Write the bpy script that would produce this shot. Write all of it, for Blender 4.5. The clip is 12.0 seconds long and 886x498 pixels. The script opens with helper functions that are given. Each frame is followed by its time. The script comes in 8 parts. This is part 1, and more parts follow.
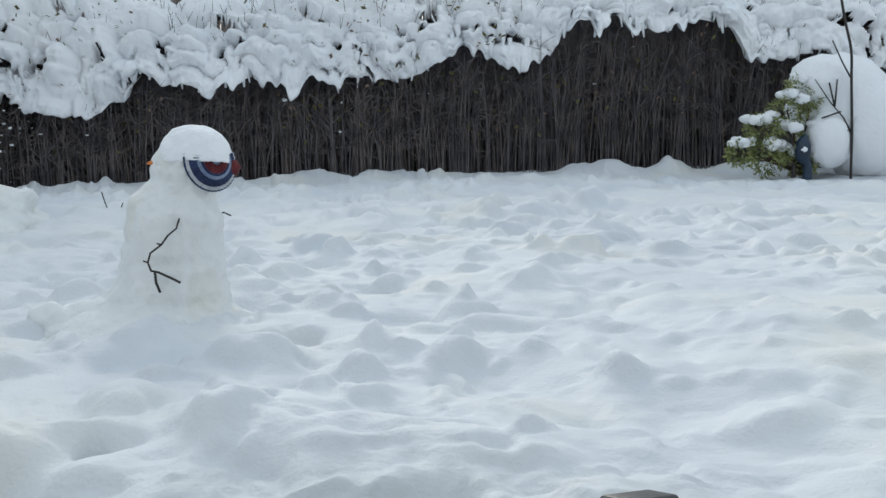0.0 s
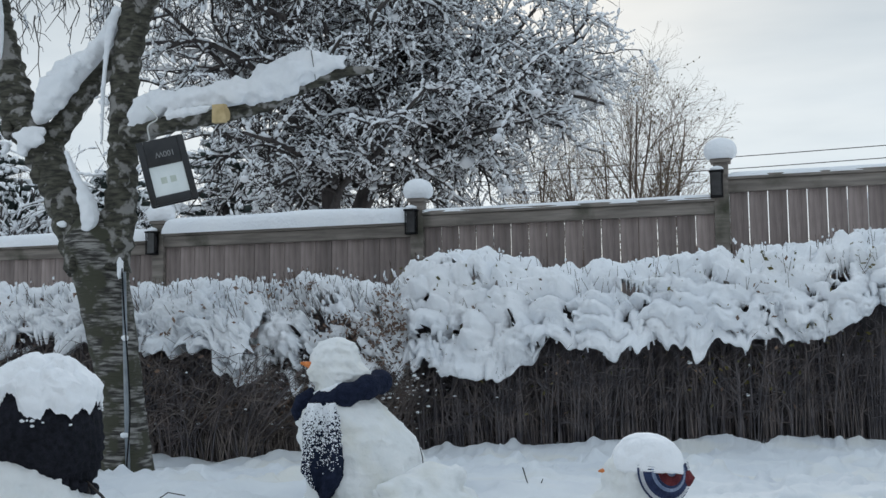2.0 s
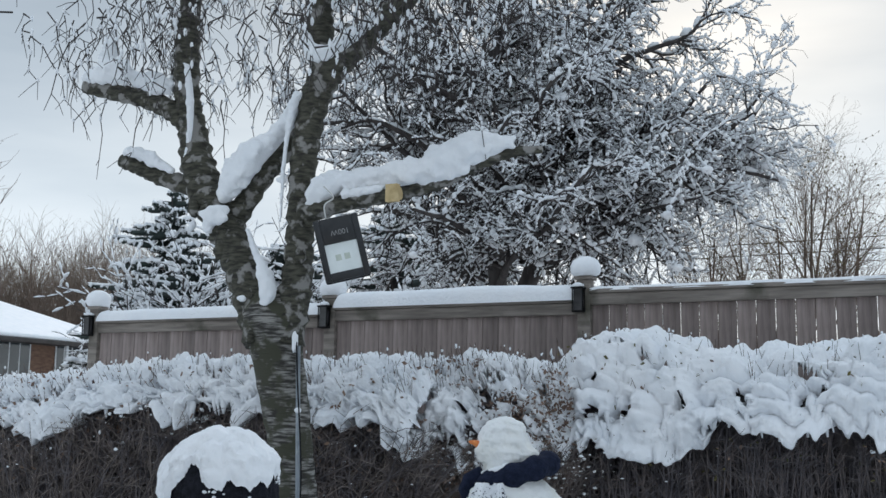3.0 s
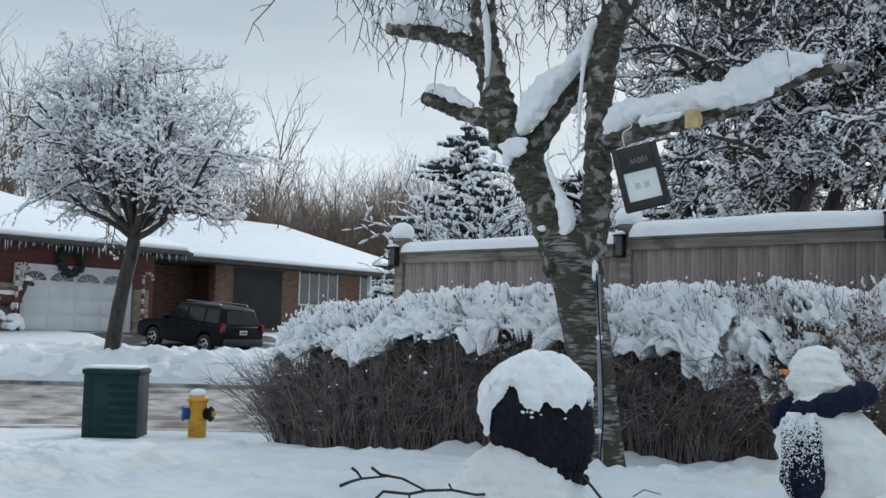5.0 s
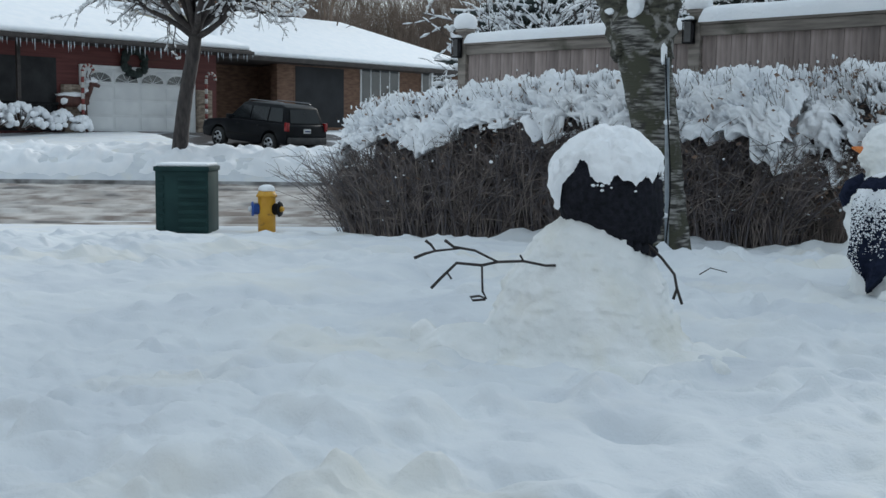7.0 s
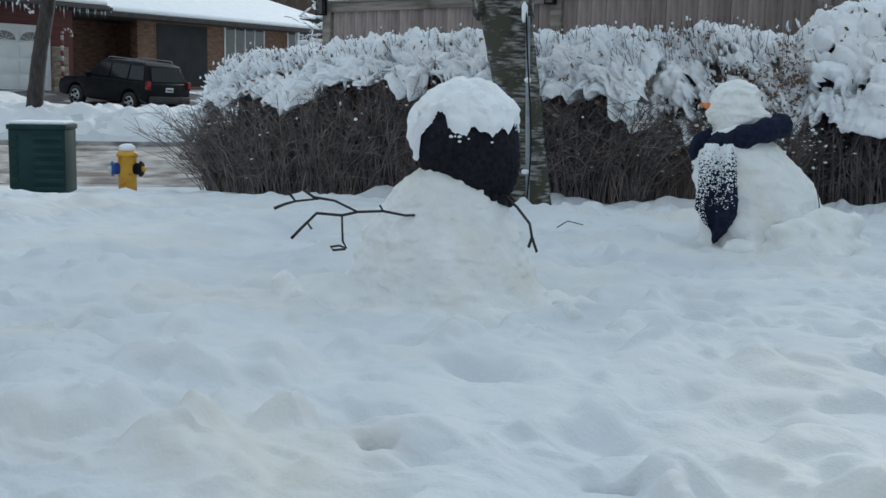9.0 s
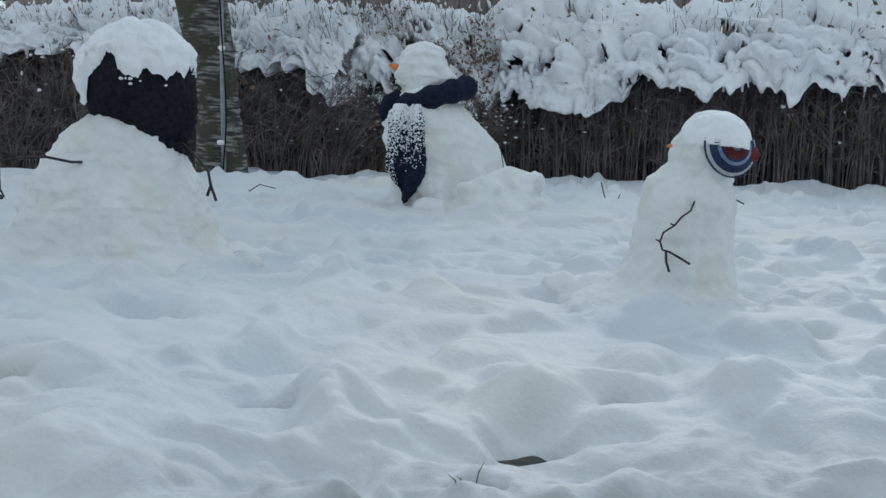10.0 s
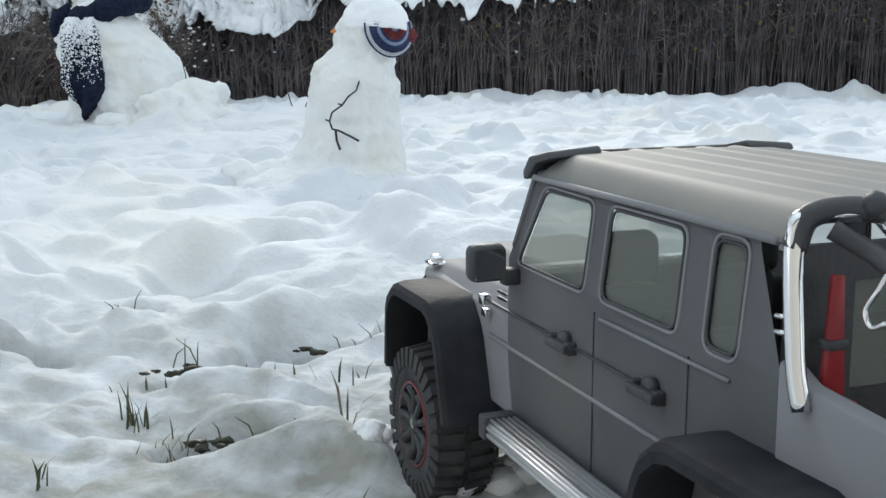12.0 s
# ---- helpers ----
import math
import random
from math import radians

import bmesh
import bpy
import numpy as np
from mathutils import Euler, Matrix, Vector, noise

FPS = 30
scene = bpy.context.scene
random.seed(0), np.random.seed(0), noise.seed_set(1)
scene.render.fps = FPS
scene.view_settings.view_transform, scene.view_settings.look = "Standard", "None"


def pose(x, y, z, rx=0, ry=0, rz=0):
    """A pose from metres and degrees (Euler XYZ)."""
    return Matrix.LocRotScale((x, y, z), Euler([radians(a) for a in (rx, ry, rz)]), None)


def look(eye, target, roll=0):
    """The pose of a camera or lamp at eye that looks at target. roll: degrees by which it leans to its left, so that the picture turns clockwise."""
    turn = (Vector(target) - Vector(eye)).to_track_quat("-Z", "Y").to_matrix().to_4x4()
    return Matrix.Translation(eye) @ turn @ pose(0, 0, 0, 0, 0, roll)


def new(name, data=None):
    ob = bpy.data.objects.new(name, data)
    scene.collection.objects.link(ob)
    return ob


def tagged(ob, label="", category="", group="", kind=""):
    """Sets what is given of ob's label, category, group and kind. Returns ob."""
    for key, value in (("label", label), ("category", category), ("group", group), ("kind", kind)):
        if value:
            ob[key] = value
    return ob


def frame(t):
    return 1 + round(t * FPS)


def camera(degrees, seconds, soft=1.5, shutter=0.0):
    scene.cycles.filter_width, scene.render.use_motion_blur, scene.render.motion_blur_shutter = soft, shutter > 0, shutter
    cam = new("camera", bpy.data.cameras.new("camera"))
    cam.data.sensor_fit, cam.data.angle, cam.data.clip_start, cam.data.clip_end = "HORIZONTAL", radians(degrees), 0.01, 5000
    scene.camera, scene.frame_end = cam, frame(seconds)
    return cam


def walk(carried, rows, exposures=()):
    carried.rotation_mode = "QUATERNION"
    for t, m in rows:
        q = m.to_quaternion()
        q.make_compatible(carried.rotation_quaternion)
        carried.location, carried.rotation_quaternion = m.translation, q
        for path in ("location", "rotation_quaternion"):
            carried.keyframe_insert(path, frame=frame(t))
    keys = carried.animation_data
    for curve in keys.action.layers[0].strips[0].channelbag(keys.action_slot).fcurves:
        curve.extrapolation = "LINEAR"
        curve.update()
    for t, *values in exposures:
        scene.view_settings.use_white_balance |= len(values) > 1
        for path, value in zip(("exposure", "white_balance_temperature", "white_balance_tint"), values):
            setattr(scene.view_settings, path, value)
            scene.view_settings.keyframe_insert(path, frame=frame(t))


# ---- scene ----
cam = camera(43.0, 12.0)
PATH = [
    (0, (-0.051, -0.025, 0.533), (0.027, 1.955, 0.263), -0.5),
    (0.5, (-0.077, 0.016, 0.564), (-0.135, 2.006, 0.373), -1.1),
    (1, (-0.118, -0.004, 0.607), (-0.375, 1.978, 0.527), -1.8),
    (1.5, (-0.162, -0.027, 0.661), (-0.625, 1.918, 0.703), -1.7),
    (2, (-0.216, -0.003, 0.690), (-0.786, 1.908, 0.850), -0.9),
    (2.5, (-0.214, -0.018, 0.720), (-0.880, 1.850, 0.979), -0.2),
    (3, (-0.226, -0.032, 0.708), (-1.063, 1.761, 1.000), 0.7),
    (3.5, (-0.242, -0.025, 0.733), (-1.257, 1.674, 1.025), 1.4),
    (3.7, (-0.240, -0.027, 0.722), (-1.307, 1.639, 1.014), 1.5),
    (5.3, (-0.247, -0.131, 0.685), (-1.550, 1.384, 0.767), 1.4),
    (5.5, (-0.248, -0.139, 0.673), (-1.566, 1.365, 0.688), 1.4),
    (6, (-0.250, -0.147, 0.654), (-1.587, 1.337, 0.543), 1.3),
    (6.5, (-0.248, -0.146, 0.637), (-1.596, 1.321, 0.468), 1.0),
    (8.3, (-0.236, -0.153, 0.630), (-1.561, 1.325, 0.382), 0.4),
    (8.5, (-0.218, -0.163, 0.633), (-1.525, 1.328, 0.378), 0.3),
    (9, (-0.198, -0.165, 0.604), (-1.360, 1.441, 0.341), 1.1),
    (9.5, (-0.170, -0.112, 0.536), (-1.101, 1.639, 0.277), 1.6),
    (10, (-0.143, -0.068, 0.469), (-0.865, 1.780, 0.210), 2.0),
    (10.5, (-0.103, -0.104, 0.449), (-0.649, 1.800, 0.170), 2.1),
    (11, (-0.064, -0.116, 0.413), (-0.468, 1.820, 0.114), 1.9),
    (11.5, (-0.046, -0.152, 0.370), (-0.351, 1.798, 0.045), 1.4),
    (12, (-0.029, -0.161, 0.355), (-0.259, 1.793, -0.004), -0.2),
]
walk(cam, [(t, look(eye, target, roll)) for t, eye, target, roll in PATH],
     exposures=[(0.0, 0.46, 6450, 8), (1.0, 0.48, 6400, 8), (2.0, 0.38, 6300, 9), (3.5, 0.46, 6250, 10), (5.5, 0.36, 6250, 8), (9.0, 0.28, 6150, 6), (10.5, 0.20, 6250, 6), (11.0, 0.22, 6350, 7), (12.0, 0.86, 6550, 8)])

# ---------------------------------------------------------------- sky and sun
SUN_AZ, SUN_EL = 14.0, 23.0   # degrees to the left of +y, and above the horizon
world = bpy.data.worlds.new("winter_sky")
scene.world = world
world.use_nodes = True
wn, wl = world.node_tree.nodes, world.node_tree.links
wn.clear()
w_out, w_bg = wn.new("ShaderNodeOutputWorld"), wn.new("ShaderNodeBackground")
w_sky, w_mix, w_co = wn.new("ShaderNodeTexSky"), wn.new("ShaderNodeMix"), wn.new("ShaderNodeTexCoord")
w_sky.sky_type, w_sky.sun_disc = "NISHITA", False
w_sky.sun_elevation, w_sky.sun_rotation = radians(SUN_EL), radians(-SUN_AZ)
w_sky.air_density, w_sky.dust_density = 1.0, 3.0
w_map, w_noise, w_ramp = wn.new("ShaderNodeMapping"), wn.new("ShaderNodeTexNoise"), wn.new("ShaderNodeValToRGB")
w_map.inputs["Scale"].default_value = (1.0, 1.0, 4.5)
w_noise.inputs["Scale"].default_value, w_noise.inputs["Detail"].default_value = 1.6, 5
w_ramp.color_ramp.elements[0].position, w_ramp.color_ramp.elements[0].color = 0.32, (0.90, 0.90, 0.90, 1)
w_ramp.color_ramp.elements[1].position, w_ramp.color_ramp.elements[1].color = 0.72, (0.985, 0.985, 0.985, 1)
w_mix.data_type = "RGBA"
wl.new(w_co.outputs["Generated"], w_map.inputs["Vector"])
wl.new(w_map.outputs["Vector"], w_noise.inputs["Vector"])
wl.new(w_noise.outputs["Fac"], w_ramp.inputs["Fac"])
wl.new(w_ramp.outputs["Color"], w_mix.inputs["Factor"])
wl.new(w_sky.outputs["Color"], w_mix.inputs["A"])
# the cloud sheet pales towards the horizon
w_sep, w_high, w_cloud = wn.new("ShaderNodeSeparateXYZ"), wn.new("ShaderNodeValToRGB"), wn.new("ShaderNodeMix")
w_cloud.data_type, w_cloud.blend_type = "RGBA", "MULTIPLY"
w_cloud.inputs["Factor"].default_value = 1.0
w_cloud.inputs["A"].default_value = (8.4, 9.4, 10.4, 1)
w_high.color_ramp.elements[0].position, w_high.color_ramp.elements[0].color = 0.02, (0.95, 0.92, 0.86, 1)
w_high.color_ramp.elements[1].position, w_high.color_ramp.elements[1].color = 0.9, (0.74, 0.745, 0.75, 1)
w_mid = w_high.color_ramp.elements.new(0.34)
w_mid.color = (0.40, 0.412, 0.416, 1)
w_low = w_high.color_ramp.elements.new(0.13)
w_low.color = (0.72, 0.705, 0.68, 1)
wl.new(w_co.outputs["Generated"], w_sep.inputs["Vector"])
wl.new(w_sep.outputs["Z"], w_high.inputs["Fac"])
wl.new(w_high.outputs["Color"], w_cloud.inputs["B"])
# long soft banks of cloud, lighter and darker
w_map2, w_bank, w_tone, w_banks = wn.new("ShaderNodeMapping"), wn.new("ShaderNodeTexNoise"), wn.new("ShaderNodeValToRGB"), wn.new("ShaderNodeMix")
w_map2.inputs["Scale"].default_value, w_map2.inputs["Rotation"].default_value = (1.0, 1.0, 5.0), (radians(4), 0, radians(20))
w_bank.inputs["Scale"].default_value, w_bank.inputs["Detail"].default_value, w_bank.inputs["Roughness"].default_value = 2.3, 5, 0.55
w_tone.color_ramp.elements[0].position, w_tone.color_ramp.elements[0].color = 0.30, (0.80, 0.83, 0.85, 1)
w_tone.color_ramp.elements[1].position, w_tone.color_ramp.elements[1].color = 0.72, (1.10, 1.08, 1.05, 1)
w_banks.data_type, w_banks.blend_type = "RGBA", "MULTIPLY"
w_banks.inputs["Factor"].default_value = 1.0
wl.new(w_co.outputs["Generated"], w_map2.inputs["Vector"])
wl.new(w_map2.outputs["Vector"], w_bank.inputs["Vector"])
wl.new(w_bank.outputs["Fac"], w_tone.inputs["Fac"])
wl.new(w_cloud.outputs["Result"], w_banks.inputs["A"])
wl.new(w_tone.outputs["Color"], w_banks.inputs["B"])
wl.new(w_banks.outputs["Result"], w_mix.inputs["B"])
wl.new(w_mix.outputs["Result"], w_bg.inputs["Color"])
w_bg.inputs["Strength"].default_value = 0.1
wl.new(w_bg.outputs["Background"], w_out.inputs["Surface"])

sun = new("sun", bpy.data.lights.new("sun", "SUN"))
sun.data.energy, sun.data.angle, sun.data.color = 1.6, radians(24), (1.0, 0.955, 0.90)
sun_dir = Vector((-math.sin(radians(SUN_AZ)) * math.cos(radians(SUN_EL)), math.cos(radians(SUN_AZ)) * math.cos(radians(SUN_EL)), math.sin(radians(SUN_EL))))
sun.matrix_world = look(sun_dir * 60, (0, 0, 0))

# ---------------------------------------------------------------- materials


def mat(name, c0, c1=None, rough=0.6, metal=0.0, scale=6.0, stretch=(1, 1, 1), bump=0.0, bump_scale=None, detail=5, lo=0.35, hi=0.65, spec=0.5, coat=0.0, per_piece=0.0, wear=None, wear_scale=2.0, wear_lo=0.55, wear_hi=0.7):
    """A surface with two-scale variation: grain between c0 and c1, and patches of wear."""
    m = bpy.data.materials.new(name)
    m.use_nodes = True
    n, l = m.node_tree.nodes, m.node_tree.links
    b = n["Principled BSDF"]
    b.inputs["Roughness"].default_value, b.inputs["Metallic"].default_value = rough, metal
    b.inputs["Specular IOR Level"].default_value, b.inputs["Coat Weight"].default_value = spec, coat
    co, mp = n.new("ShaderNodeTexCoord"), n.new("ShaderNodeMapping")
    mp.inputs["Scale"].default_value = stretch
    l.new(co.outputs["Object"], mp.inputs["Vector"])
    tex, ramp = n.new("ShaderNodeTexNoise"), n.new("ShaderNodeValToRGB")
    tex.inputs["Scale"].default_value, tex.inputs["Detail"].default_value = scale, detail
    l.new(mp.outputs["Vector"], tex.inputs["Vector"])
    e = ramp.color_ramp.elements
    e[0].position, e[1].position = lo, hi
    e[0].color, e[1].color = (*c0, 1), (*(c1 or c0), 1)
    l.new(tex.outputs["Fac"], ramp.inputs["Fac"])
    col = ramp.outputs["Color"]
    if wear:
        t2, r2, mx = n.new("ShaderNodeTexNoise"), n.new("ShaderNodeMapRange"), n.new("ShaderNodeMix")
        t2.inputs["Scale"].default_value, t2.inputs["Detail"].default_value = wear_scale, 6
        l.new(co.outputs["Object"], t2.inputs["Vector"])
        r2.inputs["From Min"].default_value, r2.inputs["From Max"].default_value = wear_lo, wear_hi
        l.new(t2.outputs["Fac"], r2.inputs["Value"])
        mx.data_type = "RGBA"
        mx.inputs["B"].default_value = (*wear, 1)
        l.new(r2.outputs["Result"], mx.inputs["Factor"])
        l.new(col, mx.inputs["A"])
        col = mx.outputs["Result"]
    if per_piece:
        oi, hs, mr = n.new("ShaderNodeObjectInfo"), n.new("ShaderNodeHueSaturation"), n.new("ShaderNodeMapRange")
        mr.inputs["To Min"].default_value, mr.inputs["To Max"].default_value = 1 - per_piece, 1 + per_piece
        l.new(oi.outputs["Random"], mr.inputs["Value"])
        l.new(mr.outputs["Result"], hs.inputs["Value"])
        l.new(col, hs.inputs["Color"])
        col = hs.outputs["Color"]
    l.new(col, b.inputs["Base Color"])
    if bump:
        t3, bp = n.new("ShaderNodeTexNoise"), n.new("ShaderNodeBump")
        t3.inputs["Scale"].default_value, t3.inputs["Detail"].default_value = bump_scale or scale * 4, 6
        l.new(mp.outputs["Vector"], t3.inputs["Vector"])
        bp.inputs["Strength"].default_value, bp.inputs["Distance"].default_value = min(1.0, bump), 0.01
        l.new(t3.outputs["Fac"], bp.inputs["Height"])
        l.new(bp.outputs["Normal"], b.inputs["Normal"])
    return m


SNOW = mat("snow", (0.86, 0.885, 0.92), (0.92, 0.93, 0.95), 0.75, scale=3.0, bump=0.8, bump_scale=42, spec=0.25)
SNOW_PACKED = mat("packed_snow", (0.76, 0.78, 0.78), (0.85, 0.86, 0.86), 0.7, scale=9.0, bump=0.9, bump_scale=34, spec=0.25, wear=(0.74, 0.73, 0.66), wear_scale=6, wear_lo=0.5, wear_hi=0.8)
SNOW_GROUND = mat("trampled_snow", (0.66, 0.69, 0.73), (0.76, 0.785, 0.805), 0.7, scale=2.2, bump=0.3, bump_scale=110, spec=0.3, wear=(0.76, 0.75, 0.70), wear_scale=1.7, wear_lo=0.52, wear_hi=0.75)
BIRCH = mat("birch_bark", (0.035, 0.032, 0.028), (0.30, 0.29, 0.27), 0.85, scale=9, stretch=(1, 1, 7), detail=12, lo=0.44, hi=0.60, bump=1.0, bump_scale=16, wear=(0.055, 0.055, 0.036), wear_scale=9, wear_lo=0.45, wear_hi=0.56)
BIRCH_LIMB = mat("birch_limb_bark", (0.026, 0.024, 0.018), (0.095, 0.092, 0.068), 0.85, scale=16, stretch=(1, 1, 3.5), detail=12, lo=0.38, hi=0.64, bump=1.0, bump_scale=24, wear=(0.27, 0.26, 0.245), wear_scale=12, wear_lo=0.53, wear_hi=0.60)
BARK_DARK = mat("dark_wet_bark", (0.028, 0.024, 0.024), (0.075, 0.064, 0.060), 0.8, scale=12, stretch=(1, 1, 0.3), bump=0.8)
TWIG = mat("brown_twig", (0.04, 0.026, 0.02), (0.12, 0.075, 0.055), 0.75, scale=9)
TWIG_GREY = mat("grey_brown_twig", (0.10, 0.075, 0.06), (0.22, 0.16, 0.12), 0.8, scale=2)
STEM_DARK = mat("dark_hedge_stem", (0.085, 0.079, 0.088), (0.20, 0.175, 0.178), 0.8, scale=9)
STEM_BROWN = mat("brown_hedge_stem", (0.085, 0.072, 0.072), (0.22, 0.178, 0.165), 0.8, scale=9)
STEM_LIGHT = mat("pale_hedge_stem", (0.12, 0.10, 0.092), (0.29, 0.24, 0.21), 0.8, scale=9)
STICK = mat("dark_stick", (0.012, 0.01, 0.011), (0.04, 0.03, 0.028), 0.6, scale=40, bump=0.4)
HEDGE_SHADE = mat("hedge_inside_shade", (0.085, 0.079, 0.086), (0.19, 0.168, 0.17), 0.9, scale=14, stretch=(1, 1, 0.35), bump=1.0)
LEAF_RUST = mat("rusty_leaf", (0.09, 0.058, 0.048), (0.26, 0.17, 0.12), 0.7, scale=5)
LEAF_OLIVE = mat("olive_leaf", (0.05, 0.05, 0.012), (0.16, 0.13, 0.03), 0.6, scale=4)
LEAF_GREEN = mat("evergreen_leaf", (0.12, 0.15, 0.04), (0.34, 0.36, 0.14), 0.55, scale=12)
NEEDLE = mat("spruce_needles", (0.012, 0.022, 0.02), (0.035, 0.05, 0.045), 0.8, scale=6)
CEDAR = mat("weathered_cedar", (0.20, 0.162, 0.15), (0.34, 0.28, 0.262), 0.85, scale=5, stretch=(6, 6, 0.5), bump=0.5, bump_scale=18, per_piece=0.22, wear=(0.12, 0.10, 0.097), wear_scale=1.6)
CEDAR_RAIL = mat("weathered_cedar_rail", (0.17, 0.148, 0.13), (0.30, 0.265, 0.235), 0.85, scale=5, stretch=(0.5, 6, 6), bump=0.5, bump_scale=18, wear=(0.06, 0.06, 0.04), wear_scale=2.5)
BLACK_METAL = mat("black_painted_metal", (0.006, 0.006, 0.007), (0.011, 0.011, 0.012), 0.6, scale=30, spec=0.15)
KNIT = mat("black_knit", (0.010, 0.011, 0.015), (0.022, 0.023, 0.032), 0.95, scale=60, bump=1.0, bump_scale=160, spec=0.15)
NAVY = mat("navy_fleece", (0.008, 0.012, 0.028), (0.018, 0.024, 0.05), 0.95, scale=50, bump=0.8, bump_scale=120, spec=0.15)
CARROT = mat("carrot", (0.65, 0.17, 0.03), (0.80, 0.28, 0.07), 0.5, scale=40, stretch=(4, 1, 1), bump=0.4)
ASPHALT = mat("wet_asphalt", (0.035, 0.034, 0.036), (0.075, 0.07, 0.072), 0.45, scale=3, bump=0.5, bump_scale=60, wear=(0.6, 0.62, 0.66), wear_scale=1.1, wear_lo=0.58, wear_hi=0.72)

# the snow is thin, wet and grey where it was driven on, round the truck
gn, gl = SNOW_GROUND.node_tree.nodes, SNOW_GROUND.node_tree.links
g_b = gn["Principled BSDF"]
g_old = g_b.inputs["Base Color"].links[0].from_socket
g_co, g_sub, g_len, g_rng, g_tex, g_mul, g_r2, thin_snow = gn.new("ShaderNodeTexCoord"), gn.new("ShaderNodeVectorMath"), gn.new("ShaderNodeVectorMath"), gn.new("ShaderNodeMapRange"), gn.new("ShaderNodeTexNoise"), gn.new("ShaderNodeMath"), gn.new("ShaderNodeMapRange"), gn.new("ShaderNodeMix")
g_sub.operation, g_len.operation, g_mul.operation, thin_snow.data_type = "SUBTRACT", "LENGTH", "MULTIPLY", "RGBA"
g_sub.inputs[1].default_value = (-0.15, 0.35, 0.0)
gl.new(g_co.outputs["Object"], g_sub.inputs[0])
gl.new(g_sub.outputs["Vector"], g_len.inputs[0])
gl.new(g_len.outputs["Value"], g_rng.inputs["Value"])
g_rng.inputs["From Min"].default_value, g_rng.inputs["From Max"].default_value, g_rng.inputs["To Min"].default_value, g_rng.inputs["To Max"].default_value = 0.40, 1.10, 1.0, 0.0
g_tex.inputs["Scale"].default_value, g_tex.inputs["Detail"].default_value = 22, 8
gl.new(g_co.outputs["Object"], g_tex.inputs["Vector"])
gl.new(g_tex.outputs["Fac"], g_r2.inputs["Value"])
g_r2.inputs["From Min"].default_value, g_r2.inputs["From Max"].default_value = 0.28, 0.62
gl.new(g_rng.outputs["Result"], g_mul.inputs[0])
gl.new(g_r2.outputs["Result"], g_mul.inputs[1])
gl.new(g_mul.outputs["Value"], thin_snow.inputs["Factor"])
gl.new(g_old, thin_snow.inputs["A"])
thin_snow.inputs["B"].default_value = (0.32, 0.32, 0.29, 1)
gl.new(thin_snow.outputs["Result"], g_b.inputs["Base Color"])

# ---------------------------------------------------------------- mesh helpers
ICO = bmesh.new()
bmesh.ops.create_icosphere(ICO, subdivisions=2, radius=1.0)
ICO_V = np.array([v.co[:] for v in ICO.verts])
ICO_F = [[v.index for v in f.verts] for f in ICO.faces]
ICO.free()
TABLE = np.random.RandomState(7).rand(256, 256)


def vnoise(x, y, seed=0):
    """Smooth value noise in 0..1 on arrays."""
    x, y = np.asarray(x, float) + 17.3 * seed, np.asarray(y, float) - 9.1 * seed
    xi, yi = np.floor(x).astype(int), np.floor(y).astype(int)
    fx, fy = x - xi, y - yi
    fx, fy = fx * fx * fx * (fx * (fx * 6 - 15) + 10), fy * fy * fy * (fy * (fy * 6 - 15) + 10)
    a, b = TABLE[xi % 256, yi % 256], TABLE[(xi + 1) % 256, yi % 256]
    c, d = TABLE[xi % 256, (yi + 1) % 256], TABLE[(xi + 1) % 256, (yi + 1) % 256]
    return (a * (1 - fx) + b * fx) * (1 - fy) + (c * (1 - fx) + d * fx) * fy


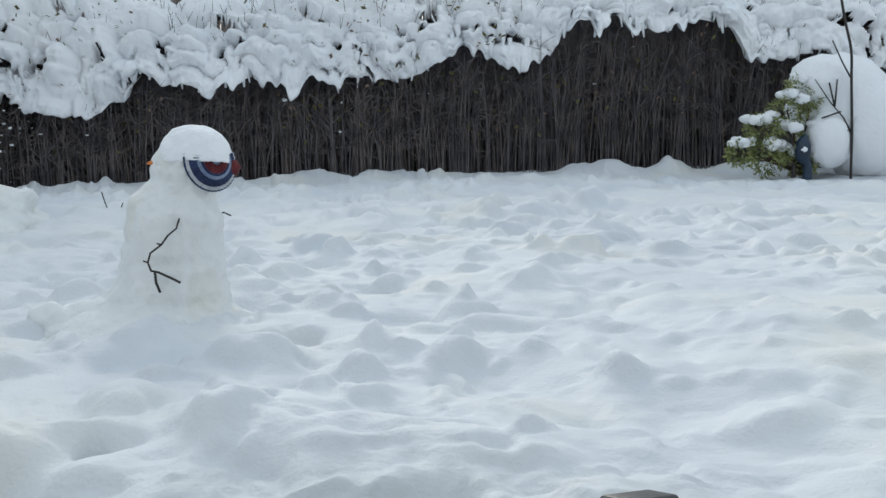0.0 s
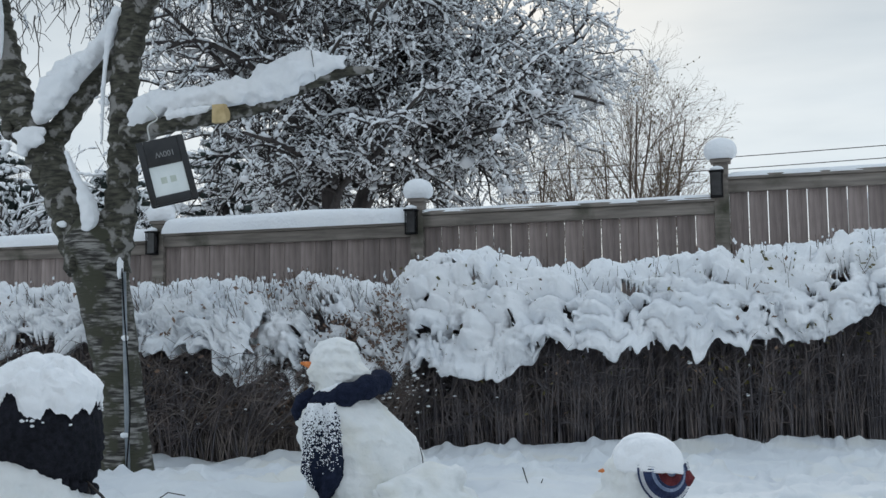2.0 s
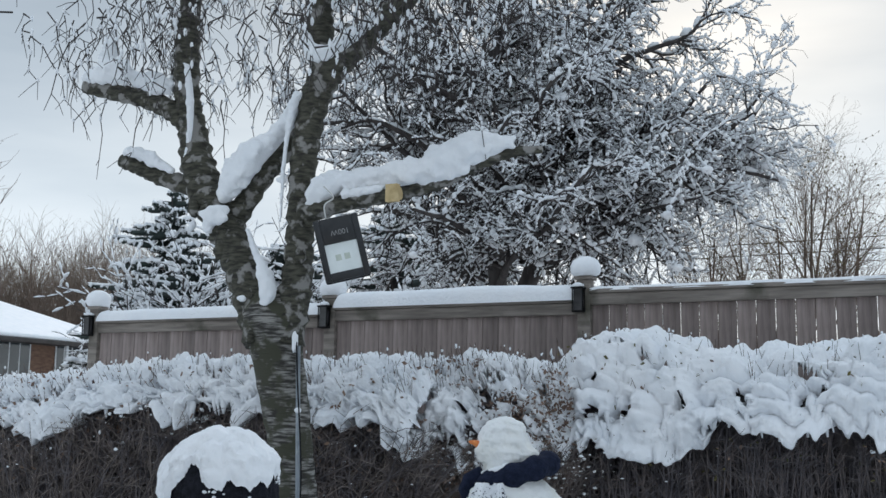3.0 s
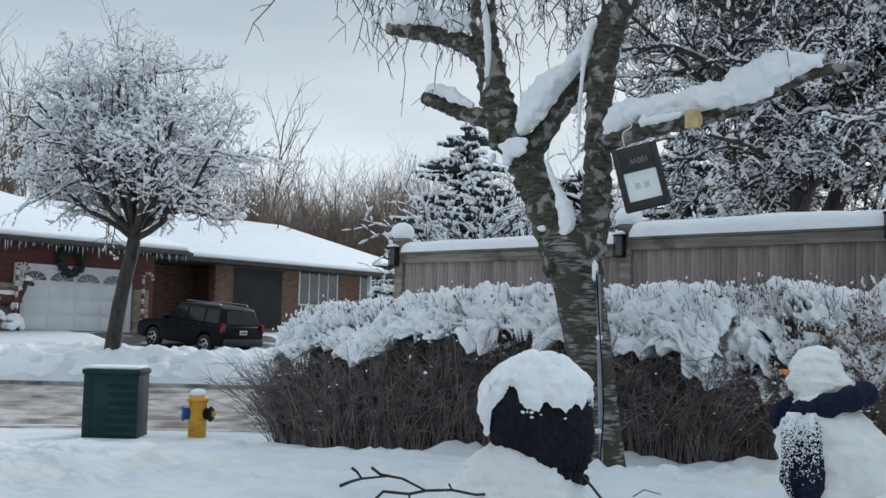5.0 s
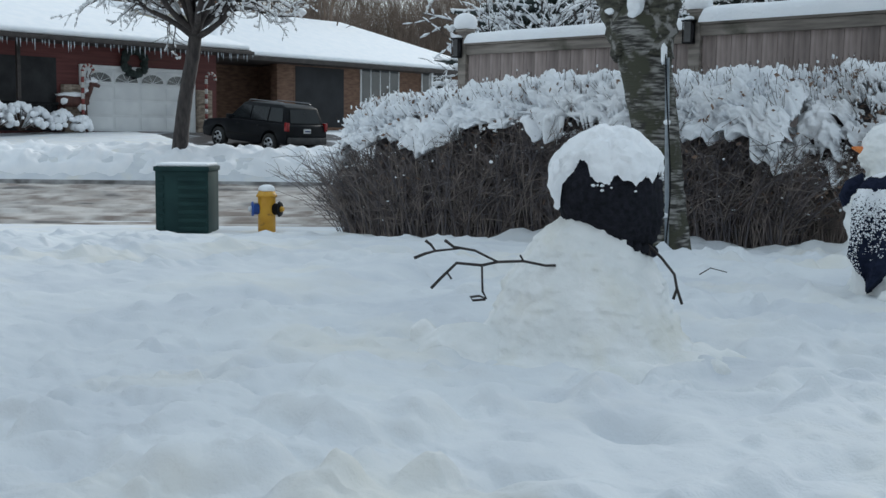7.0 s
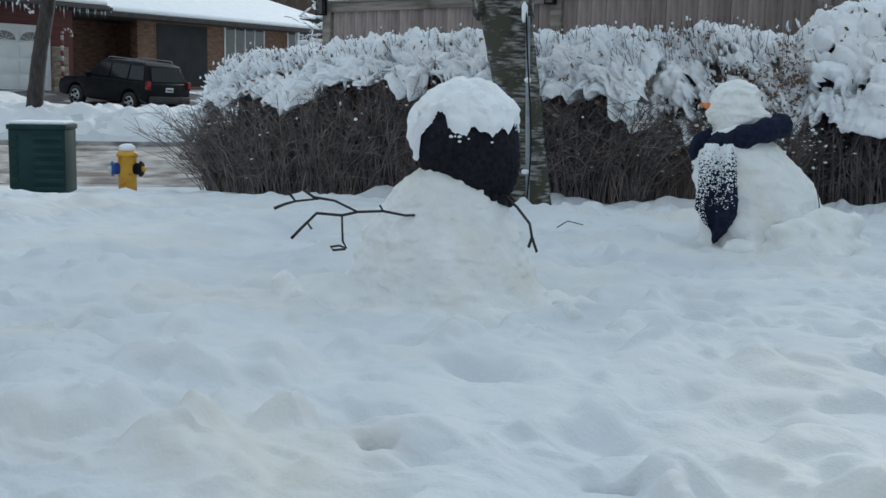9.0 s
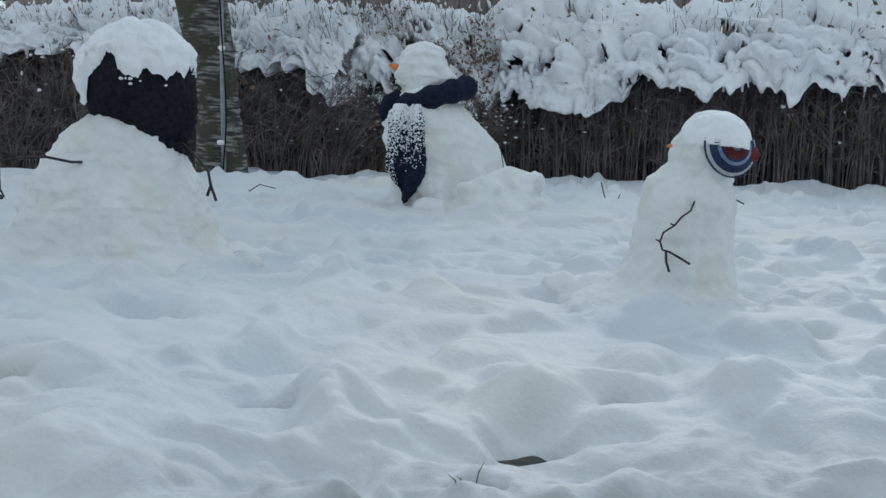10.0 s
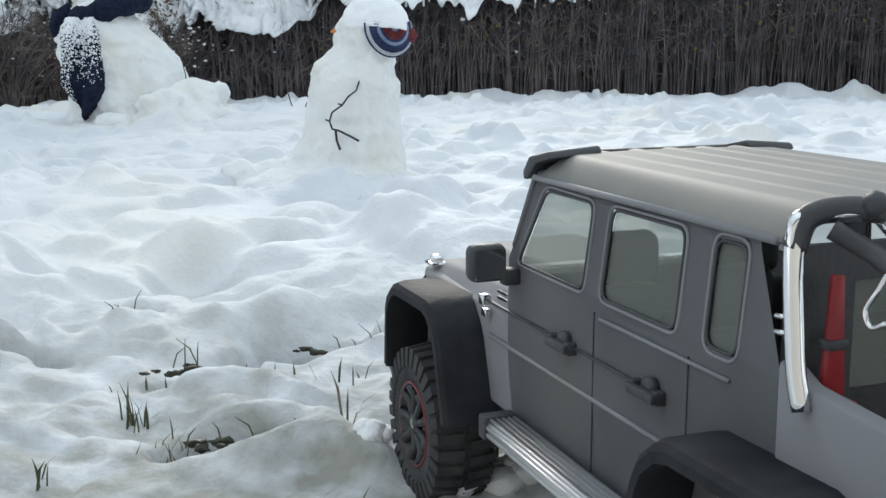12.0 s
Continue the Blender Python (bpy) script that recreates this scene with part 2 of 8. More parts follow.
class Geo:
    """Collects tubes, blobs and boxes into one mesh."""

    def __init__(self):
        self.v, self.f = [], []

    def add(self, verts, faces):
        o = len(self.v)
        self.v.extend(map(tuple, verts))
        self.f.extend([[i + o for i in f] for f in faces])

    def tube(self, pts, radii, n=6, cap=True):
        o, k = len(self.v), len(pts)
        ref = None
        for i, p in enumerate(pts):
            a, b = pts[max(0, i - 1)], pts[min(k - 1, i + 1)]
            t = Vector(b) - Vector(a)
            t = t.normalized() if t.length > 1e-9 else Vector((0, 0, 1))
            if ref is None:
                ref = Vector((1, 0, 0)) if abs(t.x) < 0.7 else Vector((0, 1, 0))
            u = (ref - t * ref.dot(t)).normalized()
            w = t.cross(u)
            ref = u
            r = radii[i] if hasattr(radii, "__len__") else radii
            for j in range(n):
                c, s = math.cos(2 * math.pi * j / n) * r, math.sin(2 * math.pi * j / n) * r
                self.v.append((p[0] + u.x * c + w.x * s, p[1] + u.y * c + w.y * s, p[2] + u.z * c + w.z * s))
        for i in range(k - 1):
            for j in range(n):
                a, b = o + i * n + j, o + i * n + (j + 1) % n
                self.f.append([a, b, b + n, a + n])
        if cap:
            self.f.append([o + j for j in range(n)][::-1])
            self.f.append([o + (k - 1) * n + j for j in range(n)])

    def blob(self, c, r, rng, rough=0.18):
        """An uneven lump; r is a radius or three."""
        ph = rng.rand(6) * 6.28
        v = ICO_V
        q = 1 + rough * (np.sin(2.3 * v[:, 0] + ph[0]) * np.sin(2.9 * v[:, 1] + ph[1]) + 0.6 * np.sin(4.3 * v[:, 2] + ph[2]) * np.sin(4.9 * v[:, 0] + ph[3]) + 0.4 * np.sin(7.1 * v[:, 1] + ph[4]))
        self.add(v * q[:, None] * np.array(r) + np.array(c), ICO_F)

    def box(self, lo, hi):
        x0, y0, z0 = lo
        x1, y1, z1 = hi
        self.add([(x0, y0, z0), (x1, y0, z0), (x1, y1, z0), (x0, y1, z0), (x0, y0, z1), (x1, y0, z1), (x1, y1, z1), (x0, y1, z1)],
                 [[0, 3, 2, 1], [4, 5, 6, 7], [0, 1, 5, 4], [1, 2, 6, 5], [2, 3, 7, 6], [3, 0, 4, 7]])

    def grid(self, pts):
        """A sheet from an array of shape (m, n, 3)."""
        m, n = pts.shape[:2]
        self.add(pts.reshape(-1, 3).tolist(), [[i * n + j, (i + 1) * n + j, (i + 1) * n + j + 1, i * n + j + 1] for i in range(m - 1) for j in range(n - 1)])

    def mesh(self, name, smooth=True):
        me = bpy.data.meshes.new(name)
        me.from_pydata(self.v, [], self.f)
        if smooth:
            me.polygons.foreach_set("use_smooth", [True] * len(me.polygons))
        me.update()
        return me


def thing(name, label, category, loc=(0, 0, 0), rz=0.0, group="", kind=""):
    """An Empty at a thing's base, which parents its parts."""
    ob = new(name)
    ob.empty_display_size = 0.05
    ob.matrix_basis = pose(*loc, 0, 0, rz)
    return tagged(ob, label, category, group, kind)


def part(name, src, material, parent=None, label="", smooth=True, kind="", bevel=0.0, segs=2):
    """Links a Geo, bmesh or mesh as one mesh object under a thing or a part."""
    if isinstance(src, Geo):
        me = src.mesh(name, smooth)
    elif isinstance(src, bmesh.types.BMesh):
        if bevel:
            bmesh.ops.bevel(src, geom=src.edges[:], offset=bevel, segments=segs, affect="EDGES", profile=0.5, clamp_overlap=True)
        me = bpy.data.meshes.new(name)
        src.to_mesh(me)
        src.free()
        if smooth:
            me.polygons.foreach_set("use_smooth", [True] * len(me.polygons))
            me.set_sharp_from_angle(angle=radians(40))
    else:
        me = src
    if material and not me.materials:
        me.materials.append(material)
    ob = new(name, me)
    ob.parent = parent
    return tagged(ob, label, "", "", kind)


def merged(ob, voxel, smooth=2):
    """Melts the overlapping lumps of a part into one skin."""
    m = ob.modifiers.new("merge", "REMESH")
    m.mode, m.voxel_size, m.use_smooth_shade = "VOXEL", voxel, True
    if smooth:
        q = ob.modifiers.new("soften", "SMOOTH")
        q.factor, q.iterations = 0.5, smooth
    return ob


def bm_box(lo, hi, bm=None):
    bm = bm or bmesh.new()
    r = bmesh.ops.create_cube(bm, size=1.0)
    bmesh.ops.transform(bm, matrix=Matrix.LocRotScale([(a + b) / 2 for a, b in zip(lo, hi)], None, [b - a for a, b in zip(lo, hi)]), verts=r["verts"])
    return bm


def smoothstep(a, b, x):
    t = np.clip((np.asarray(x, float) - a) / (b - a), 0, 1)
    return t * t * (3 - 2 * t)


# ---------------------------------------------------------------- the lie of the land
# The street runs along E; D points across it, to the houses.
D2 = np.array([-0.69, 0.724])
E2 = np.array([0.724, 0.69])


def se(s, e):
    """A place in the plan from its distance across and along the street."""
    return (D2[0] * s + E2[0] * e, D2[1] * s + E2[1] * e)


def drive_z(s):
    return np.interp(s, [26.4, 27.2, 30, 33, 35.5, 38, 41, 60], [-0.95, -0.80, -0.30, -0.05, 0.14, 0.40, 0.66, 0.7])


def road_z(s):
    return -0.85 + 0.24 * smoothstep(18, 27, s)


def drive_mask(x, y):
    """1 on the driveway, which runs from the garage down to the street."""
    q = (x + 35) * 0.354 + (y - 21.9) * 0.935
    hi = 6.0 + 0.13 * (x + 35)
    s = x * D2[0] + y * D2[1]
    return smoothstep(-0.2, 0.25, q) * (1 - smoothstep(hi - 0.25, hi + 0.35, q)) * smoothstep(28.9, 29.7, s) * smoothstep(-35.2, -35.0, x)


def base_z(x, y):
    """The land without its lumps."""
    x, y = np.asarray(x, float), np.asarray(y, float)
    s, e = x * D2[0] + y * D2[1], x * E2[0] + y * E2[1]
    near = 0.055 * smoothstep(0.75, 1.5, y + 0.25 * np.abs(x + 0.2)) * (1 - smoothstep(4.6, 7.2, y))
    z = near - 0.80 * smoothstep(5.0, 16.0, s)
    far = np.interp(s, [18, 26.9, 27.3, 28.1, 30, 34, 37, 40, 45, 70, 140], [-0.9, -0.75, -0.34, -0.02, 0.20, 0.42, 0.60, 0.68, 0.72, 1.4, 4.0])
    far = far + smoothstep(27.0, 28.0, s) * (1 - smoothstep(29.5, 31.5, s)) * (0.16 * vnoise(e * 1.1, s * 1.1, 4) + 0.14 * vnoise(e * 3.1, s * 3.1, 6))
    z = np.where(s > 17.6, z * (1 - smoothstep(17.6, 18.2, s)) + far * smoothstep(17.6, 18.2, s), z)
    m = drive_mask(x, y)
    z = z * (1 - m) + (drive_z(s) - 0.06) * m
    return z


# Mounds and hollows that can be told apart: x, y, height, radius.
MOUNDS = [(-0.15, 1.90, 0.060, 0.055), (-0.15, 2.14, 0.022, 0.06), (0.30, 1.85, 0.05, 0.05), (-0.87, 1.34, 0.06, 0.07), (-0.80, 1.24, 0.035, 0.08),
          (-0.42, 1.33, 0.05, 0.11), (-0.50, 1.75, 0.045, 0.07), (-0.28, 1.50, 0.06, 0.13), (-0.12, 1.45, 0.05, 0.12), (0.06, 1.42, 0.06, 0.12), (-0.45, 1.15, 0.05, 0.12),
          (-0.60, 1.55, 0.04, 0.10), (0.55, 1.55, 0.05, 0.12), (0.18, 2.75, 0.06, 0.16), (0.30, 2.62, 0.05, 0.14), (0.75, 2.2, 0.04, 0.14), (-1.3, 1.25, 0.05, 0.12),
          (-1.05, 1.02, 0.05, 0.13), (-1.35, 4.55, 0.10, 0.17), (-1.15, 4.72, 0.07, 0.16), (-1.0, 3.2, 0.03, 0.12), (-0.85, 2.0, 0.035, 0.10), (-1.15, 1.75, 0.04, 0.10),
          (-0.25, 0.93, 0.035, 0.09), (-0.36, 0.92, 0.03, 0.08), (-0.52, 1.02, 0.035, 0.10), (-0.12, 1.08, 0.035, 0.09), (-1.6, 1.9, 0.03, 0.12), (0.2, 1.2, 0.04, 0.12),
          (-0.95, 3.85, 0.04, 0.2), (-2.45, 4.2, 0.04, 0.2), (-0.7, 0.78, 0.02, 0.10), (-0.30, 0.80, 0.018, 0.06)]
DENTS = [(-1.31, 2.29, 0.05, 0.07), (-1.40, 1.25, 0.045, 0.09), (-0.83, 1.21, 0.03, 0.03), (-1.12, 0.85, 0.05, 0.09), (-0.36, 1.08, 0.05, 0.055), (-0.75, 1.05, 0.05, 0.10),
         (-0.60, 0.92, 0.04, 0.07), (-0.55, 1.32, 0.04, 0.07), (-1.05, 1.45, 0.035, 0.08), (-0.42, 0.80, 0.03, 0.06), (-0.5, 0.87, 0.03, 0.05), (-0.62, 1.2, 0.035, 0.07),
         (-0.75, 3.1, 0.03, 0.12), (-1.5, 2.9, 0.03, 0.13), (-0.9, 1.75, 0.03, 0.09)]


# Ridges of snow, steep towards the truck and the eye: x, y, angle, half length, height, width behind.
RIDGES = [(-0.345, 0.862, -2, 0.085, 0.030, 0.05), (-0.245, 0.712, 6, 0.105, 0.036, 0.07), (-0.335, 1.02, 22, 0.085, 0.022, 0.05), (-0.54, 1.06, 68, 0.10, 0.022, 0.05), (-0.485, 1.325, -4, 0.075, 0.045, 0.08),
          (-0.20, 1.64, 40, 0.17, 0.04, 0.09), (-0.11, 1.46, 8, 0.12, 0.05, 0.10), (-0.42, 1.24, 80, 0.08, 0.04, 0.06), (-0.70, 1.2, 10, 0.10, 0.025, 0.06), (-0.25, 1.52, 5, 0.10, 0.05, 0.09),
          (-0.86, 1.10, 15, 0.12, 0.035, 0.07), (-0.60, 0.86, 12, 0.09, 0.018, 0.05), (0.32, 1.5, -5, 0.10, 0.05, 0.08), (-1.0, 1.60, 10, 0.12, 0.035, 0.08)]


# Gaps under the lips of snow, where the turf shows: x, y, angle, half length, half width, depth.
GAPS = [(-0.425, 0.922, 12, 0.035, 0.012, 0.060), (-0.336, 0.932, -5, 0.060, 0.009, 0.045), (-0.545, 1.082, 35, 0.030, 0.012, 0.060), (-0.562, 1.180, 60, 0.030, 0.010, 0.055), (-0.327, 0.757, 5, 0.055, 0.018, 0.040), (-0.310, 1.100, 4, 0.070, 0.010, 0.050),
        (-0.457, 1.440, -30, 0.028, 0.016, 0.055), (-0.711, 1.025, 20, 0.028, 0.010, 0.050), (-0.931, 1.283, 5, 0.035, 0.016, 0.050), (-0.40, 1.03, 70, 0.05, 0.008, 0.035), (-0.62, 0.97, 15, 0.04, 0.009, 0.04), (-1.28, 1.16, 0, 0.03, 0.012, 0.05)]


def clods(x, y, cell, seed, sharp):
    """Scattered mounds and footmarks, one or so to a cell, as in much-trodden snow."""
    ci, cj = np.floor(x / cell).astype(int), np.floor(y / cell).astype(int)
    z = np.zeros_like(x)
    for di in (-1, 0, 1):
        for dj in (-1, 0, 1):
            i, j = (ci + di + 31 * seed) % 256, (cj + dj + 57 * seed) % 256
            r1, r2, r3, r4 = TABLE[i, j], TABLE[j, (i + 91) % 256], TABLE[(i + 47) % 256, (j + 13) % 256], TABLE[(j + 71) % 256, (i + 5) % 256]
            px, py = (ci + di + r1) * cell, (cj + dj + r2) * cell
            r = cell * (0.22 + 0.26 * r3)
            c, s = np.cos(6.28 * r2), np.sin(6.28 * r2)
            u, v = ((x - px) * c + (y - py) * s) * (0.75 + 0.5 * r1), ((y - py) * c - (x - px) * s) * (1.15 + 0.5 * r4)
            q = (u * u + v * v) / (r * r)
            z = z + np.where(r4 > 0.68, 0.55 + 1.5 * (r4 - 0.68), np.where(r4 < 0.24, -0.45 - 1.8 * (0.24 - r4), 0.0)) * np.exp(-q ** (sharp * (0.9 + 0.6 * r3)))
    return z


def ground_z(x, y):
    """The height of the snow."""
    x, y = np.asarray(x, float), np.asarray(y, float)
    z = base_z(x, y)
    s = x * D2[0] + y * D2[1]
    lawn = 1 - smoothstep(16.0, 17.6, s)
    near = smoothstep(0.62, 1.25, y + 0.3 * np.abs(x + 0.2))
    wx, wy = x + 0.06 * vnoise(x * 5, y * 5, 3) + 0.030 * vnoise(x * 15, y * 15, 13), y + 0.06 * vnoise(x * 5, y * 5, 5) + 0.030 * vnoise(x * 15, y * 15, 15)
    n1, n3 = vnoise(wx / 0.5, wy / 0.5, 1), vnoise(wx / 0.05, wy / 0.05, 6)
    trod = smoothstep(0.25, 0.6, vnoise(x / 0.9, y / 0.9, 11))
    lumps = 0.044 * (n1 - 0.5) + 0.010 * (vnoise(wx / 0.2, wy / 0.2, 8) - 0.5) + (0.030 * clods(wx, wy, 0.34, 2, 1.3) + 0.044 * clods(wx, wy, 0.20, 5, 1.35) + 0.024 * clods(wx, wy, 0.115, 9, 1.4) + 0.008 * clods(wx, wy, 0.06, 7, 1.4)) * (0.52 + 0.55 * trod) + 0.005 * (n3 - 0.5) + 0.0016 * (vnoise(x / 0.02, y / 0.02, 14) - 0.5)
    patch = smoothstep(0.36, 0.62, vnoise(x / 0.45, y / 0.45, 41)) * (1 - smoothstep(2.6, 4.5, y))
    lumps = lumps + 0.55 * patch * (0.014 * np.abs(2 * vnoise(wx / 0.13, wy / 0.13, 42) - 1) ** 0.8 + 0.007 * np.abs(2 * vnoise(wx / 0.06, wy / 0.06, 43) - 1) ** 0.8 - 0.009)
    slabs = smoothstep(0.42, 0.62, vnoise(wx / 0.19, wy / 0.09, 71)) * 0.011 + smoothstep(0.45, 0.65, vnoise(wx / 0.07, wy / 0.04, 72)) * 0.006 + 0.005 * vnoise(wx / 0.018, wy / 0.018, 73)
    z = z + slabs * smoothstep(0.5, 0.75, y) * (1 - smoothstep(1.15, 1.9, y)) * (1 - smoothstep(0.15, 0.5, x))
    z = z + lumps * lawn * (0.30 + 0.70 * near) * (1 - 0.45 * smoothstep(7, 13, s))
    for mx, my, h, r in MOUNDS:
        h = h * (0.35 if r > 0.085 else 0.75) * (0.6 if my < 1.2 else 1.0)
        z = z + h * np.exp(-(((wx - 0.045 - mx) ** 2 + (wy - 0.045 - my) ** 2) / (r * r * 0.8)) ** 1.7)
    for mx, my, h, r in DENTS:
        h = h * (0.45 if my < 1.3 else 1.0)
        q = ((x - mx) ** 2 + (y - my) ** 2) / (r * r)
        z = z - h * np.exp(-q * q * 1.2)
    for mx, my, t, ln, h, w in RIDGES:
        if my > 1.2:
            h, w = 0.32 * h, 0.8 * w
        c, sn = math.cos(radians(t)), math.sin(radians(t))
        u, v = (x - mx) * c + (y - my) * sn, -(x - mx) * sn + (y - my) * c
        v = v + 0.035 * (vnoise(u / 0.06, u * 0 + mx * 9, 17) - 0.5) + 0.015 * (vnoise(u / 0.022, u * 0 + my * 9, 18) - 0.5)
        z = z + 0.70 * h * np.exp(-(u / ln) ** 2 * 1.3) * smoothstep(-0.012, 0.020, v) * np.exp(-(np.maximum(v, 0) / w) ** 2)
    for mx, my, t, ln, w, d in GAPS:
        c, sn = math.cos(radians(t)), math.sin(radians(t))
        u, v = (x - mx) * c + (y - my) * sn, -(x - mx) * sn + (y - my) * c
        v = v + 0.030 * (vnoise(u / 0.035, u * 0 + mx * 9, 27) - 0.5)
        z = z - (d + 0.032) * np.exp(-(u / ln) ** 4 - (v / w) ** 2)
    z = z - 0.045 * np.exp(-(((x + 1.98) ** 2 + (y - 2.32) ** 2) / 0.30) ** 2)
    # drifts along the foot of the hedge
    hb = np.interp(x, [-7.5, -5.8, -3.5, -2.6, 0.3, 5.0], [6.0, 6.0, 6.5, 7.1, 7.75, 7.9])
    z = z + 0.10 * np.exp(-((y - hb + 0.12) / 0.16) ** 2) * vnoise(x / 0.22, y / 0.5, 12) ** 1.5 * lawn
    return z


def gz(x, y):
    return float(ground_z(np.array([x]), np.array([y]))[0])


# ---------------------------------------------------------------- ground
def steps(a, b, d0, growth, limit):
    out, x, d = [], a, d0
    sign = 1 if b > a else -1
    while (b - x) * sign > 0:
        d = min(d * growth, limit)
        x += sign * d
        out.append(x)
    return out


gx = np.array(sorted(steps(-2.9, -170, 0.014, 1.024, 9)) + list(np.arange(-2.9, -0.9, 0.010)) + list(np.arange(-0.9, 0.2, 0.0065)) + list(np.arange(0.2, 1.6, 0.010)) + steps(1.6, 120, 0.014, 1.02, 9))
gy = np.array(sorted(steps(0.55, -60, 0.03, 1.25, 8)) + list(np.arange(0.55, 1.4, 0.0065)) + list(np.arange(1.4, 3.6, 0.010)) + steps(3.6, 170, 0.012, 1.018, 8))
GX, GY = np.meshgrid(gx, gy, indexing="ij")
geo = Geo()
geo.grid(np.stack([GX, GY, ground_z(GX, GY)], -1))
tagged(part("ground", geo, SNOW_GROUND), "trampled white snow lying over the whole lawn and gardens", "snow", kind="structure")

# ---------------------------------------------------------------- road and driveway
def strip(s0, s1, e0, e1, ns, ne, zf, seed, amp):
    S, T = np.meshgrid(np.linspace(s0, s1, ns), np.linspace(e0, e1, ne), indexing="ij")
    X, Y = D2[0] * S + E2[0] * T, D2[1] * S + E2[1] * T
    Z = zf(S) + amp * (vnoise(S * 3.1, T * 0.35, seed) - 0.5) + 0.5 * amp * (vnoise(S * 9, T * 2.2, seed + 1) - 0.5)
    return np.stack([X, Y, Z], -1)


SLUSH = mat("churned_slush", (0.20, 0.16, 0.135), (0.56, 0.53, 0.50), 0.5, scale=1.6, stretch=(1, 1, 1), lo=0.36, hi=0.6, bump=0.8, bump_scale=12, wear=(0.10, 0.09, 0.085), wear_scale=0.8, wear_lo=0.56, wear_hi=0.68)
geo = Geo()
geo.grid(strip(17.6, 26.9, -60, 40, 110, 240, road_z, 21, 0.09))
tagged(part("road", geo, SLUSH), "street covered with brown churned slush", "road", kind="structure")
geo = Geo()
geo.box((-60, 0, 0), (40, 0.16, 0.16))
kerb = part("kerb", geo, mat("concrete_kerb", (0.12, 0.115, 0.11), (0.45, 0.45, 0.46), 0.8, scale=2), smooth=False)
kerb.matrix_basis = Matrix(((E2[0], D2[0], 0, D2[0] * 26.9), (E2[1], D2[1], 0, D2[1] * 26.9), (0, 0, 1, -0.66), (0, 0, 0, 1)))
tagged(kerb, "dark wet concrete kerb along the street", "kerb", kind="structure")
S, T = np.meshgrid(np.linspace(0, 1, 80), np.linspace(0, 1, 60), indexing="ij")
L0, L1 = np.array([-35.0, 21.9]), np.array([-35.0, 28.5])
R0, R1 = np.array([-22.9, 17.3]), np.array([-17.6, 22.4])
X = (L0[0] * (1 - T) + L1[0] * T) * (1 - S) + (R0[0] * (1 - T) + R1[0] * T) * S
Y = (L0[1] * (1 - T) + L1[1] * T) * (1 - S) + (R0[1] * (1 - T) + R1[1] * T) * S
geo = Geo()
geo.grid(np.stack([X, Y, drive_z(X * D2[0] + Y * D2[1]) + 0.015 * (vnoise(X * 4, Y * 4, 31) - 0.5)], -1)[::-1])
tagged(part("driveway", geo, ASPHALT), "wet dark asphalt driveway with patches of snow", "driveway", kind="structure")

# lumpy bank that the plough left along the far side of the street
S, T = np.meshgrid(np.linspace(27.06, 31.5, 56), np.linspace(-32, 9, 420), indexing="ij")
X, Y = D2[0] * S + E2[0] * T, D2[1] * S + E2[1] * T
rise = smoothstep(27.06, 27.5, S) * (1 - smoothstep(28.6, 31.0, S))
bank = base_z(X, Y) - 0.12 + rise * 0.75 * (0.06 + 0.34 * (vnoise(S / 0.5, T / 0.6, 51) - 0.3) + 0.20 * np.abs(2 * vnoise(S / 0.28, T / 0.28, 52) - 1) + 0.07 * vnoise(S / 0.12, T / 0.12, 53))
bank = bank - 0.16 * smoothstep(0.02, 0.4, drive_mask(X, Y)) * smoothstep(27.6, 28.6, S) * 3
geo = Geo()
geo.grid(np.stack([X, Y, bank], -1)[::-1])
tagged(part("snow_bank", geo, SNOW), "lumpy bank of ploughed snow along the street", "snow bank", kind="structure")

# ---------------------------------------------------------------- unseen wall behind the camera
# added wall and roof: block the rear sky, siding bounces some light back
own = thing("unseen_light_block", "unseen plain beige wall added to cut the sky light from behind", "house", (0.6, -3.8, 0.0), kind="structure")
SIDING = mat("beige_siding", (0.42, 0.40, 0.37), (0.52, 0.50, 0.47), 0.8, scale=4, stretch=(0.4, 1, 8), bump=0.4)
part("wall", bm_box((-7.0, -0.25, -0.2), (7.0, 0.0, 3.1)), SIDING, own)
part("roof", bm_box((-7.5, -4.0, 3.1), (7.5, 0.6, 3.3)), BLACK_METAL, own)

# ---------------------------------------------------------------- fence
FY = 8.80
POSTS = [(-8.20, 1.72, 0), (-5.45, 1.74, 1), (-3.05, 1.82, 2), (-0.61, 2.00, 3), (2.05, 2.00, 4), (4.5, 2.02, 5), (6.9, 2.05, 6)]
TOPS = [1.61, 1.665, 1.74, 1.90, 1.90, 1.92]      # top of each panel's rail
SNOWS = [0.10, 0.135, 0.025, 0.03, 0.03, 0.03]   # snow lying on it
fence = thing("fence", "weathered brown cedar board fence with capped posts", "fence", (0, FY, 0), kind="structure")
rng = np.random.RandomState(3)
boards = []
for k in range(4):
    bm = bm_box((-0.068, -0.010, 0), (0.068, 0.010, 1.75))
    bmesh.ops.bevel(bm, geom=bm.edges[:], offset=0.003, segments=1, affect="EDGES")
    me = bpy.data.meshes.new("board")
    bm.to_mesh(me)
    bm.free()
    me.materials.append(CEDAR)
    boards.append(me)
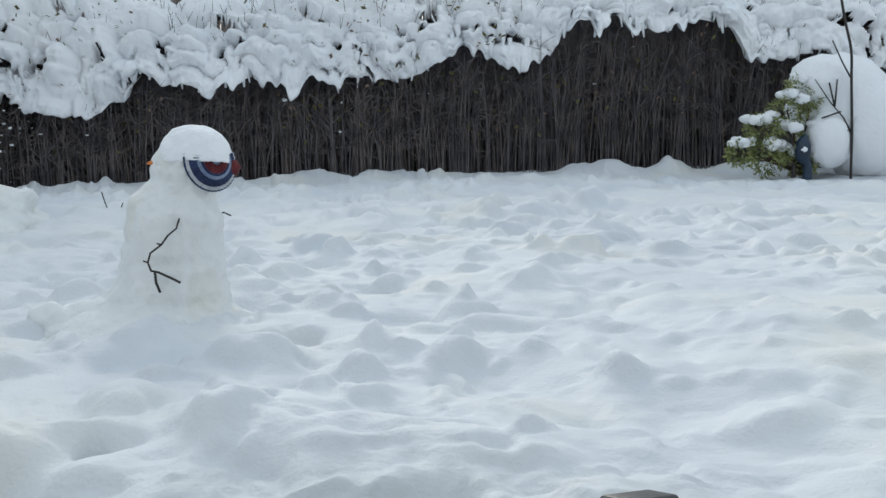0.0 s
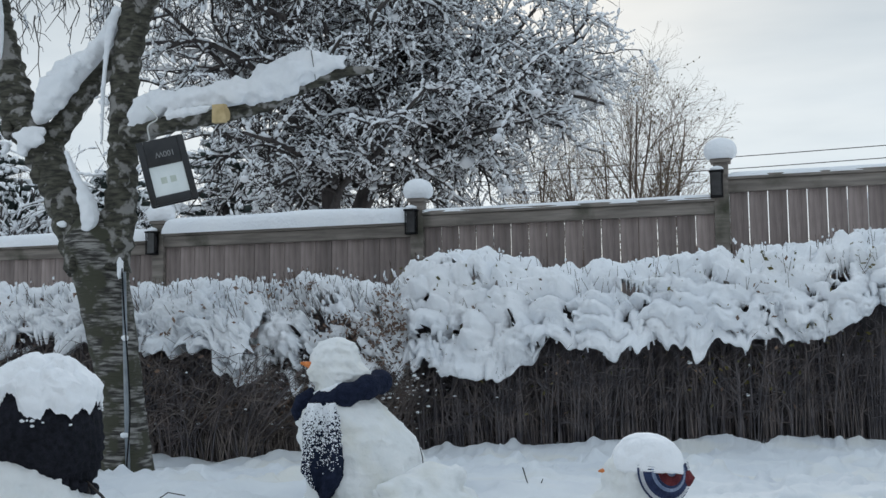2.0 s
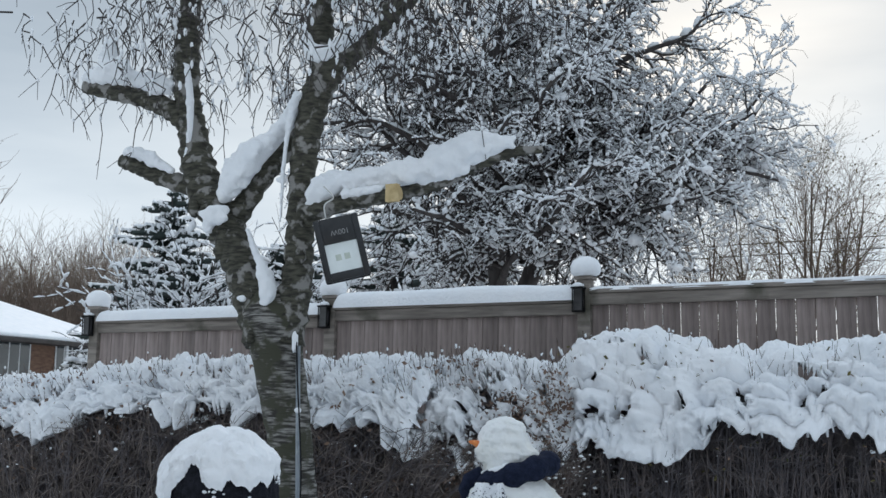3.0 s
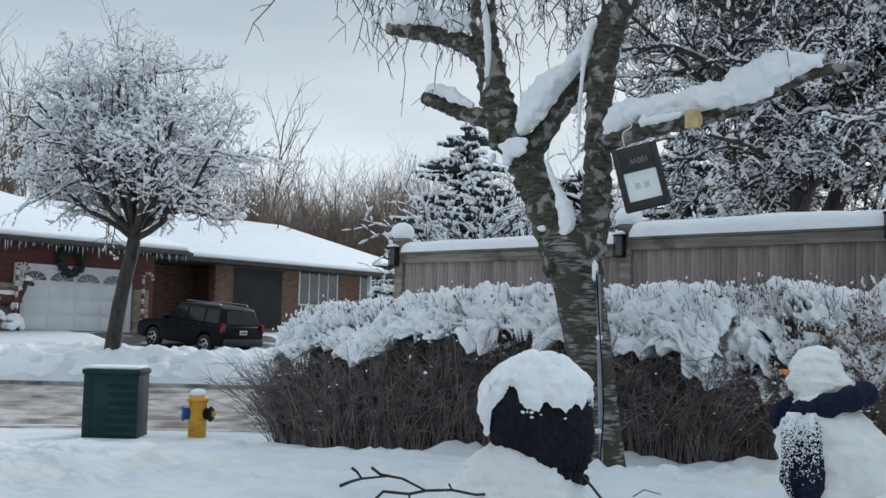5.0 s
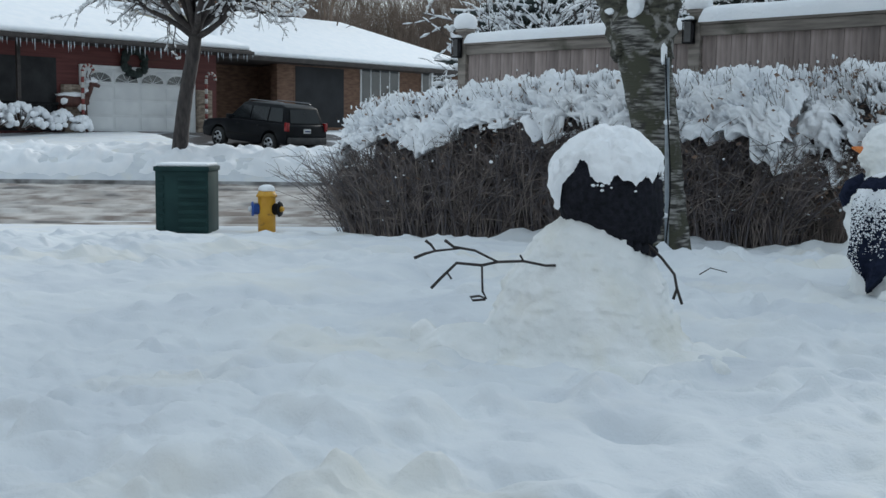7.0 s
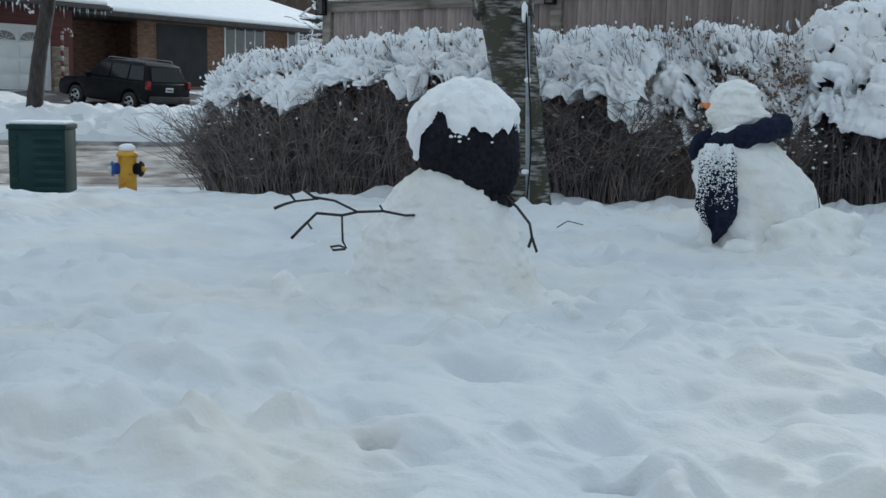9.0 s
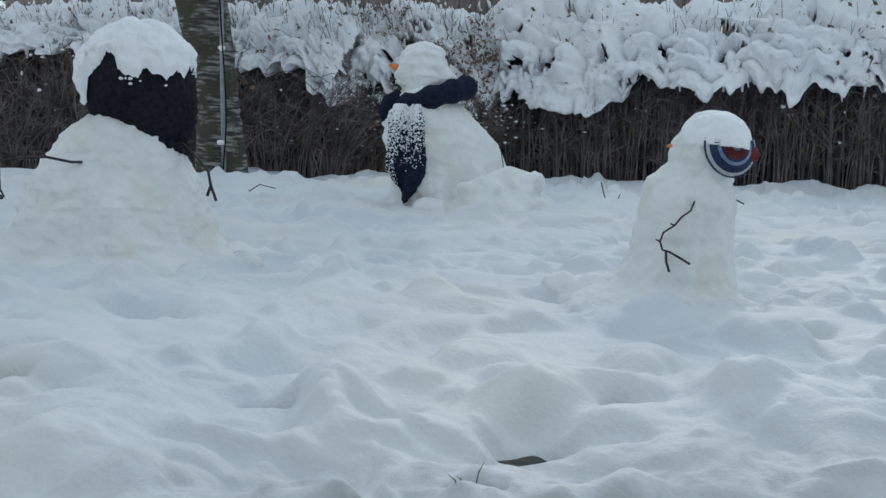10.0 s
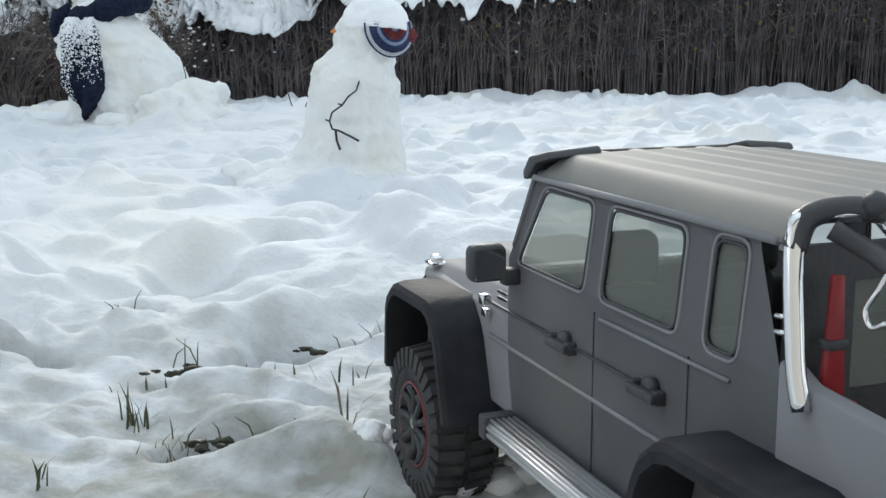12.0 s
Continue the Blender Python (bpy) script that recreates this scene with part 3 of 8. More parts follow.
for i in range(len(POSTS) - 1):
    x0, x1, top = POSTS[i][0] + 0.055, POSTS[i + 1][0] - 0.055, TOPS[i]
    n = round((x1 - x0) / 0.143)
    pitch = (x1 - x0) / n
    for k in range(n):
        b = part("board", boards[k % 4], None, fence)
        gap = 0.985 if i < 2 else 0.955
        b.matrix_basis = pose(x0 + pitch * (k + 0.5), rng.uniform(-0.003, 0.003), top - 0.09 - 1.75, 0, 0, 0) @ Matrix.Diagonal((pitch / 0.136 * gap, 1, 1, 1))
    for nm, z0, z1, y0, y1 in (("top_cap", top - 0.035, top, -0.065, 0.065), ("top_rail", top - 0.13, top - 0.037, -0.045, -0.012), ("mid_rail", top - 0.62, top - 0.53, 0.012, 0.05), ("bottom_rail", 0.12, 0.22, -0.05, -0.012)):
        part(nm, bm_box((x0 - 0.01, y0, z0), (x1 + 0.01, y1, z1)), CEDAR_RAIL, fence, bevel=0.006)
    # the snow on the rail, rounded, with an uneven edge
    h = SNOWS[i]
    xs = np.arange(x0 - 0.0, x1, 0.03)
    th = np.linspace(0, math.pi, 13)
    A, B = np.meshgrid(xs, th, indexing="ij")
    hh = h * (0.82 + 0.3 * vnoise(A / 0.35, A * 0 + i, 5)) * np.clip((A - x0) / 0.05 + 0.3, 0, 1) * np.clip((x1 - A) / 0.05 + 0.3, 0, 1)
    w = 0.085 if h > 0.05 else 0.06
    geo = Geo()
    geo.grid(np.stack([A, -np.cos(B) * (w + 0.012 * vnoise(A / 0.12, B, 6)), top - 0.015 * (np.sin(B) < 0.3) + hh * np.sin(B) ** 0.55], -1)[:, ::-1])
    tagged(part("rail_snow", geo, SNOW, fence, "thick white snow lying on the rail"), kind="")
for x, top, k in POSTS:
    post = part("post", bm_box((x - 0.055, -0.055, -0.6), (x + 0.055, 0.055, top)), CEDAR_RAIL, fence, bevel=0.006)
    part("post_cap", bm_box((x - 0.075, -0.075, top), (x + 0.075, 0.075, top + 0.03)), CEDAR_RAIL, post, bevel=0.006)
    geo = Geo()
    r = 0.125
    prof = [(0.0, 0.72), (0.02, 0.92), (0.05, 1.0), (0.09, 0.98), (0.125, 0.84), (0.15, 0.6), (0.165, 0.3), (0.17, 0.01)]
    geo.grid(np.array([[(x + math.cos(a) * r * q * (1 + 0.05 * math.sin(3 * a + k)), math.sin(a) * r * q, top + 0.03 + z) for a in np.linspace(0, 2 * math.pi, 25)] for z, q in prof])[:, ::-1])
    part("post_snow", geo, SNOW, post, "round cushion of snow on the post")
    # solar lantern on the face of the post
    if k < 5:
        lan = thing("post_lantern", "small black solar lantern fixed on a fence post", "lantern", (x - 0.03, FY - 0.095, top - 0.27), group="lanterns on the fence posts")
        part("back_plate", bm_box((-0.03, 0.025, 0.0), (0.03, 0.04, 0.2)), BLACK_METAL, lan, bevel=0.003)
        part("lantern_roof", bm_box((-0.055, -0.045, 0.19), (0.055, 0.04, 0.205)), BLACK_METAL, lan, bevel=0.004)
        part("lantern_base", bm_box((-0.048, -0.04, 0.0), (0.048, 0.03, 0.014)), BLACK_METAL, lan, bevel=0.003)
        for dx in (-0.042, 0.042):
            for dy in (-0.034, 0.024):
                part("bar", bm_box((dx - 0.004, dy - 0.004, 0.012), (dx + 0.004, dy + 0.004, 0.192)), BLACK_METAL, lan)
        part("glass", bm_box((-0.036, -0.028, 0.014), (0.036, 0.018, 0.19)), mat("smoked_lantern_glass", (0.02, 0.02, 0.022), (0.06, 0.06, 0.065), 0.15, scale=9), lan)
        geo = Geo()
        geo.blob((0, 0, 0.215), (0.052, 0.045, 0.025), rng)
        part("lantern_snow", geo, SNOW, lan)
# return of the fence, away from the street corner
ret = thing("fence_return", "weathered cedar board fence running back from the corner post", "fence", (-8.2, FY, 0), kind="structure")
for k in range(30):
    b = part("board", boards[k % 4], None, ret)
    b.matrix_basis = pose(0, 0.12 + 0.143 * k, 1.5 - 1.75, 0, 0, 90)
for nm, z0, z1 in (("top_cap", 1.55, 1.585), ("top_rail", 1.44, 1.53)):
    part(nm, bm_box((-0.06, 0.06, z0), (0.06, 4.4, z1)), CEDAR_RAIL, ret, bevel=0.006)
part("rail_snow", bm_box((-0.08, 0.07, 1.587), (0.08, 4.4, 1.68)), SNOW, ret, bevel=0.04, segs=4)

# ---------------------------------------------------------------- hedges


def hedge(name, label, xs, front, top, low, depth, seed, stems, tones, leafy=0, olive=0, arch=0.10, fan=0.0, bumps=((0.27, 0.15), (0.13, 0.10), (0.06, 0.035), (0.026, 0.014)), gaps=0.25, fingers=14, tips=60, specks=300, coated=90, grain=0.011):
    """A hedge: stems and twigs below, and a billowing load of snow on top that hangs over the front.
    bumps: width and height of its swellings; gaps: how much of it stays bare; coated: snow-covered twigs to a metre."""
    rng = np.random.RandomState(seed)
    ob = thing(name, label, "hedge", (0, 0, 0), kind="structure")
    x0, x1 = xs[0], xs[-1]
    fr = lambda x: float(np.interp(x, xs, front))
    tp = lambda x: float(np.interp(x, xs, top))
    lw = lambda x: float(np.interp(x, xs, low))
    edge = lambda x: float(0.20 * (vnoise(x / 0.42, 0.3, seed + 2) - 0.5) + 0.13 * (vnoise(x / 0.13, 0.7, seed + 1) - 0.5))

    def skin(x, v):
        """A place on the snow's surface and its slope: v from 0 at the lower edge to 1 at the shoulder and 2 at the back."""
        t = min(v, 1.0) * math.pi / 2
        zl = lw(x) + edge(x) * (1 - math.sin(t))
        y = fr(x) - 0.02 + 0.32 * (1 - math.cos(t)) + max(0.0, v - 1) * (depth - 0.30)
        z = zl + (tp(x) - zl) * math.sin(t) + 0.07 * float(vnoise(x / 0.33, y / 0.33, seed + 3) - 0.5) * (v > 0.5)
        return Vector((x, y, z)), Vector((0, -math.cos(t), math.sin(t)))

    # a sheet behind the stems, its dark colour standing in for the shaded inside
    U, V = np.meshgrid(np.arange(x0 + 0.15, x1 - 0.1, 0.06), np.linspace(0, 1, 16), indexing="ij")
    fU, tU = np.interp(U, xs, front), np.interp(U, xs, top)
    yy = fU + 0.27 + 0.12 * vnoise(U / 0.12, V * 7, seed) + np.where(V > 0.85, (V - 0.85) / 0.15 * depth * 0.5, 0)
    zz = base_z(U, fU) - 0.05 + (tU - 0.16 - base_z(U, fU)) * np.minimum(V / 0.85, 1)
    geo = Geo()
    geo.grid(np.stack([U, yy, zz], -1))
    part("inner_shade_sheet", geo, HEDGE_SHADE, ob, kind="stuff")
    # stems of several tones, each with side twigs
    geos, crumbs = [Geo() for _ in tones], Geo()
    for i in range(stems):
        geo = geos[i % len(tones)]
        x = rng.uniform(x0 + 0.12, x1 - 0.05)
        y = fr(x) + rng.uniform(0.02, 0.34)
        z = float(base_z(x, y)) - 0.03
        out = fan * max(0.0, 1 - (x - x0) / 1.1)
        lean, ln = rng.normal(0, arch) - out * rng.uniform(0.2, 1.0), rng.uniform(0.5, 1.0) * (lw(x) + 0.10 - z)
        fw = rng.uniform(-0.12, 0.05) - 0.35 * max(0.0, arch - 0.1)
        at = lambda q: (x + lean * ln * q ** 1.5, y + fw * ln * q, z + ln * q * (1 - 0.25 * abs(lean) * q))
        geo.tube([at(0), at(0.35), at(0.7), at(1.0)], [0.003 + rng.rand() * 0.005, 0.0038, 0.0030, 0.0016], 3, False)
        for _ in range(4):
            q = rng.uniform(0.25, 1.0)
            p = at(q)
            e = (p[0] + rng.uniform(-0.13, 0.13) * (1 + 2 * arch) - 0.10 * out, p[1] + rng.uniform(-0.09, 0.05), p[2] + rng.uniform(-0.02, 0.16))
            geo.tube([p, ((p[0] + e[0]) / 2 + rng.normal(0, 0.01), (p[1] + e[1]) / 2, (p[2] + e[2]) / 2 + 0.01), e], [0.0028, 0.0022, 0.0012], 3, False)
            if rng.rand() < specks / (stems * 4.0) * (2.2 if e[2] > lw(x) - 0.16 else 0.35):
                r = rng.uniform(0.002, 0.007)
                crumbs.blob((e[0], e[1], e[2] + r * 0.3), (r * rng.uniform(1, 3.0), r, r * rng.uniform(0.6, 1.6)), rng, 0.4)
    for geo, m in zip(geos, tones):
        part("stems", geo, m, ob, kind="stuff")
    # small withered leaves
    for share, m, nm in ((leafy, LEAF_RUST, "withered_leaves"), (olive, LEAF_OLIVE, "olive_leaves")):
        if share <= 0:
            continue
        geo = Geo()
        for _ in range(share):
            x = rng.uniform(x0, x1)
            z = rng.uniform(0.05, 1.0) ** 0.7 * tp(x)
            if vnoise(x / 0.35, z / 0.35, seed + 51) < rng.uniform(0.25, 0.7):
                continue
            y = fr(x) + rng.uniform(-0.08, 0.16) + 0.30 * max(0.0, z / tp(x) - 0.7)
            a, b, r = Vector(rng.normal(0, 1, 3)).normalized(), Vector(rng.normal(0, 1, 3)).normalized(), rng.uniform(0.010, 0.024)
            c = Vector((x, y, z))
            geo.add([c - a * r, c + b * r * 0.6, c + a * r, c - b * r * 0.6], [[0, 1, 2, 3]])
        part(nm, geo, m, ob, kind="stuff")
    # the load of snow: a billowing skin, ragged and tucked in below, with hollows where the twigs show
    X, V = np.meshgrid(np.arange(x0 + 0.02, x1 - 0.02, grain), np.concatenate([np.linspace(-0.14, 0, 6)[:-1], np.linspace(0, 1, int(1.05 / grain))[:-1], np.linspace(1, 2, int((depth - 0.3) / (1.4 * grain)))]), indexing="ij")
    T, back = np.clip(V, 0, 1) * math.pi / 2, np.maximum(V - 1, 0)
    ragged = 0.20 * (vnoise(X / 0.42, X * 0 + 0.3, seed + 2) - 0.5) + 0.13 * (vnoise(X / 0.13, X * 0 + 0.7, seed + 1) - 0.5) - 0.10 * vnoise(X / 0.045, X * 0 + 0.2, seed + 4) ** 2.5
    ZL, TP = np.interp(X, xs, low), np.interp(X, xs, top)
    Y = np.interp(X, xs, front) - 0.02 + 0.32 * (1 - np.cos(T)) + back * (depth - 0.30)
    Z = ZL + (TP - ZL) * np.sin(T) + 0.07 * (vnoise(X / 0.33, Y / 0.33, seed + 3) - 0.5) * smoothstep(0.3, 0.7, V) + ragged * (1 - np.sin(T)) ** 2
    S = Z - ragged * (1 - np.sin(T)) ** 2 + Y
    WX, WS = X + 0.045 * (vnoise(X / 0.13, S / 0.13, seed + 21) - 0.5), S + 0.045 * (vnoise(X / 0.13, S / 0.13, seed + 22) - 0.5)
    Dn = -0.42 * sum(h for _, h in bumps) + 0.012 * (vnoise(X / 0.02, S / 0.02, seed + 26) - 0.5)
    for k, (wd, h) in enumerate(bumps):
        Dn = Dn + h * np.abs(2 * vnoise(WX / wd, WS / wd, seed + 23 + k) - 1) ** 0.65
    bare = 0.5 * vnoise(WX / 0.19, WS / 0.15, seed + 6) + 0.5 * vnoise(WX / 0.07, WS / 0.06, seed + 7)
    bare = bare - np.interp(V, [0, 0.6, 0.8, 1.0, 2.0], [0.03, 0.03, 0.0, -0.14, -0.2])
    Dn = Dn - 0.13 * (1 - smoothstep(gaps - 0.07, gaps + 0.03, bare))
    tuck = np.clip(-V / 0.14, 0, 1)
    P = np.stack([X, Y - np.cos(T) * Dn + 0.14 * tuck, Z + np.sin(T) * Dn - 0.22 * np.cos(T) * Dn + 0.035 * tuck - 0.9 * np.maximum(0.35 - np.minimum(X - x0, x1 - X), 0) ** 1.5], -1)
    geo = Geo()
    m, n = X.shape
    keep = bare > gaps - 0.072
    geo.add(P.reshape(-1, 3).tolist(), [[i * n + j, (i + 1) * n + j, (i + 1) * n + j + 1, i * n + j + 1] for i in range(m - 1) for j in range(n - 1) if keep[i, j]])
    part("snow_cap", geo, SNOW, ob, "lumpy white snow hanging over the hedge", kind="stuff")
    geo = Geo()
    for _ in range(int((x1 - x0) * fingers)):      # drips along the lower edge
        x = rng.uniform(x0 + 0.1, x1 - 0.1)
        p, nrm = skin(x, rng.uniform(0.0, 0.2))
        ln, r = rng.uniform(0.03, 0.10), rng.uniform(0.010, 0.022)
        geo.tube([(p.x, p.y + 0.02, p.z + 0.05), (p.x + rng.normal(0, 0.006), p.y + 0.01, p.z), (p.x + rng.normal(0, 0.012), p.y + 0.015, p.z - ln)], [r * 1.3, r, r * 0.35], 6)
    for _ in range(int((x1 - x0) * coated)):      # twigs coated with snow
        x, v = rng.uniform(x0 + 0.04, x1 - 0.04), rng.uniform(0.05, 1.7)
        p, nrm = skin(x, v)
        d = (nrm * 0.7 + Vector((rng.normal(0, 0.45), rng.normal(-0.1, 0.3), rng.uniform(0.1, 0.8)))).normalized()
        ln, r = rng.uniform(0.03, 0.085), rng.uniform(0.005, 0.012)
        b = p - nrm * 0.02
        geo.tube([tuple(b), tuple(b + d * ln * 0.55 + Vector((rng.normal(0, 0.006), 0, 0))), tuple(b + d * ln)], [r * 0.9, r * rng.uniform(0.7, 1.25), r * 0.3], 5)
    part("snowy_twigs", geo, SNOW, ob, kind="stuff")
    # twig tips that stand out of the snow, and snow caught on twigs
    geo = Geo()
    for i in range(int((x1 - x0) * tips)):
        x = rng.uniform(x0 + 0.05, x1 - 0.05)
        p, nrm = skin(x, rng.uniform(0.35, 1.5))
        ln = rng.uniform(0.02, 0.09)
        q = p + nrm * ln * 0.55 + Vector((rng.normal(0, 0.025), rng.normal(-0.01, 0.02), ln * 0.75))
        geo.tube([tuple(p - nrm * 0.03), tuple(q)], [0.0024, 0.0014], 3, False)
        if rng.rand() < 0.4:
            r = rng.uniform(0.003, 0.009)
            w = p.lerp(q, rng.uniform(0.6, 1.0))
            crumbs.blob(w, (r, r, r * rng.uniform(1, 2.2)), rng, 0.3)
    part("twig_tips", geo, TWIG, ob, kind="stuff")
    part("twig_snow", crumbs, SNOW, ob, kind="stuff")
    return ob


hedge("hedge_east", "clipped hedge loaded with heavy lumpy snow before the fence", [-2.9, -2.5, -2.06, -1.7, -0.48, 0.24, 0.77, 1.05, 2.0, 2.56, 5.5], [7.12, 7.15, 7.2, 7.3, 7.5, 7.7, 7.75, 7.8, 7.85, 7.9, 7.9],
      [1.09, 1.23, 1.24, 1.10, 1.22, 1.28, 1.31, 1.34, 1.38, 1.36, 1.34], [0.50, 0.46, 0.42, 0.62, 0.62, 0.76, 0.76, 0.96, 1.00, 0.84, 0.80], 1.0, 11, 2600, (STEM_DARK, STEM_DARK, STEM_BROWN), 700, 1800, 0.09,
      gaps=0.235, fingers=30, tips=90, specks=60, coated=70, grain=0.012)
hedge("hedge_west", "wide clipped hedge covered with snow beside the street", [-7.25, -6.9, -6.3, -5.5, -4.7, -4.0, -3.4], [6.15, 6.0, 5.95, 6.05, 6.2, 6.3, 6.4], [0.80, 0.90, 0.96, 1.00, 1.03, 1.05, 1.04], [0.54, 0.50, 0.54, 0.68, 0.70, 0.66, 0.52], 1.5, 23,
      3000, (STEM_BROWN, STEM_DARK, STEM_LIGHT), 1500, 0, 0.34, 0.75, bumps=((0.20, 0.10), (0.10, 0.08), (0.048, 0.036), (0.022, 0.014)), gaps=0.30, fingers=10, tips=150, specks=500, coated=420, grain=0.0105)
hedge("hedge_middle", "bare brown hedge with withered leaves and loose snow", [-3.7, -3.4, -3.1, -2.75, -2.6], [6.65, 6.75, 6.85, 6.95, 7.1], [1.05, 1.08, 1.08, 1.03, 0.97], [0.56, 0.50, 0.46, 0.46, 0.48], 1.2, 37,
      1500, (STEM_BROWN, STEM_LIGHT), 6500, 0, 0.22, bumps=((0.15, 0.08), (0.075, 0.07), (0.036, 0.036), (0.02, 0.015)), gaps=0.46, fingers=5, tips=260, specks=1300, coated=420, grain=0.0105)

# ---------------------------------------------------------------- snowmen


def lathe(rows, n=96, sub=90, seed=1, lump=0.012, fine=0.004, dents=(), face=0.0):
    """A hand-packed body of snow: rows of (height, offset to the side, radius), upright, uneven all over. face: the way that 'the side' turns."""
    z = np.array([r[0] for r in rows])
    t = np.linspace(0, 1, len(rows))
    tt = np.linspace(0, 1, sub)
    zz, oo, rr = [np.interp(tt, t, np.array([r[k] for r in rows])) for k in (0, 1, 2)]
    for a in (zz, oo, rr):      # soften the corners of the profile
        for _ in range(3):
            a[1:-1] = 0.25 * a[:-2] + 0.5 * a[1:-1] + 0.25 * a[2:]
    th = np.linspace(0, 2 * math.pi, n)
    A, Z = np.meshgrid(th, zz, indexing="xy")
    R = np.repeat(rr[:, None], n, 1)
    PX, PY = np.cos(A) * R, np.sin(A) * R
    per = lambda k, s: 0.5 + 0.62 * (vnoise(PX * k + 7, Z * k + 3, s) + vnoise(PY * k + 31, Z * k + 17, s + 40) + vnoise(PX * k + 53, PY * k + 5, s + 80) - 1.5)
    d = lump * 2 * (per(9, seed) - 0.5) + lump * 1.2 * np.abs(2 * per(17, seed + 1) - 1) + fine * 2 * (per(55, seed + 2) - 0.5) + fine * 1.2 * (per(110, seed + 3) - 0.5)
    d *= np.clip(R / 0.05, 0, 1)
    R = R + d
    X, Y = R * np.cos(A) + oo[:, None], R * np.sin(A)
    X[:, -1], Y[:, -1] = X[:, 0], Y[:, 0]
    c, s = math.cos(face), math.sin(face)
    geo = Geo()
    geo.grid(np.stack([X * c - Y * s, X * s + Y * c, Z], -1)[:, ::-1][::-1][:, ::-1])
    return geo


def stick(points, r0, r1, n=6):
    geo = Geo()
    k = len(points)
    geo.tube(points, [r0 + (r1 - r0) * i / (k - 1) for i in range(k)], n)
    return geo


def carrot(length, r):
    geo = Geo()
    geo.tube([(0, 0, 0), (length * 0.25, 0, 0), (length * 0.6, 0, 0.002), (length * 0.92, 0, 0.0), (length, 0, -0.001)], [r, r * 0.95, r * 0.62, r * 0.3, 0.001], 12)
    return geo


def noisy_cap(c, rad, zcut, seed, amp=1.0, lean=(0, 0), tuck=0.0, away=0.0):
    """Snow settled on a round top: the upper part of a ball, thick, with a ragged edge."""
    th, ph = np.linspace(0, 2 * math.pi, 81), np.linspace(0.0, 1.0, 34)
    A, P = np.meshgrid(th, ph, indexing="ij")
    edge = zcut + amp * 0.28 * (vnoise(np.cos(A) * 2.2 + 5, np.sin(A) * 2.2 + 5, seed) - 0.5) + amp * 0.16 * (vnoise(np.cos(A) * 6 + 9, np.sin(A) * 6 + 9, seed + 1) - 0.5) + lean[0] * np.cos(A) + lean[1] * np.sin(A)
    pol = P * edge * math.pi
    k = 1 + 0.07 * np.abs(2 * vnoise(np.cos(A) * pol * 2.2 + 20, np.sin(A) * pol * 2.2 + 20, seed + 2) - 1) + 0.03 * (vnoise(np.cos(A) * pol * 7 + 20, np.sin(A) * pol * 7 + 20, seed + 3) - 0.5)
    k = np.where(P > 0.97, 0.93, k) * (1 - tuck * smoothstep(0.35, 1.0, P) * (0.5 - 0.5 * np.cos(A - away)) ** 0.5)
    X, Y, Z = np.sin(pol) * np.cos(A) * k * rad[0], np.sin(pol) * np.sin(A) * k * rad[1], np.cos(pol) * k * rad[2]
    X[-1], Y[-1], Z[-1] = X[0], Y[0], Z[0]
    geo = Geo()
    geo.grid(np.stack([X + c[0], Y + c[1], Z + c[2]], -1)[::-1])
    return geo


# The smallest, leaning, with a striped cap hanging off the back of its head.
S3 = thing("snowman", "small lumpy snowman with twig arms and a carrot nose", "snowman", (-0.545, 2.58, 0.05), 10, group="snowmen on the lawn")
u = 0.00131
part("body", lathe([(z * 1.0, (c - 480) * u, r * u) for z, c, r in ((-0.05, 405, 185), (0.0, 422, 138), (0.02, 438, 110), (0.062, 453, 95), (0.114, 460, 89), (0.166, 464, 84), (0.219, 464, 80), (0.255, 468, 71), (0.278, 480, 60), (0.30, 494, 62), (0.325, 498, 67), (0.35, 498, 65), (0.376, 497, 54), (0.398, 497, 36), (0.412, 497, 17), (0.418, 497, 1))], seed=4, lump=0.007, fine=0.005), SNOW_PACKED, S3)
nose = part("carrot_nose", carrot(0.035, 0.010), CARROT, S3, "orange carrot nose")
nose.matrix_basis = pose(-0.046, 0.01, 0.335, 0, 0, 165)
part("twig_arm", stick([(-0.006, -0.09, 0.222), (-0.014, -0.112, 0.208), (-0.017, -0.118, 0.198), (-0.036, -0.128, 0.184), (-0.050, -0.132, 0.165), (-0.074, -0.140, 0.148), (-0.080, -0.142, 0.128), (-0.074, -0.145, 0.110), (-0.058, -0.146, 0.106), (-0.030, -0.15, 0.092), (-0.012, -0.152, 0.082)], 0.0020, 0.0030), STICK, S3)
part("twig_arm", stick([(-0.066, -0.146, 0.108), (-0.064, -0.15, 0.084), (-0.056, -0.152, 0.062)], 0.003, 0.0028), STICK, S3)
for pts in ([(-0.014, -0.112, 0.208), (-0.010, -0.115, 0.220)], [(-0.050, -0.132, 0.165), (-0.060, -0.134, 0.168)], [(-0.080, -0.142, 0.128), (-0.090, -0.143, 0.132)]):
    part("twig_bud", stick(pts, 0.0022, 0.0018, 5), STICK, S3)
part("twig_arm", stick([(0.06, 0.06, 0.20), (0.09, 0.05, 0.214), (0.107, 0.045, 0.206)], 0.0022, 0.0018), STICK, S3)

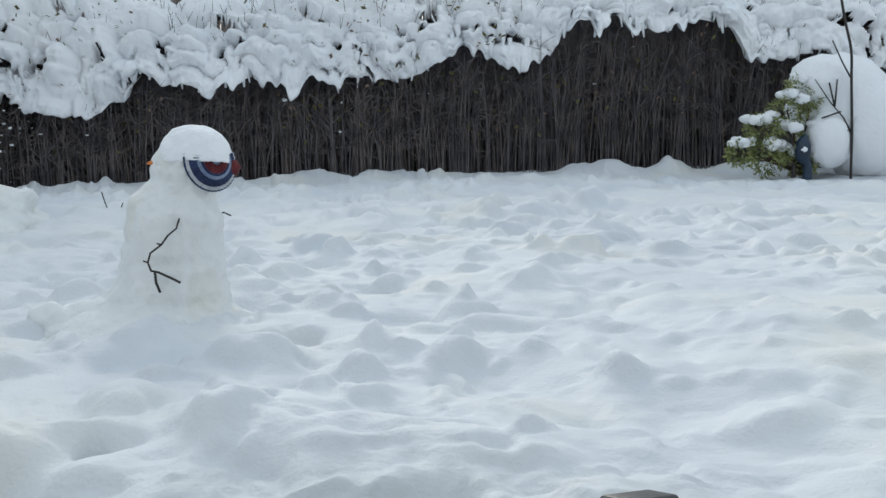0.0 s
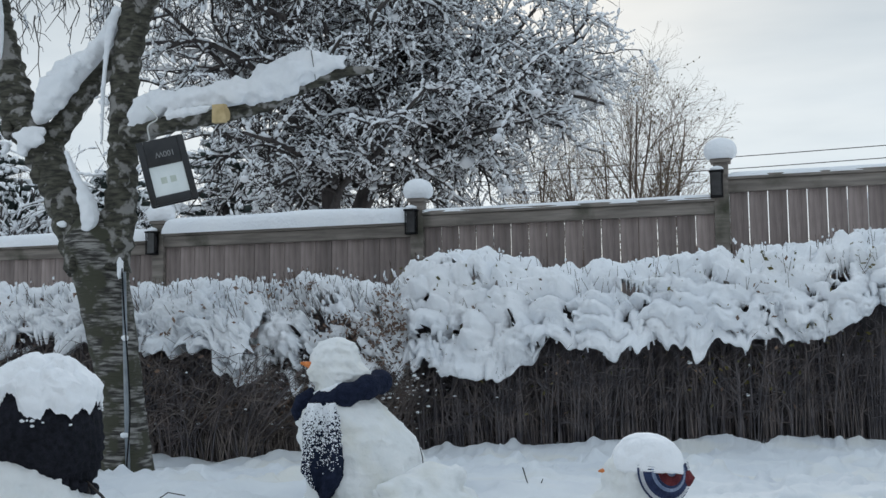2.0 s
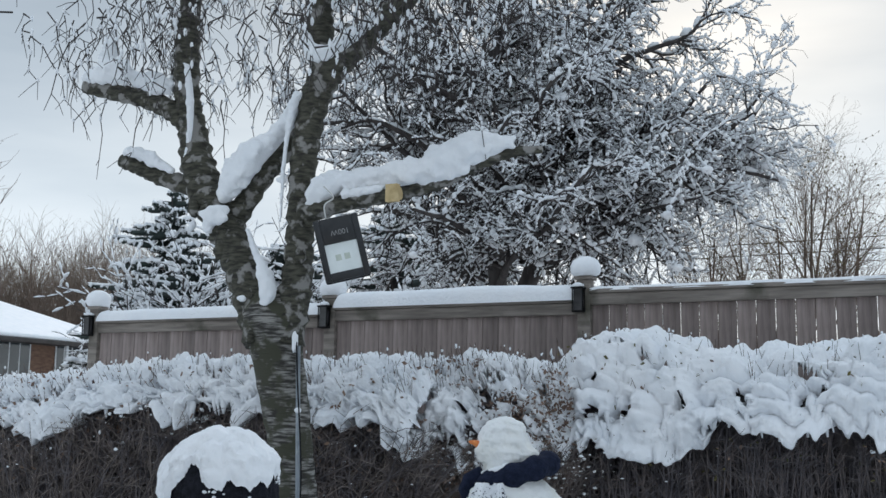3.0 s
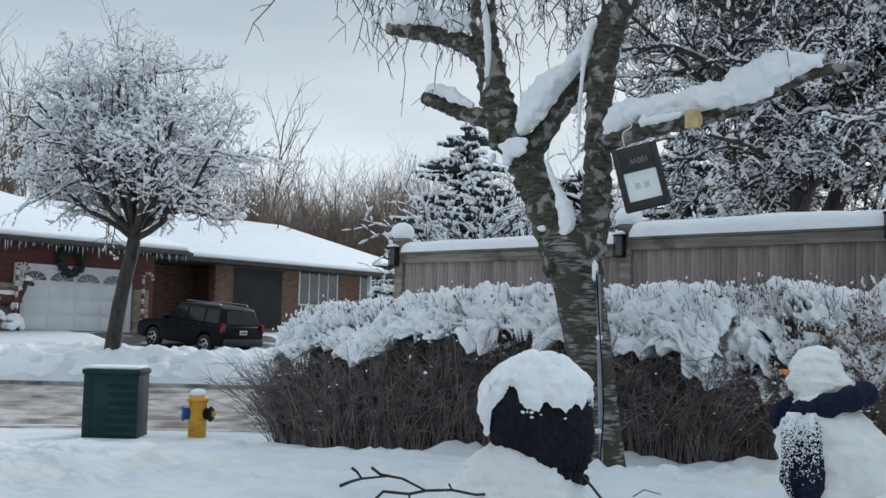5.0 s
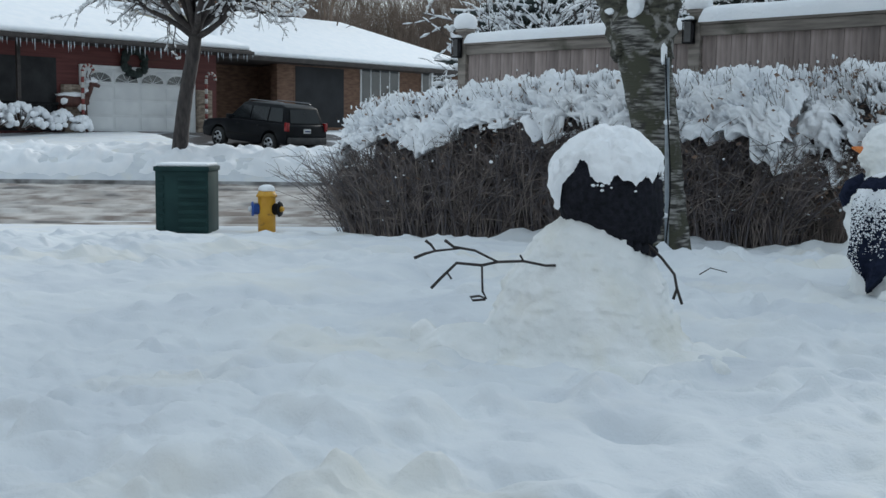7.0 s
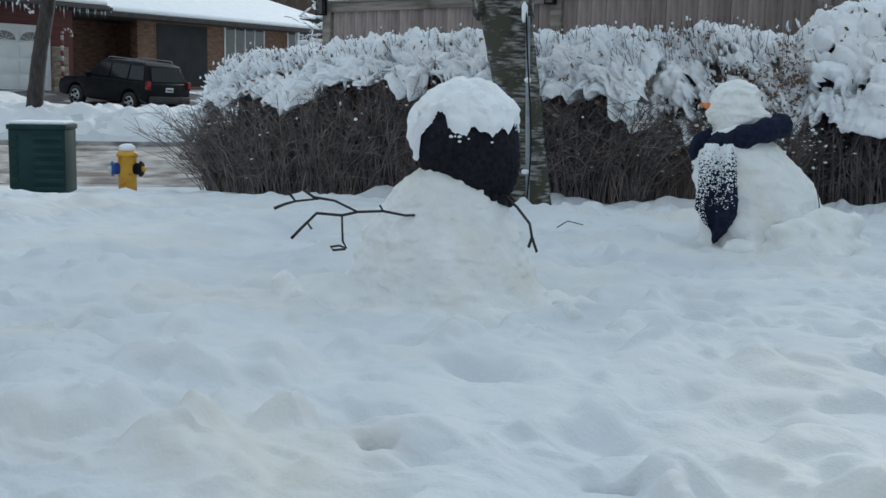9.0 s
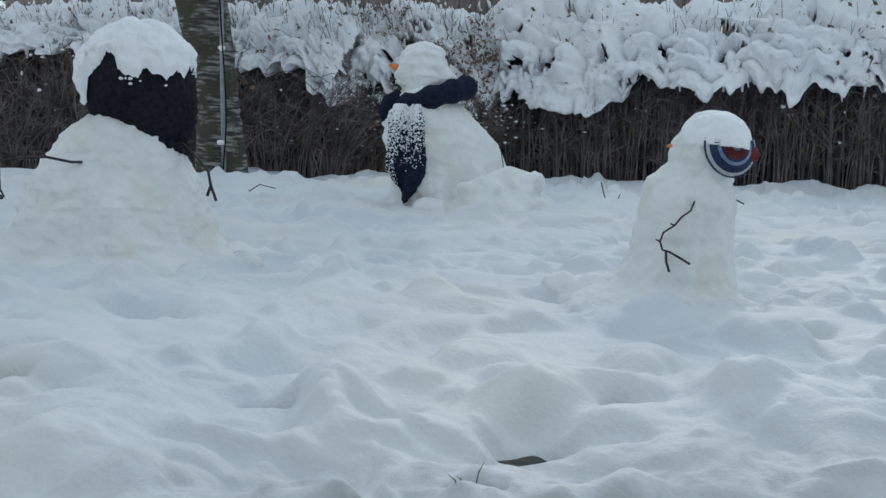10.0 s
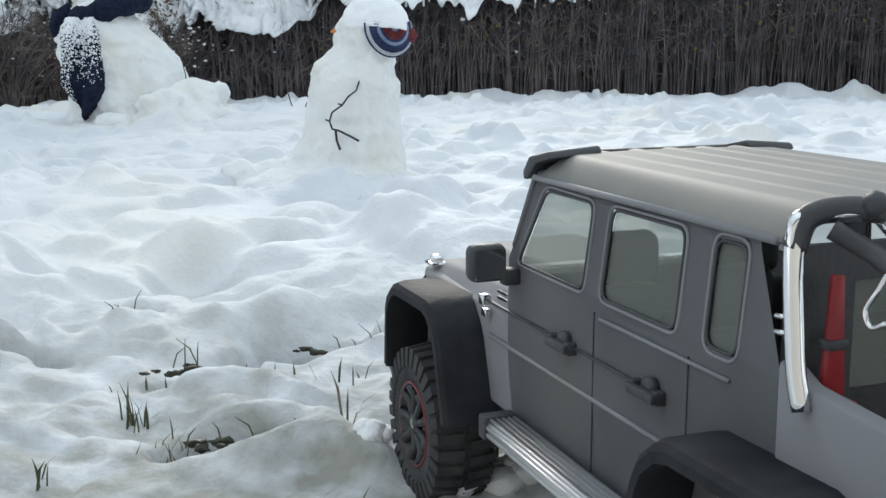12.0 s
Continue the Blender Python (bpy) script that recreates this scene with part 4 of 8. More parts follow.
# The widest, its head pulled into a black knitted hat.
S1 = thing("snowman", "broad snowman with bare branch arms, packed from wet snow", "snowman", (-2.135, 2.535, 0.04), 34, group="snowmen on the lawn")
u = 0.000937
part("body", lathe([((800 - y) * u * 0.90, ((a + b) / 2 - 560) * u, (b - a) / 2 * u) for y, a, b in ((900, 60, 975), (850, 120, 925), (800, 198, 868), (750, 236, 845), (700, 255, 832), (650, 278, 812), (600, 303, 790), (550, 332, 764), (500, 362, 740), (450, 396, 716), (410, 425, 698), (380, 455, 684), (355, 488, 674), (330, 530, 655), (328, 590, 592))], seed=9, lump=0.010, fine=0.006, n=120, sub=110), SNOW_PACKED, S1)
for pts, r0, r1 in (([(-0.09, -0.17, 0.285), (-0.115, -0.185, 0.285), (-0.176, -0.205, 0.298), (-0.246, -0.215, 0.295), (-0.289, -0.22, 0.285), (-0.359, -0.225, 0.290), (-0.400, -0.23, 0.249), (-0.428, -0.235, 0.219)], 0.0026, 0.0036),
                    ([(-0.246, -0.215, 0.295), (-0.309, -0.225, 0.326), (-0.367, -0.23, 0.335), (-0.392, -0.23, 0.353)], 0.0022, 0.0034),
                    ([(-0.350, -0.23, 0.331), (-0.417, -0.235, 0.323), (-0.445, -0.24, 0.315), (-0.475, -0.24, 0.302)], 0.0020, 0.0038),
                    ([(-0.417, -0.235, 0.323), (-0.430, -0.235, 0.340), (-0.445, -0.235, 0.351)], 0.0020, 0.0034),
                    ([(-0.289, -0.22, 0.285), (-0.286, -0.235, 0.245), (-0.284, -0.24, 0.215), (-0.273, -0.245, 0.197), (-0.292, -0.25, 0.204), (-0.317, -0.25, 0.200), (-0.309, -0.25, 0.191), (-0.275, -0.245, 0.194)], 0.0020, 0.0026),
                    ([(-0.385, -0.228, 0.264), (-0.372, -0.228, 0.245)], 0.0016, 0.0022),
                    ([(-0.176, -0.205, 0.298), (-0.185, -0.21, 0.315)], 0.0016, 0.0022)):
    part("branch_arm", stick([(x, y, z - 0.045) for x, y, z in pts], r0 * 1.5, r1 * 1.35), STICK, S1, "thin dark branch stuck in the side")
for pts in ([(0.13, -0.02, 0.335), (0.165, -0.06, 0.335), (0.20, -0.11, 0.305), (0.236, -0.14, 0.262), (0.243, -0.15, 0.225), (0.258, -0.15, 0.182)], [(0.243, -0.15, 0.225), (0.234, -0.152, 0.195)], [(0.165, -0.06, 0.335), (0.17, -0.065, 0.305)]):
    part("branch_arm", stick([(x, y, z - 0.042) for x, y, z in pts], 0.0038, 0.0042), STICK, S1, "thin dark branch stuck in the side")

hat = thing("knitted_hat", "black knitted hat pulled over a snowman's head, snow on top", "hat", (-2.135, 2.535, -0.004), 34)
th, ph = np.linspace(0, 2 * math.pi, 73), np.linspace(0.02, math.pi - 0.02, 44)
A, P = np.meshgrid(th, ph, indexing="ij")
k = 1 + 0.05 * (vnoise(np.cos(A) * np.sin(P) * 3 + 9, np.sin(A) * np.sin(P) * 3 + P, 3) - 0.5) + 0.018 * np.sin(P * 46 + 2 * np.cos(A)) + 0.012 * np.sin(A * 34)
X, Y, Z = 0.158 * k * np.sin(P) * np.cos(A), 0.150 * k * np.sin(P) * np.sin(A), 0.165 * k * np.cos(P)
Z = np.where(Z < 0, Z * 1.2, Z)
X = X + 0.035 * (-Z / 0.17) * (Z < 0)
X[-1], Y[-1], Z[-1] = X[0], Y[0], Z[0]
geo = Geo()
geo.grid(np.stack([X + 0.045, Y, Z + 0.485], -1)[::-1])
part("knit", geo, KNIT, hat)
geo = Geo()
for i in range(26):      # scalloped lower edge
    a = 2 * math.pi * i / 26
    geo.blob((0.065 + 0.115 * math.cos(a), 0.105 * math.sin(a), 0.338 - 0.03 * math.cos(a - 0.5)), 0.017, rng, 0.05)
part("scalloped_edge", geo, KNIT, hat)
A, P = np.meshgrid(np.linspace(0, 2 * math.pi, 161), np.linspace(0, 1, 80), indexing="ij")
ca, sa = np.cos(A), np.sin(A)
edge = 0.43 - 0.10 * np.exp(-((A - 4.15) / 0.26) ** 2) + 0.15 * np.exp(-((A - 3.66) / 0.22) ** 2) + 0.12 * (vnoise(ca * 3 + 7, sa * 3 + 7, 61) - 0.5) + 0.07 * (vnoise(ca * 9 + 7, sa * 9 + 7, 62) - 0.5) + 0.022 * (vnoise(ca * 22 + 7, sa * 22 + 7, 64) - 0.5)
pol = P * edge * math.pi
wx, wy = ca * pol + 0.25 * vnoise(ca * pol * 4, sa * pol * 4, 65), sa * pol + 0.25 * vnoise(ca * pol * 4 + 5, sa * pol * 4, 66)
k = 1.04 + 0.10 * np.abs(2 * vnoise(wx * 1.9 + 20, wy * 1.9 + 20, 67) - 1) ** 0.8 + 0.075 * np.abs(2 * vnoise(wx * 5 + 20, wy * 5 + 20, 68) - 1) + 0.035 * vnoise(wx * 12 + 20, wy * 12 + 20, 69)
k = k - 0.16 * np.exp(-((A - 3.35) / 0.20) ** 2 - ((pol - 0.95) / 0.16) ** 2) - 0.10 * smoothstep(0.84, 1.0, P) ** 2
X, Y, Z = 0.159 * k * np.sin(pol) * ca, 0.151 * k * np.sin(pol) * sa, 0.164 * k * np.cos(pol)
X[-1], Y[-1], Z[-1] = X[0], Y[0], Z[0]
geo = Geo()
geo.grid(np.stack([X + 0.045, Y, Z + 0.486], -1)[::-1])
part("settled_snow", geo, SNOW, hat, "fresh snow settled on the hat")
geo = Geo()
rh = np.random.RandomState(31)
for _ in range(45):      # loose crumbs caught in the wool below
    i = rh.randint(160)
    p = edge[i, 0] * math.pi * rh.uniform(0.95, 1.10)
    r = rh.uniform(0.0015, 0.0045)
    geo.blob((0.045 + 0.161 * math.sin(p) * ca[i, 0], 0.153 * math.sin(p) * sa[i, 0], 0.485 + 0.168 * math.cos(p)), (r * 1.3, r * 1.3, r), rh, 0.3)
part("snow_crumbs", geo, SNOW, hat, kind="stuff")

# The tallest, in a navy scarf.
S2 = thing("snowman", "tall snowman built of packed blocks with a carrot nose", "snowman", (-1.81, 4.145, 0.0), 20, group="snowmen on the lawn")
u = 0.00128
part("body", lathe([((640 - y) * u, ((a + b) / 2 - 620) * u, (b - a) / 2 * u) for y, a, b in ((680, 310, 1080), (645, 390, 980), (620, 430, 905), (590, 462, 852), (550, 470, 832), (500, 465, 824), (450, 455, 812), (400, 445, 788), (350, 440, 748), (310, 445, 705), (280, 470, 675), (240, 490, 650), (215, 480, 655), (195, 472, 648), (175, 476, 630), (150, 480, 626), (125, 492, 616), (105, 515, 598), (92, 540, 578), (88, 558, 560))], seed=14, lump=0.011, fine=0.006, n=110, sub=110), SNOW_PACKED, S2)
nose = part("carrot_nose", carrot(0.075, 0.020), CARROT, S2, "orange carrot nose")
nose.matrix_basis = pose(-0.15, -0.03, 0.585, 0, -18, 186)
scarf = thing("scarf", "dark navy fleece scarf dusted with snow round a snowman's neck", "scarf", (-1.775, 4.155, 0.0), 20)
geo = Geo()
pts = [(-0.078 + 0.132 * math.cos(a), 0.125 * math.sin(a), 0.485 + 0.045 * math.cos(a)) for a in np.linspace(math.radians(200), math.radians(430), 30)]
geo.tube(pts, [0.045 + 0.006 * math.sin(5 * i) for i in range(len(pts))], 12)
part("neck_wrap", geo, NAVY, scarf)
geo = Geo()
geo.tube([(-0.20, -0.06, 0.49), (-0.245, -0.05, 0.46), (-0.262, -0.03, 0.42), (-0.26, 0.0, 0.38)], [0.03, 0.036, 0.034, 0.02], 10)
part("knot", geo, NAVY, scarf)
V, U = np.meshgrid(np.linspace(0, 1, 40), np.linspace(-1, 1, 18), indexing="ij")
cx = np.interp(V, [0, 0.2, 0.5, 0.8, 1], [-0.165, -0.165, -0.15, -0.155, -0.178])
hw = np.interp(V, [0, 0.15, 0.5, 0.75, 0.92, 1], [0.058, 0.074, 0.088, 0.092, 0.042, 0.004])
zz = 0.455 - 0.355 * V - 0.03 * U * V
yy = np.interp(V, [0, 0.15, 0.4, 0.8, 1], [-0.155, -0.20, -0.225, -0.235, -0.215]) + 0.022 * np.cos(U * 5 + V * 2) - 0.06 * (U ** 2) * -0.5
geo = Geo()
geo.grid(np.stack([cx + U * hw, yy, zz], -1))
geo.grid(np.stack([cx + U * hw, yy + 0.012, zz], -1)[:, ::-1])
part("hanging_end", geo, NAVY, scarf)
geo = Geo()
r4 = np.random.RandomState(8)
for _ in range(3600):      # snow dusted over the hanging end
    v = r4.rand() ** 1.6
    uu = r4.uniform(-1, 1)
    if r4.rand() < 1.15 - 1.5 * v - 0.25 * abs(uu + 0.15) or (uu < -0.6 and r4.rand() < 0.6):
        x, h = np.interp(v, [0, 0.2, 0.5, 0.8, 1], [-0.165, -0.165, -0.15, -0.155, -0.178]), np.interp(v, [0, 0.15, 0.5, 0.75, 0.92, 1], [0.058, 0.074, 0.088, 0.092, 0.042, 0.004])
        y = np.interp(v, [0, 0.15, 0.4, 0.8, 1], [-0.155, -0.20, -0.225, -0.235, -0.215]) + 0.022 * math.cos(uu * 5 + v * 2) + 0.03 * uu ** 2
        q = r4.uniform(0.0009, 0.0028) * (1.6 - 0.9 * v)
        geo.blob((x + uu * h, y - 0.002, 0.455 - 0.355 * v - 0.03 * uu * v), (q, q * 0.5, q), r4)
for _ in range(60):
    a = r4.uniform(math.radians(185), math.radians(265))
    geo.blob((-0.078 + 0.128 * math.cos(a), 0.12 * math.sin(a), 0.522 + 0.045 * math.cos(a)), (0.026, 0.022, 0.014), r4)
part("dusted_snow", geo, SNOW, scarf, "snow dusted over the cloth", kind="stuff")
part("twig_arm", stick([(0.235, -0.07, 0.29), (0.246, -0.085, 0.24), (0.25, -0.09, 0.19)], 0.0018, 0.0022), STICK, S2)



def apron(parent, lumps, seed, voxel=0.012):
    """Snow heaped against the foot of a snowman: rows of x, y, z, radius."""
    rr = np.random.RandomState(seed)
    g = Geo()
    for x, y, z, r in lumps:
        g.blob((x, y, z), (r * 1.25, r * 1.1, r * 0.8), rr, 0.15)
        for _ in range(9):
            a, q = rr.uniform(0, 6.28), r * rr.uniform(0.18, 0.36)
            g.blob((x + r * 1.05 * math.cos(a), y + r * 0.95 * math.sin(a), z + r * rr.uniform(-0.2, 0.55)), (q * 1.3, q * 1.2, q), rr, 0.25)
    merged(part("heaped_snow", g, SNOW_PACKED, parent), voxel, 1)


apron(S2, ((0.09, -0.20, 0.0, 0.13), (0.20, -0.20, 0.03, 0.16), (0.30, -0.06, 0.02, 0.17), (0.37, 0.0, -0.05, 0.13), (0.27, -0.14, 0.14, 0.10), (0.16, -0.24, 0.12, 0.09), (0.48, -0.03, -0.08, 0.12)), 5)
apron(S1, ((0.25, -0.18, -0.07, 0.11), (0.31, -0.06, -0.07, 0.10), (-0.32, -0.12, -0.05, 0.15), (0.10, -0.30, -0.08, 0.11), (-0.15, -0.30, -0.09, 0.12)), 6)
apron(S3, ((-0.14, -0.02, -0.03, 0.09), (-0.22, 0.02, -0.06, 0.10), (-0.06, -0.13, -0.04, 0.08), (0.10, -0.04, -0.06, 0.07)), 7, 0.008)

# ---------------------------------------------------------------- birch
BY = 5.5
birch = thing("birch_tree", "old birch with forked trunk, mossy bark and lodged snow", "tree", (-3.8, BY, float(base_z(-3.8, BY)) - 0.1))
bo = Vector((-3.8, BY, float(base_z(-3.8, BY)) - 0.1))


def at_birch(pts):
    return [(x - bo.x, y - bo.y, z - bo.z) for x, y, z in pts]


def spline(pts, k=6):
    """Rounds a polyline (Catmull-Rom)."""
    p = [np.array(q, float) for q in pts]
    p = [2 * p[0] - p[1]] + p + [2 * p[-1] - p[-2]]
    out = []
    for i in range(1, len(p) - 2):
        for t in np.linspace(0, 1, k, endpoint=False):
            out.append(0.5 * (2 * p[i] + (p[i + 1] - p[i - 1]) * t + (2 * p[i - 1] - 5 * p[i] + 4 * p[i + 1] - p[i + 2]) * t * t + (3 * p[i] - p[i - 1] - 3 * p[i + 1] + p[i + 2]) * t ** 3))
    out.append(p[-2])
    return [tuple(q) for q in out]


def limb(geo, rows, n=14, rough=0.05, seed=0, k=6):
    """A tapered limb through rows of (x, y, z, radius), with knots."""
    q = spline(rows, k)
    geo.tube([a[:3] for a in q], [a[3] * (1 + rough * math.sin(i * 1.7 + seed) + rough * 0.6 * math.sin(i * 3.1 + 2 * seed)) for i, a in enumerate(q)], n)


geo = Geo()
limb(geo, [(*p, r) for p, r in zip(at_birch([(-3.705, BY, -0.140), (-3.706, BY, 0.030), (-3.723, BY, 0.300), (-3.744, BY, 0.484), (-3.801, BY, 0.770), (-3.868, BY, 1.077), (-3.899, BY, 1.261), (-3.905, BY, 1.404)]), (0.20, 0.155, 0.128, 0.124, 0.138, 0.152, 0.182, 0.12))], 28, 0.02, 1)
part("trunk", geo, BIRCH, birch)
limbs = {
    "left": [(-3.934, 5.50, 1.118, 0.13), (-4.038, 5.48, 1.404, 0.122), (-4.171, 5.48, 1.680, 0.110), (-4.293, 5.50, 1.855, 0.108), (-4.415, 5.50, 2.039, 0.110), (-4.487, 5.50, 2.213, 0.105), (-4.559, 5.52, 2.459, 0.088), (-4.610, 5.52, 2.674, 0.080), (-4.652, 5.55, 2.981, 0.082), (-4.682, 5.60, 3.299, 0.07), (-4.734, 5.70, 4.070, 0.03)],
    "right": [(-3.823, 5.50, 1.118, 0.12), (-3.748, 5.50, 1.445, 0.094), (-3.734, 5.50, 1.712, 0.083), (-3.730, 5.50, 1.988, 0.080), (-3.717, 5.50, 2.236, 0.081), (-3.667, 5.50, 2.502, 0.086), (-3.586, 5.50, 2.688, 0.097), (-3.404, 5.50, 2.833, 0.082), (-3.221, 5.50, 2.967, 0.074), (-2.986, 5.50, 3.144, 0.06), (-2.497, 5.50, 3.570, 0.04), (-2.085, 5.60, 4.089, 0.02)],
    "up": [(-3.616, 5.52, 2.636, 0.080), (-3.632, 5.52, 2.842, 0.078), (-3.648, 5.52, 3.038, 0.078), (-3.638, 5.50, 3.202, 0.07), (-3.601, 5.45, 3.492, 0.054), (-3.681, 5.30, 4.391, 0.02)],
    "cross": [(-4.241, 5.52, 1.834, 0.075), (-4.089, 5.58, 2.091, 0.064), (-3.957, 5.64, 2.286, 0.058), (-3.834, 5.68, 2.482, 0.050), (-3.732, 5.72, 2.657, 0.045), (-3.609, 5.80, 3.099, 0.03)],
    "stub": [(-4.405, 5.50, 2.039, 0.060), (-4.720, 5.46, 2.151, 0.056), (-4.873, 5.42, 2.222, 0.052), (-5.006, 5.40, 2.272, 0.044)],
    "side": [(-4.589, 5.52, 2.489, 0.07), (-4.712, 5.50, 2.591, 0.066), (-4.915, 5.47, 2.683, 0.058), (-5.139, 5.45, 2.744, 0.055), (-5.343, 5.40, 2.794, 0.044)],
    "bough": [(-3.675, 5.45, 1.835, 0.052), (-3.441, 5.50, 1.907, 0.050), (-3.164, 5.58, 1.959, 0.048), (-2.938, 5.66, 2.022, 0.050), (-2.774, 5.70, 2.094, 0.046), (-2.548, 5.75, 2.177, 0.036), (-2.333, 5.78, 2.188, 0.02)],
    "sawn": [(-3.676, 5.42, 1.855, 0.045), (-3.413, 5.40, 1.882, 0.042), (-3.189, 5.40, 1.902, 0.038), (-3.057, 5.40, 1.918, 0.038)],
}
for i, (nm, rows) in enumerate(limbs.items()):
    geo = Geo()
    limb(geo, [(*p, r[3]) for p, r in zip(at_birch([r[:3] for r in rows]), rows)], 18, 0.085, i, 9)
    part("limb", geo, BIRCH_LIMB, birch)
for x, y, z, r in ((-4.428, 5.42, 1.946, 0.05), (-4.224, 5.40, 1.659, 0.045), (-3.676, 5.42, 1.609, 0.035), (-3.618, 5.44, 2.605, 0.05), (-3.959, 5.36, 1.147, 0.05)):      # burrs and old knots
    geo = Geo()
    geo.blob((x - bo.x, y - bo.y, z - bo.z), (r, r * 0.7, r * 1.2), rng, 0.35)
    part("knot", geo, BIRCH_LIMB, birch)
geo = Geo()
geo.tube(at_birch([(-3.062, 5.40, 1.918), (-3.031, 5.40, 1.920)]), [0.040, 0.040], 12)
geo.box(*at_birch([(-3.094, 5.35, 1.866), (-3.021, 5.385, 1.964)]))
part("sawn_end", geo, mat("fresh_cut_wood", (0.45, 0.33, 0.16), (0.62, 0.48, 0.26), 0.8, scale=20), birch, "pale freshly sawn end", smooth=False)

# snow lodged in the forks and lying along the limbs
geo = Geo()
LODGED = [[(-4.225, 5.44, 1.998, 0.05), (-4.154, 5.44, 2.100, 0.088), (-4.052, 5.46, 2.214, 0.078), (-3.940, 5.50, 2.337, 0.066), (-3.818, 5.52, 2.472, 0.056), (-3.737, 5.54, 2.574, 0.036)],
          [(-5.343, 5.40, 2.835, 0.03), (-5.232, 5.40, 2.856, 0.055), (-5.100, 5.42, 2.867, 0.072), (-4.947, 5.44, 2.806, 0.056), (-4.774, 5.46, 2.755, 0.060), (-4.693, 5.47, 2.714, 0.04)],
          [(-5.181, 5.42, 2.877, 0.06), (-5.161, 5.42, 3.000, 0.052), (-5.142, 5.42, 3.113, 0.034)],
          [(-4.957, 5.38, 2.313, 0.026), (-4.865, 5.38, 2.304, 0.038), (-4.733, 5.40, 2.243, 0.038), (-4.601, 5.41, 2.171, 0.024)],
          [(-4.296, 5.38, 1.793, 0.034), (-4.261, 5.36, 1.864, 0.052), (-4.195, 5.38, 1.864, 0.046)],
          [(-4.022, 5.39, 1.773, 0.014), (-3.971, 5.39, 1.649, 0.024), (-3.910, 5.38, 1.547, 0.030), (-3.864, 5.37, 1.475, 0.050), (-3.853, 5.37, 1.383, 0.055), (-3.878, 5.38, 1.312, 0.034)],
          [(-3.818, 5.42, 1.813, 0.010), (-3.805, 5.41, 2.081, 0.016), (-3.785, 5.41, 2.306, 0.018), (-3.756, 5.41, 2.461, 0.030), (-3.720, 5.41, 2.575, 0.030)],
          [(-3.680, 5.42, 2.924, 0.032), (-3.640, 5.41, 2.822, 0.044), (-3.559, 5.41, 2.791, 0.046), (-3.447, 5.41, 2.823, 0.046), (-3.345, 5.42, 2.884, 0.042), (-3.232, 5.43, 2.967, 0.03)],
          [(-3.595, 5.42, 1.917, 0.05), (-3.524, 5.42, 1.989, 0.072), (-3.391, 5.45, 2.015, 0.062), (-3.217, 5.50, 2.031, 0.064), (-3.042, 5.56, 2.062, 0.072), (-2.867, 5.62, 2.125, 0.082), (-2.734, 5.66, 2.186, 0.088), (-2.600, 5.70, 2.228, 0.062), (-2.488, 5.72, 2.228, 0.034)],
          [(-3.373, 5.38, 1.927, 0.028), (-3.230, 5.37, 1.938, 0.026), (-3.129, 5.38, 1.954, 0.018)],
          [(-4.530, 5.42, 2.222, 0.014), (-4.501, 5.42, 2.428, 0.022), (-4.522, 5.43, 2.654, 0.028), (-4.563, 5.44, 2.859, 0.02)],
          [(-4.427, 5.41, 1.843, 0.018), (-4.438, 5.40, 1.802, 0.026)], [(-4.056, 5.36, 1.365, 0.012), (-4.021, 5.36, 1.361, 0.018), (-3.996, 5.36, 1.352, 0.010)],
          [(-3.516, 5.50, 3.131, 0.03), (-3.313, 5.50, 3.173, 0.05), (-3.058, 5.50, 3.216, 0.04)]]
for rows in LODGED:
    q = spline(rows, 7)
    geo.tube(at_birch([p[:3] for p in q]), [p[3] * 0.86 for p in q], 12)
    for i in range(len(q) * 3):
        p = q[rng.randint(len(q))]
        r = p[3] * rng.uniform(0.28, 0.60)
        a = rng.uniform(0, 6.28)
        geo.blob((p[0] - bo.x + rng.normal(0, 0.3) * p[3], p[1] - bo.y - abs(math.cos(a)) * p[3] * 0.75, p[2] - bo.z + math.sin(a) * p[3] * 0.75), (r * 1.3, r, r), rng, 0.3)
merged(part("lodged_snow", geo, SNOW, birch, "snow lodged in the forks and on the limbs"), 0.011)

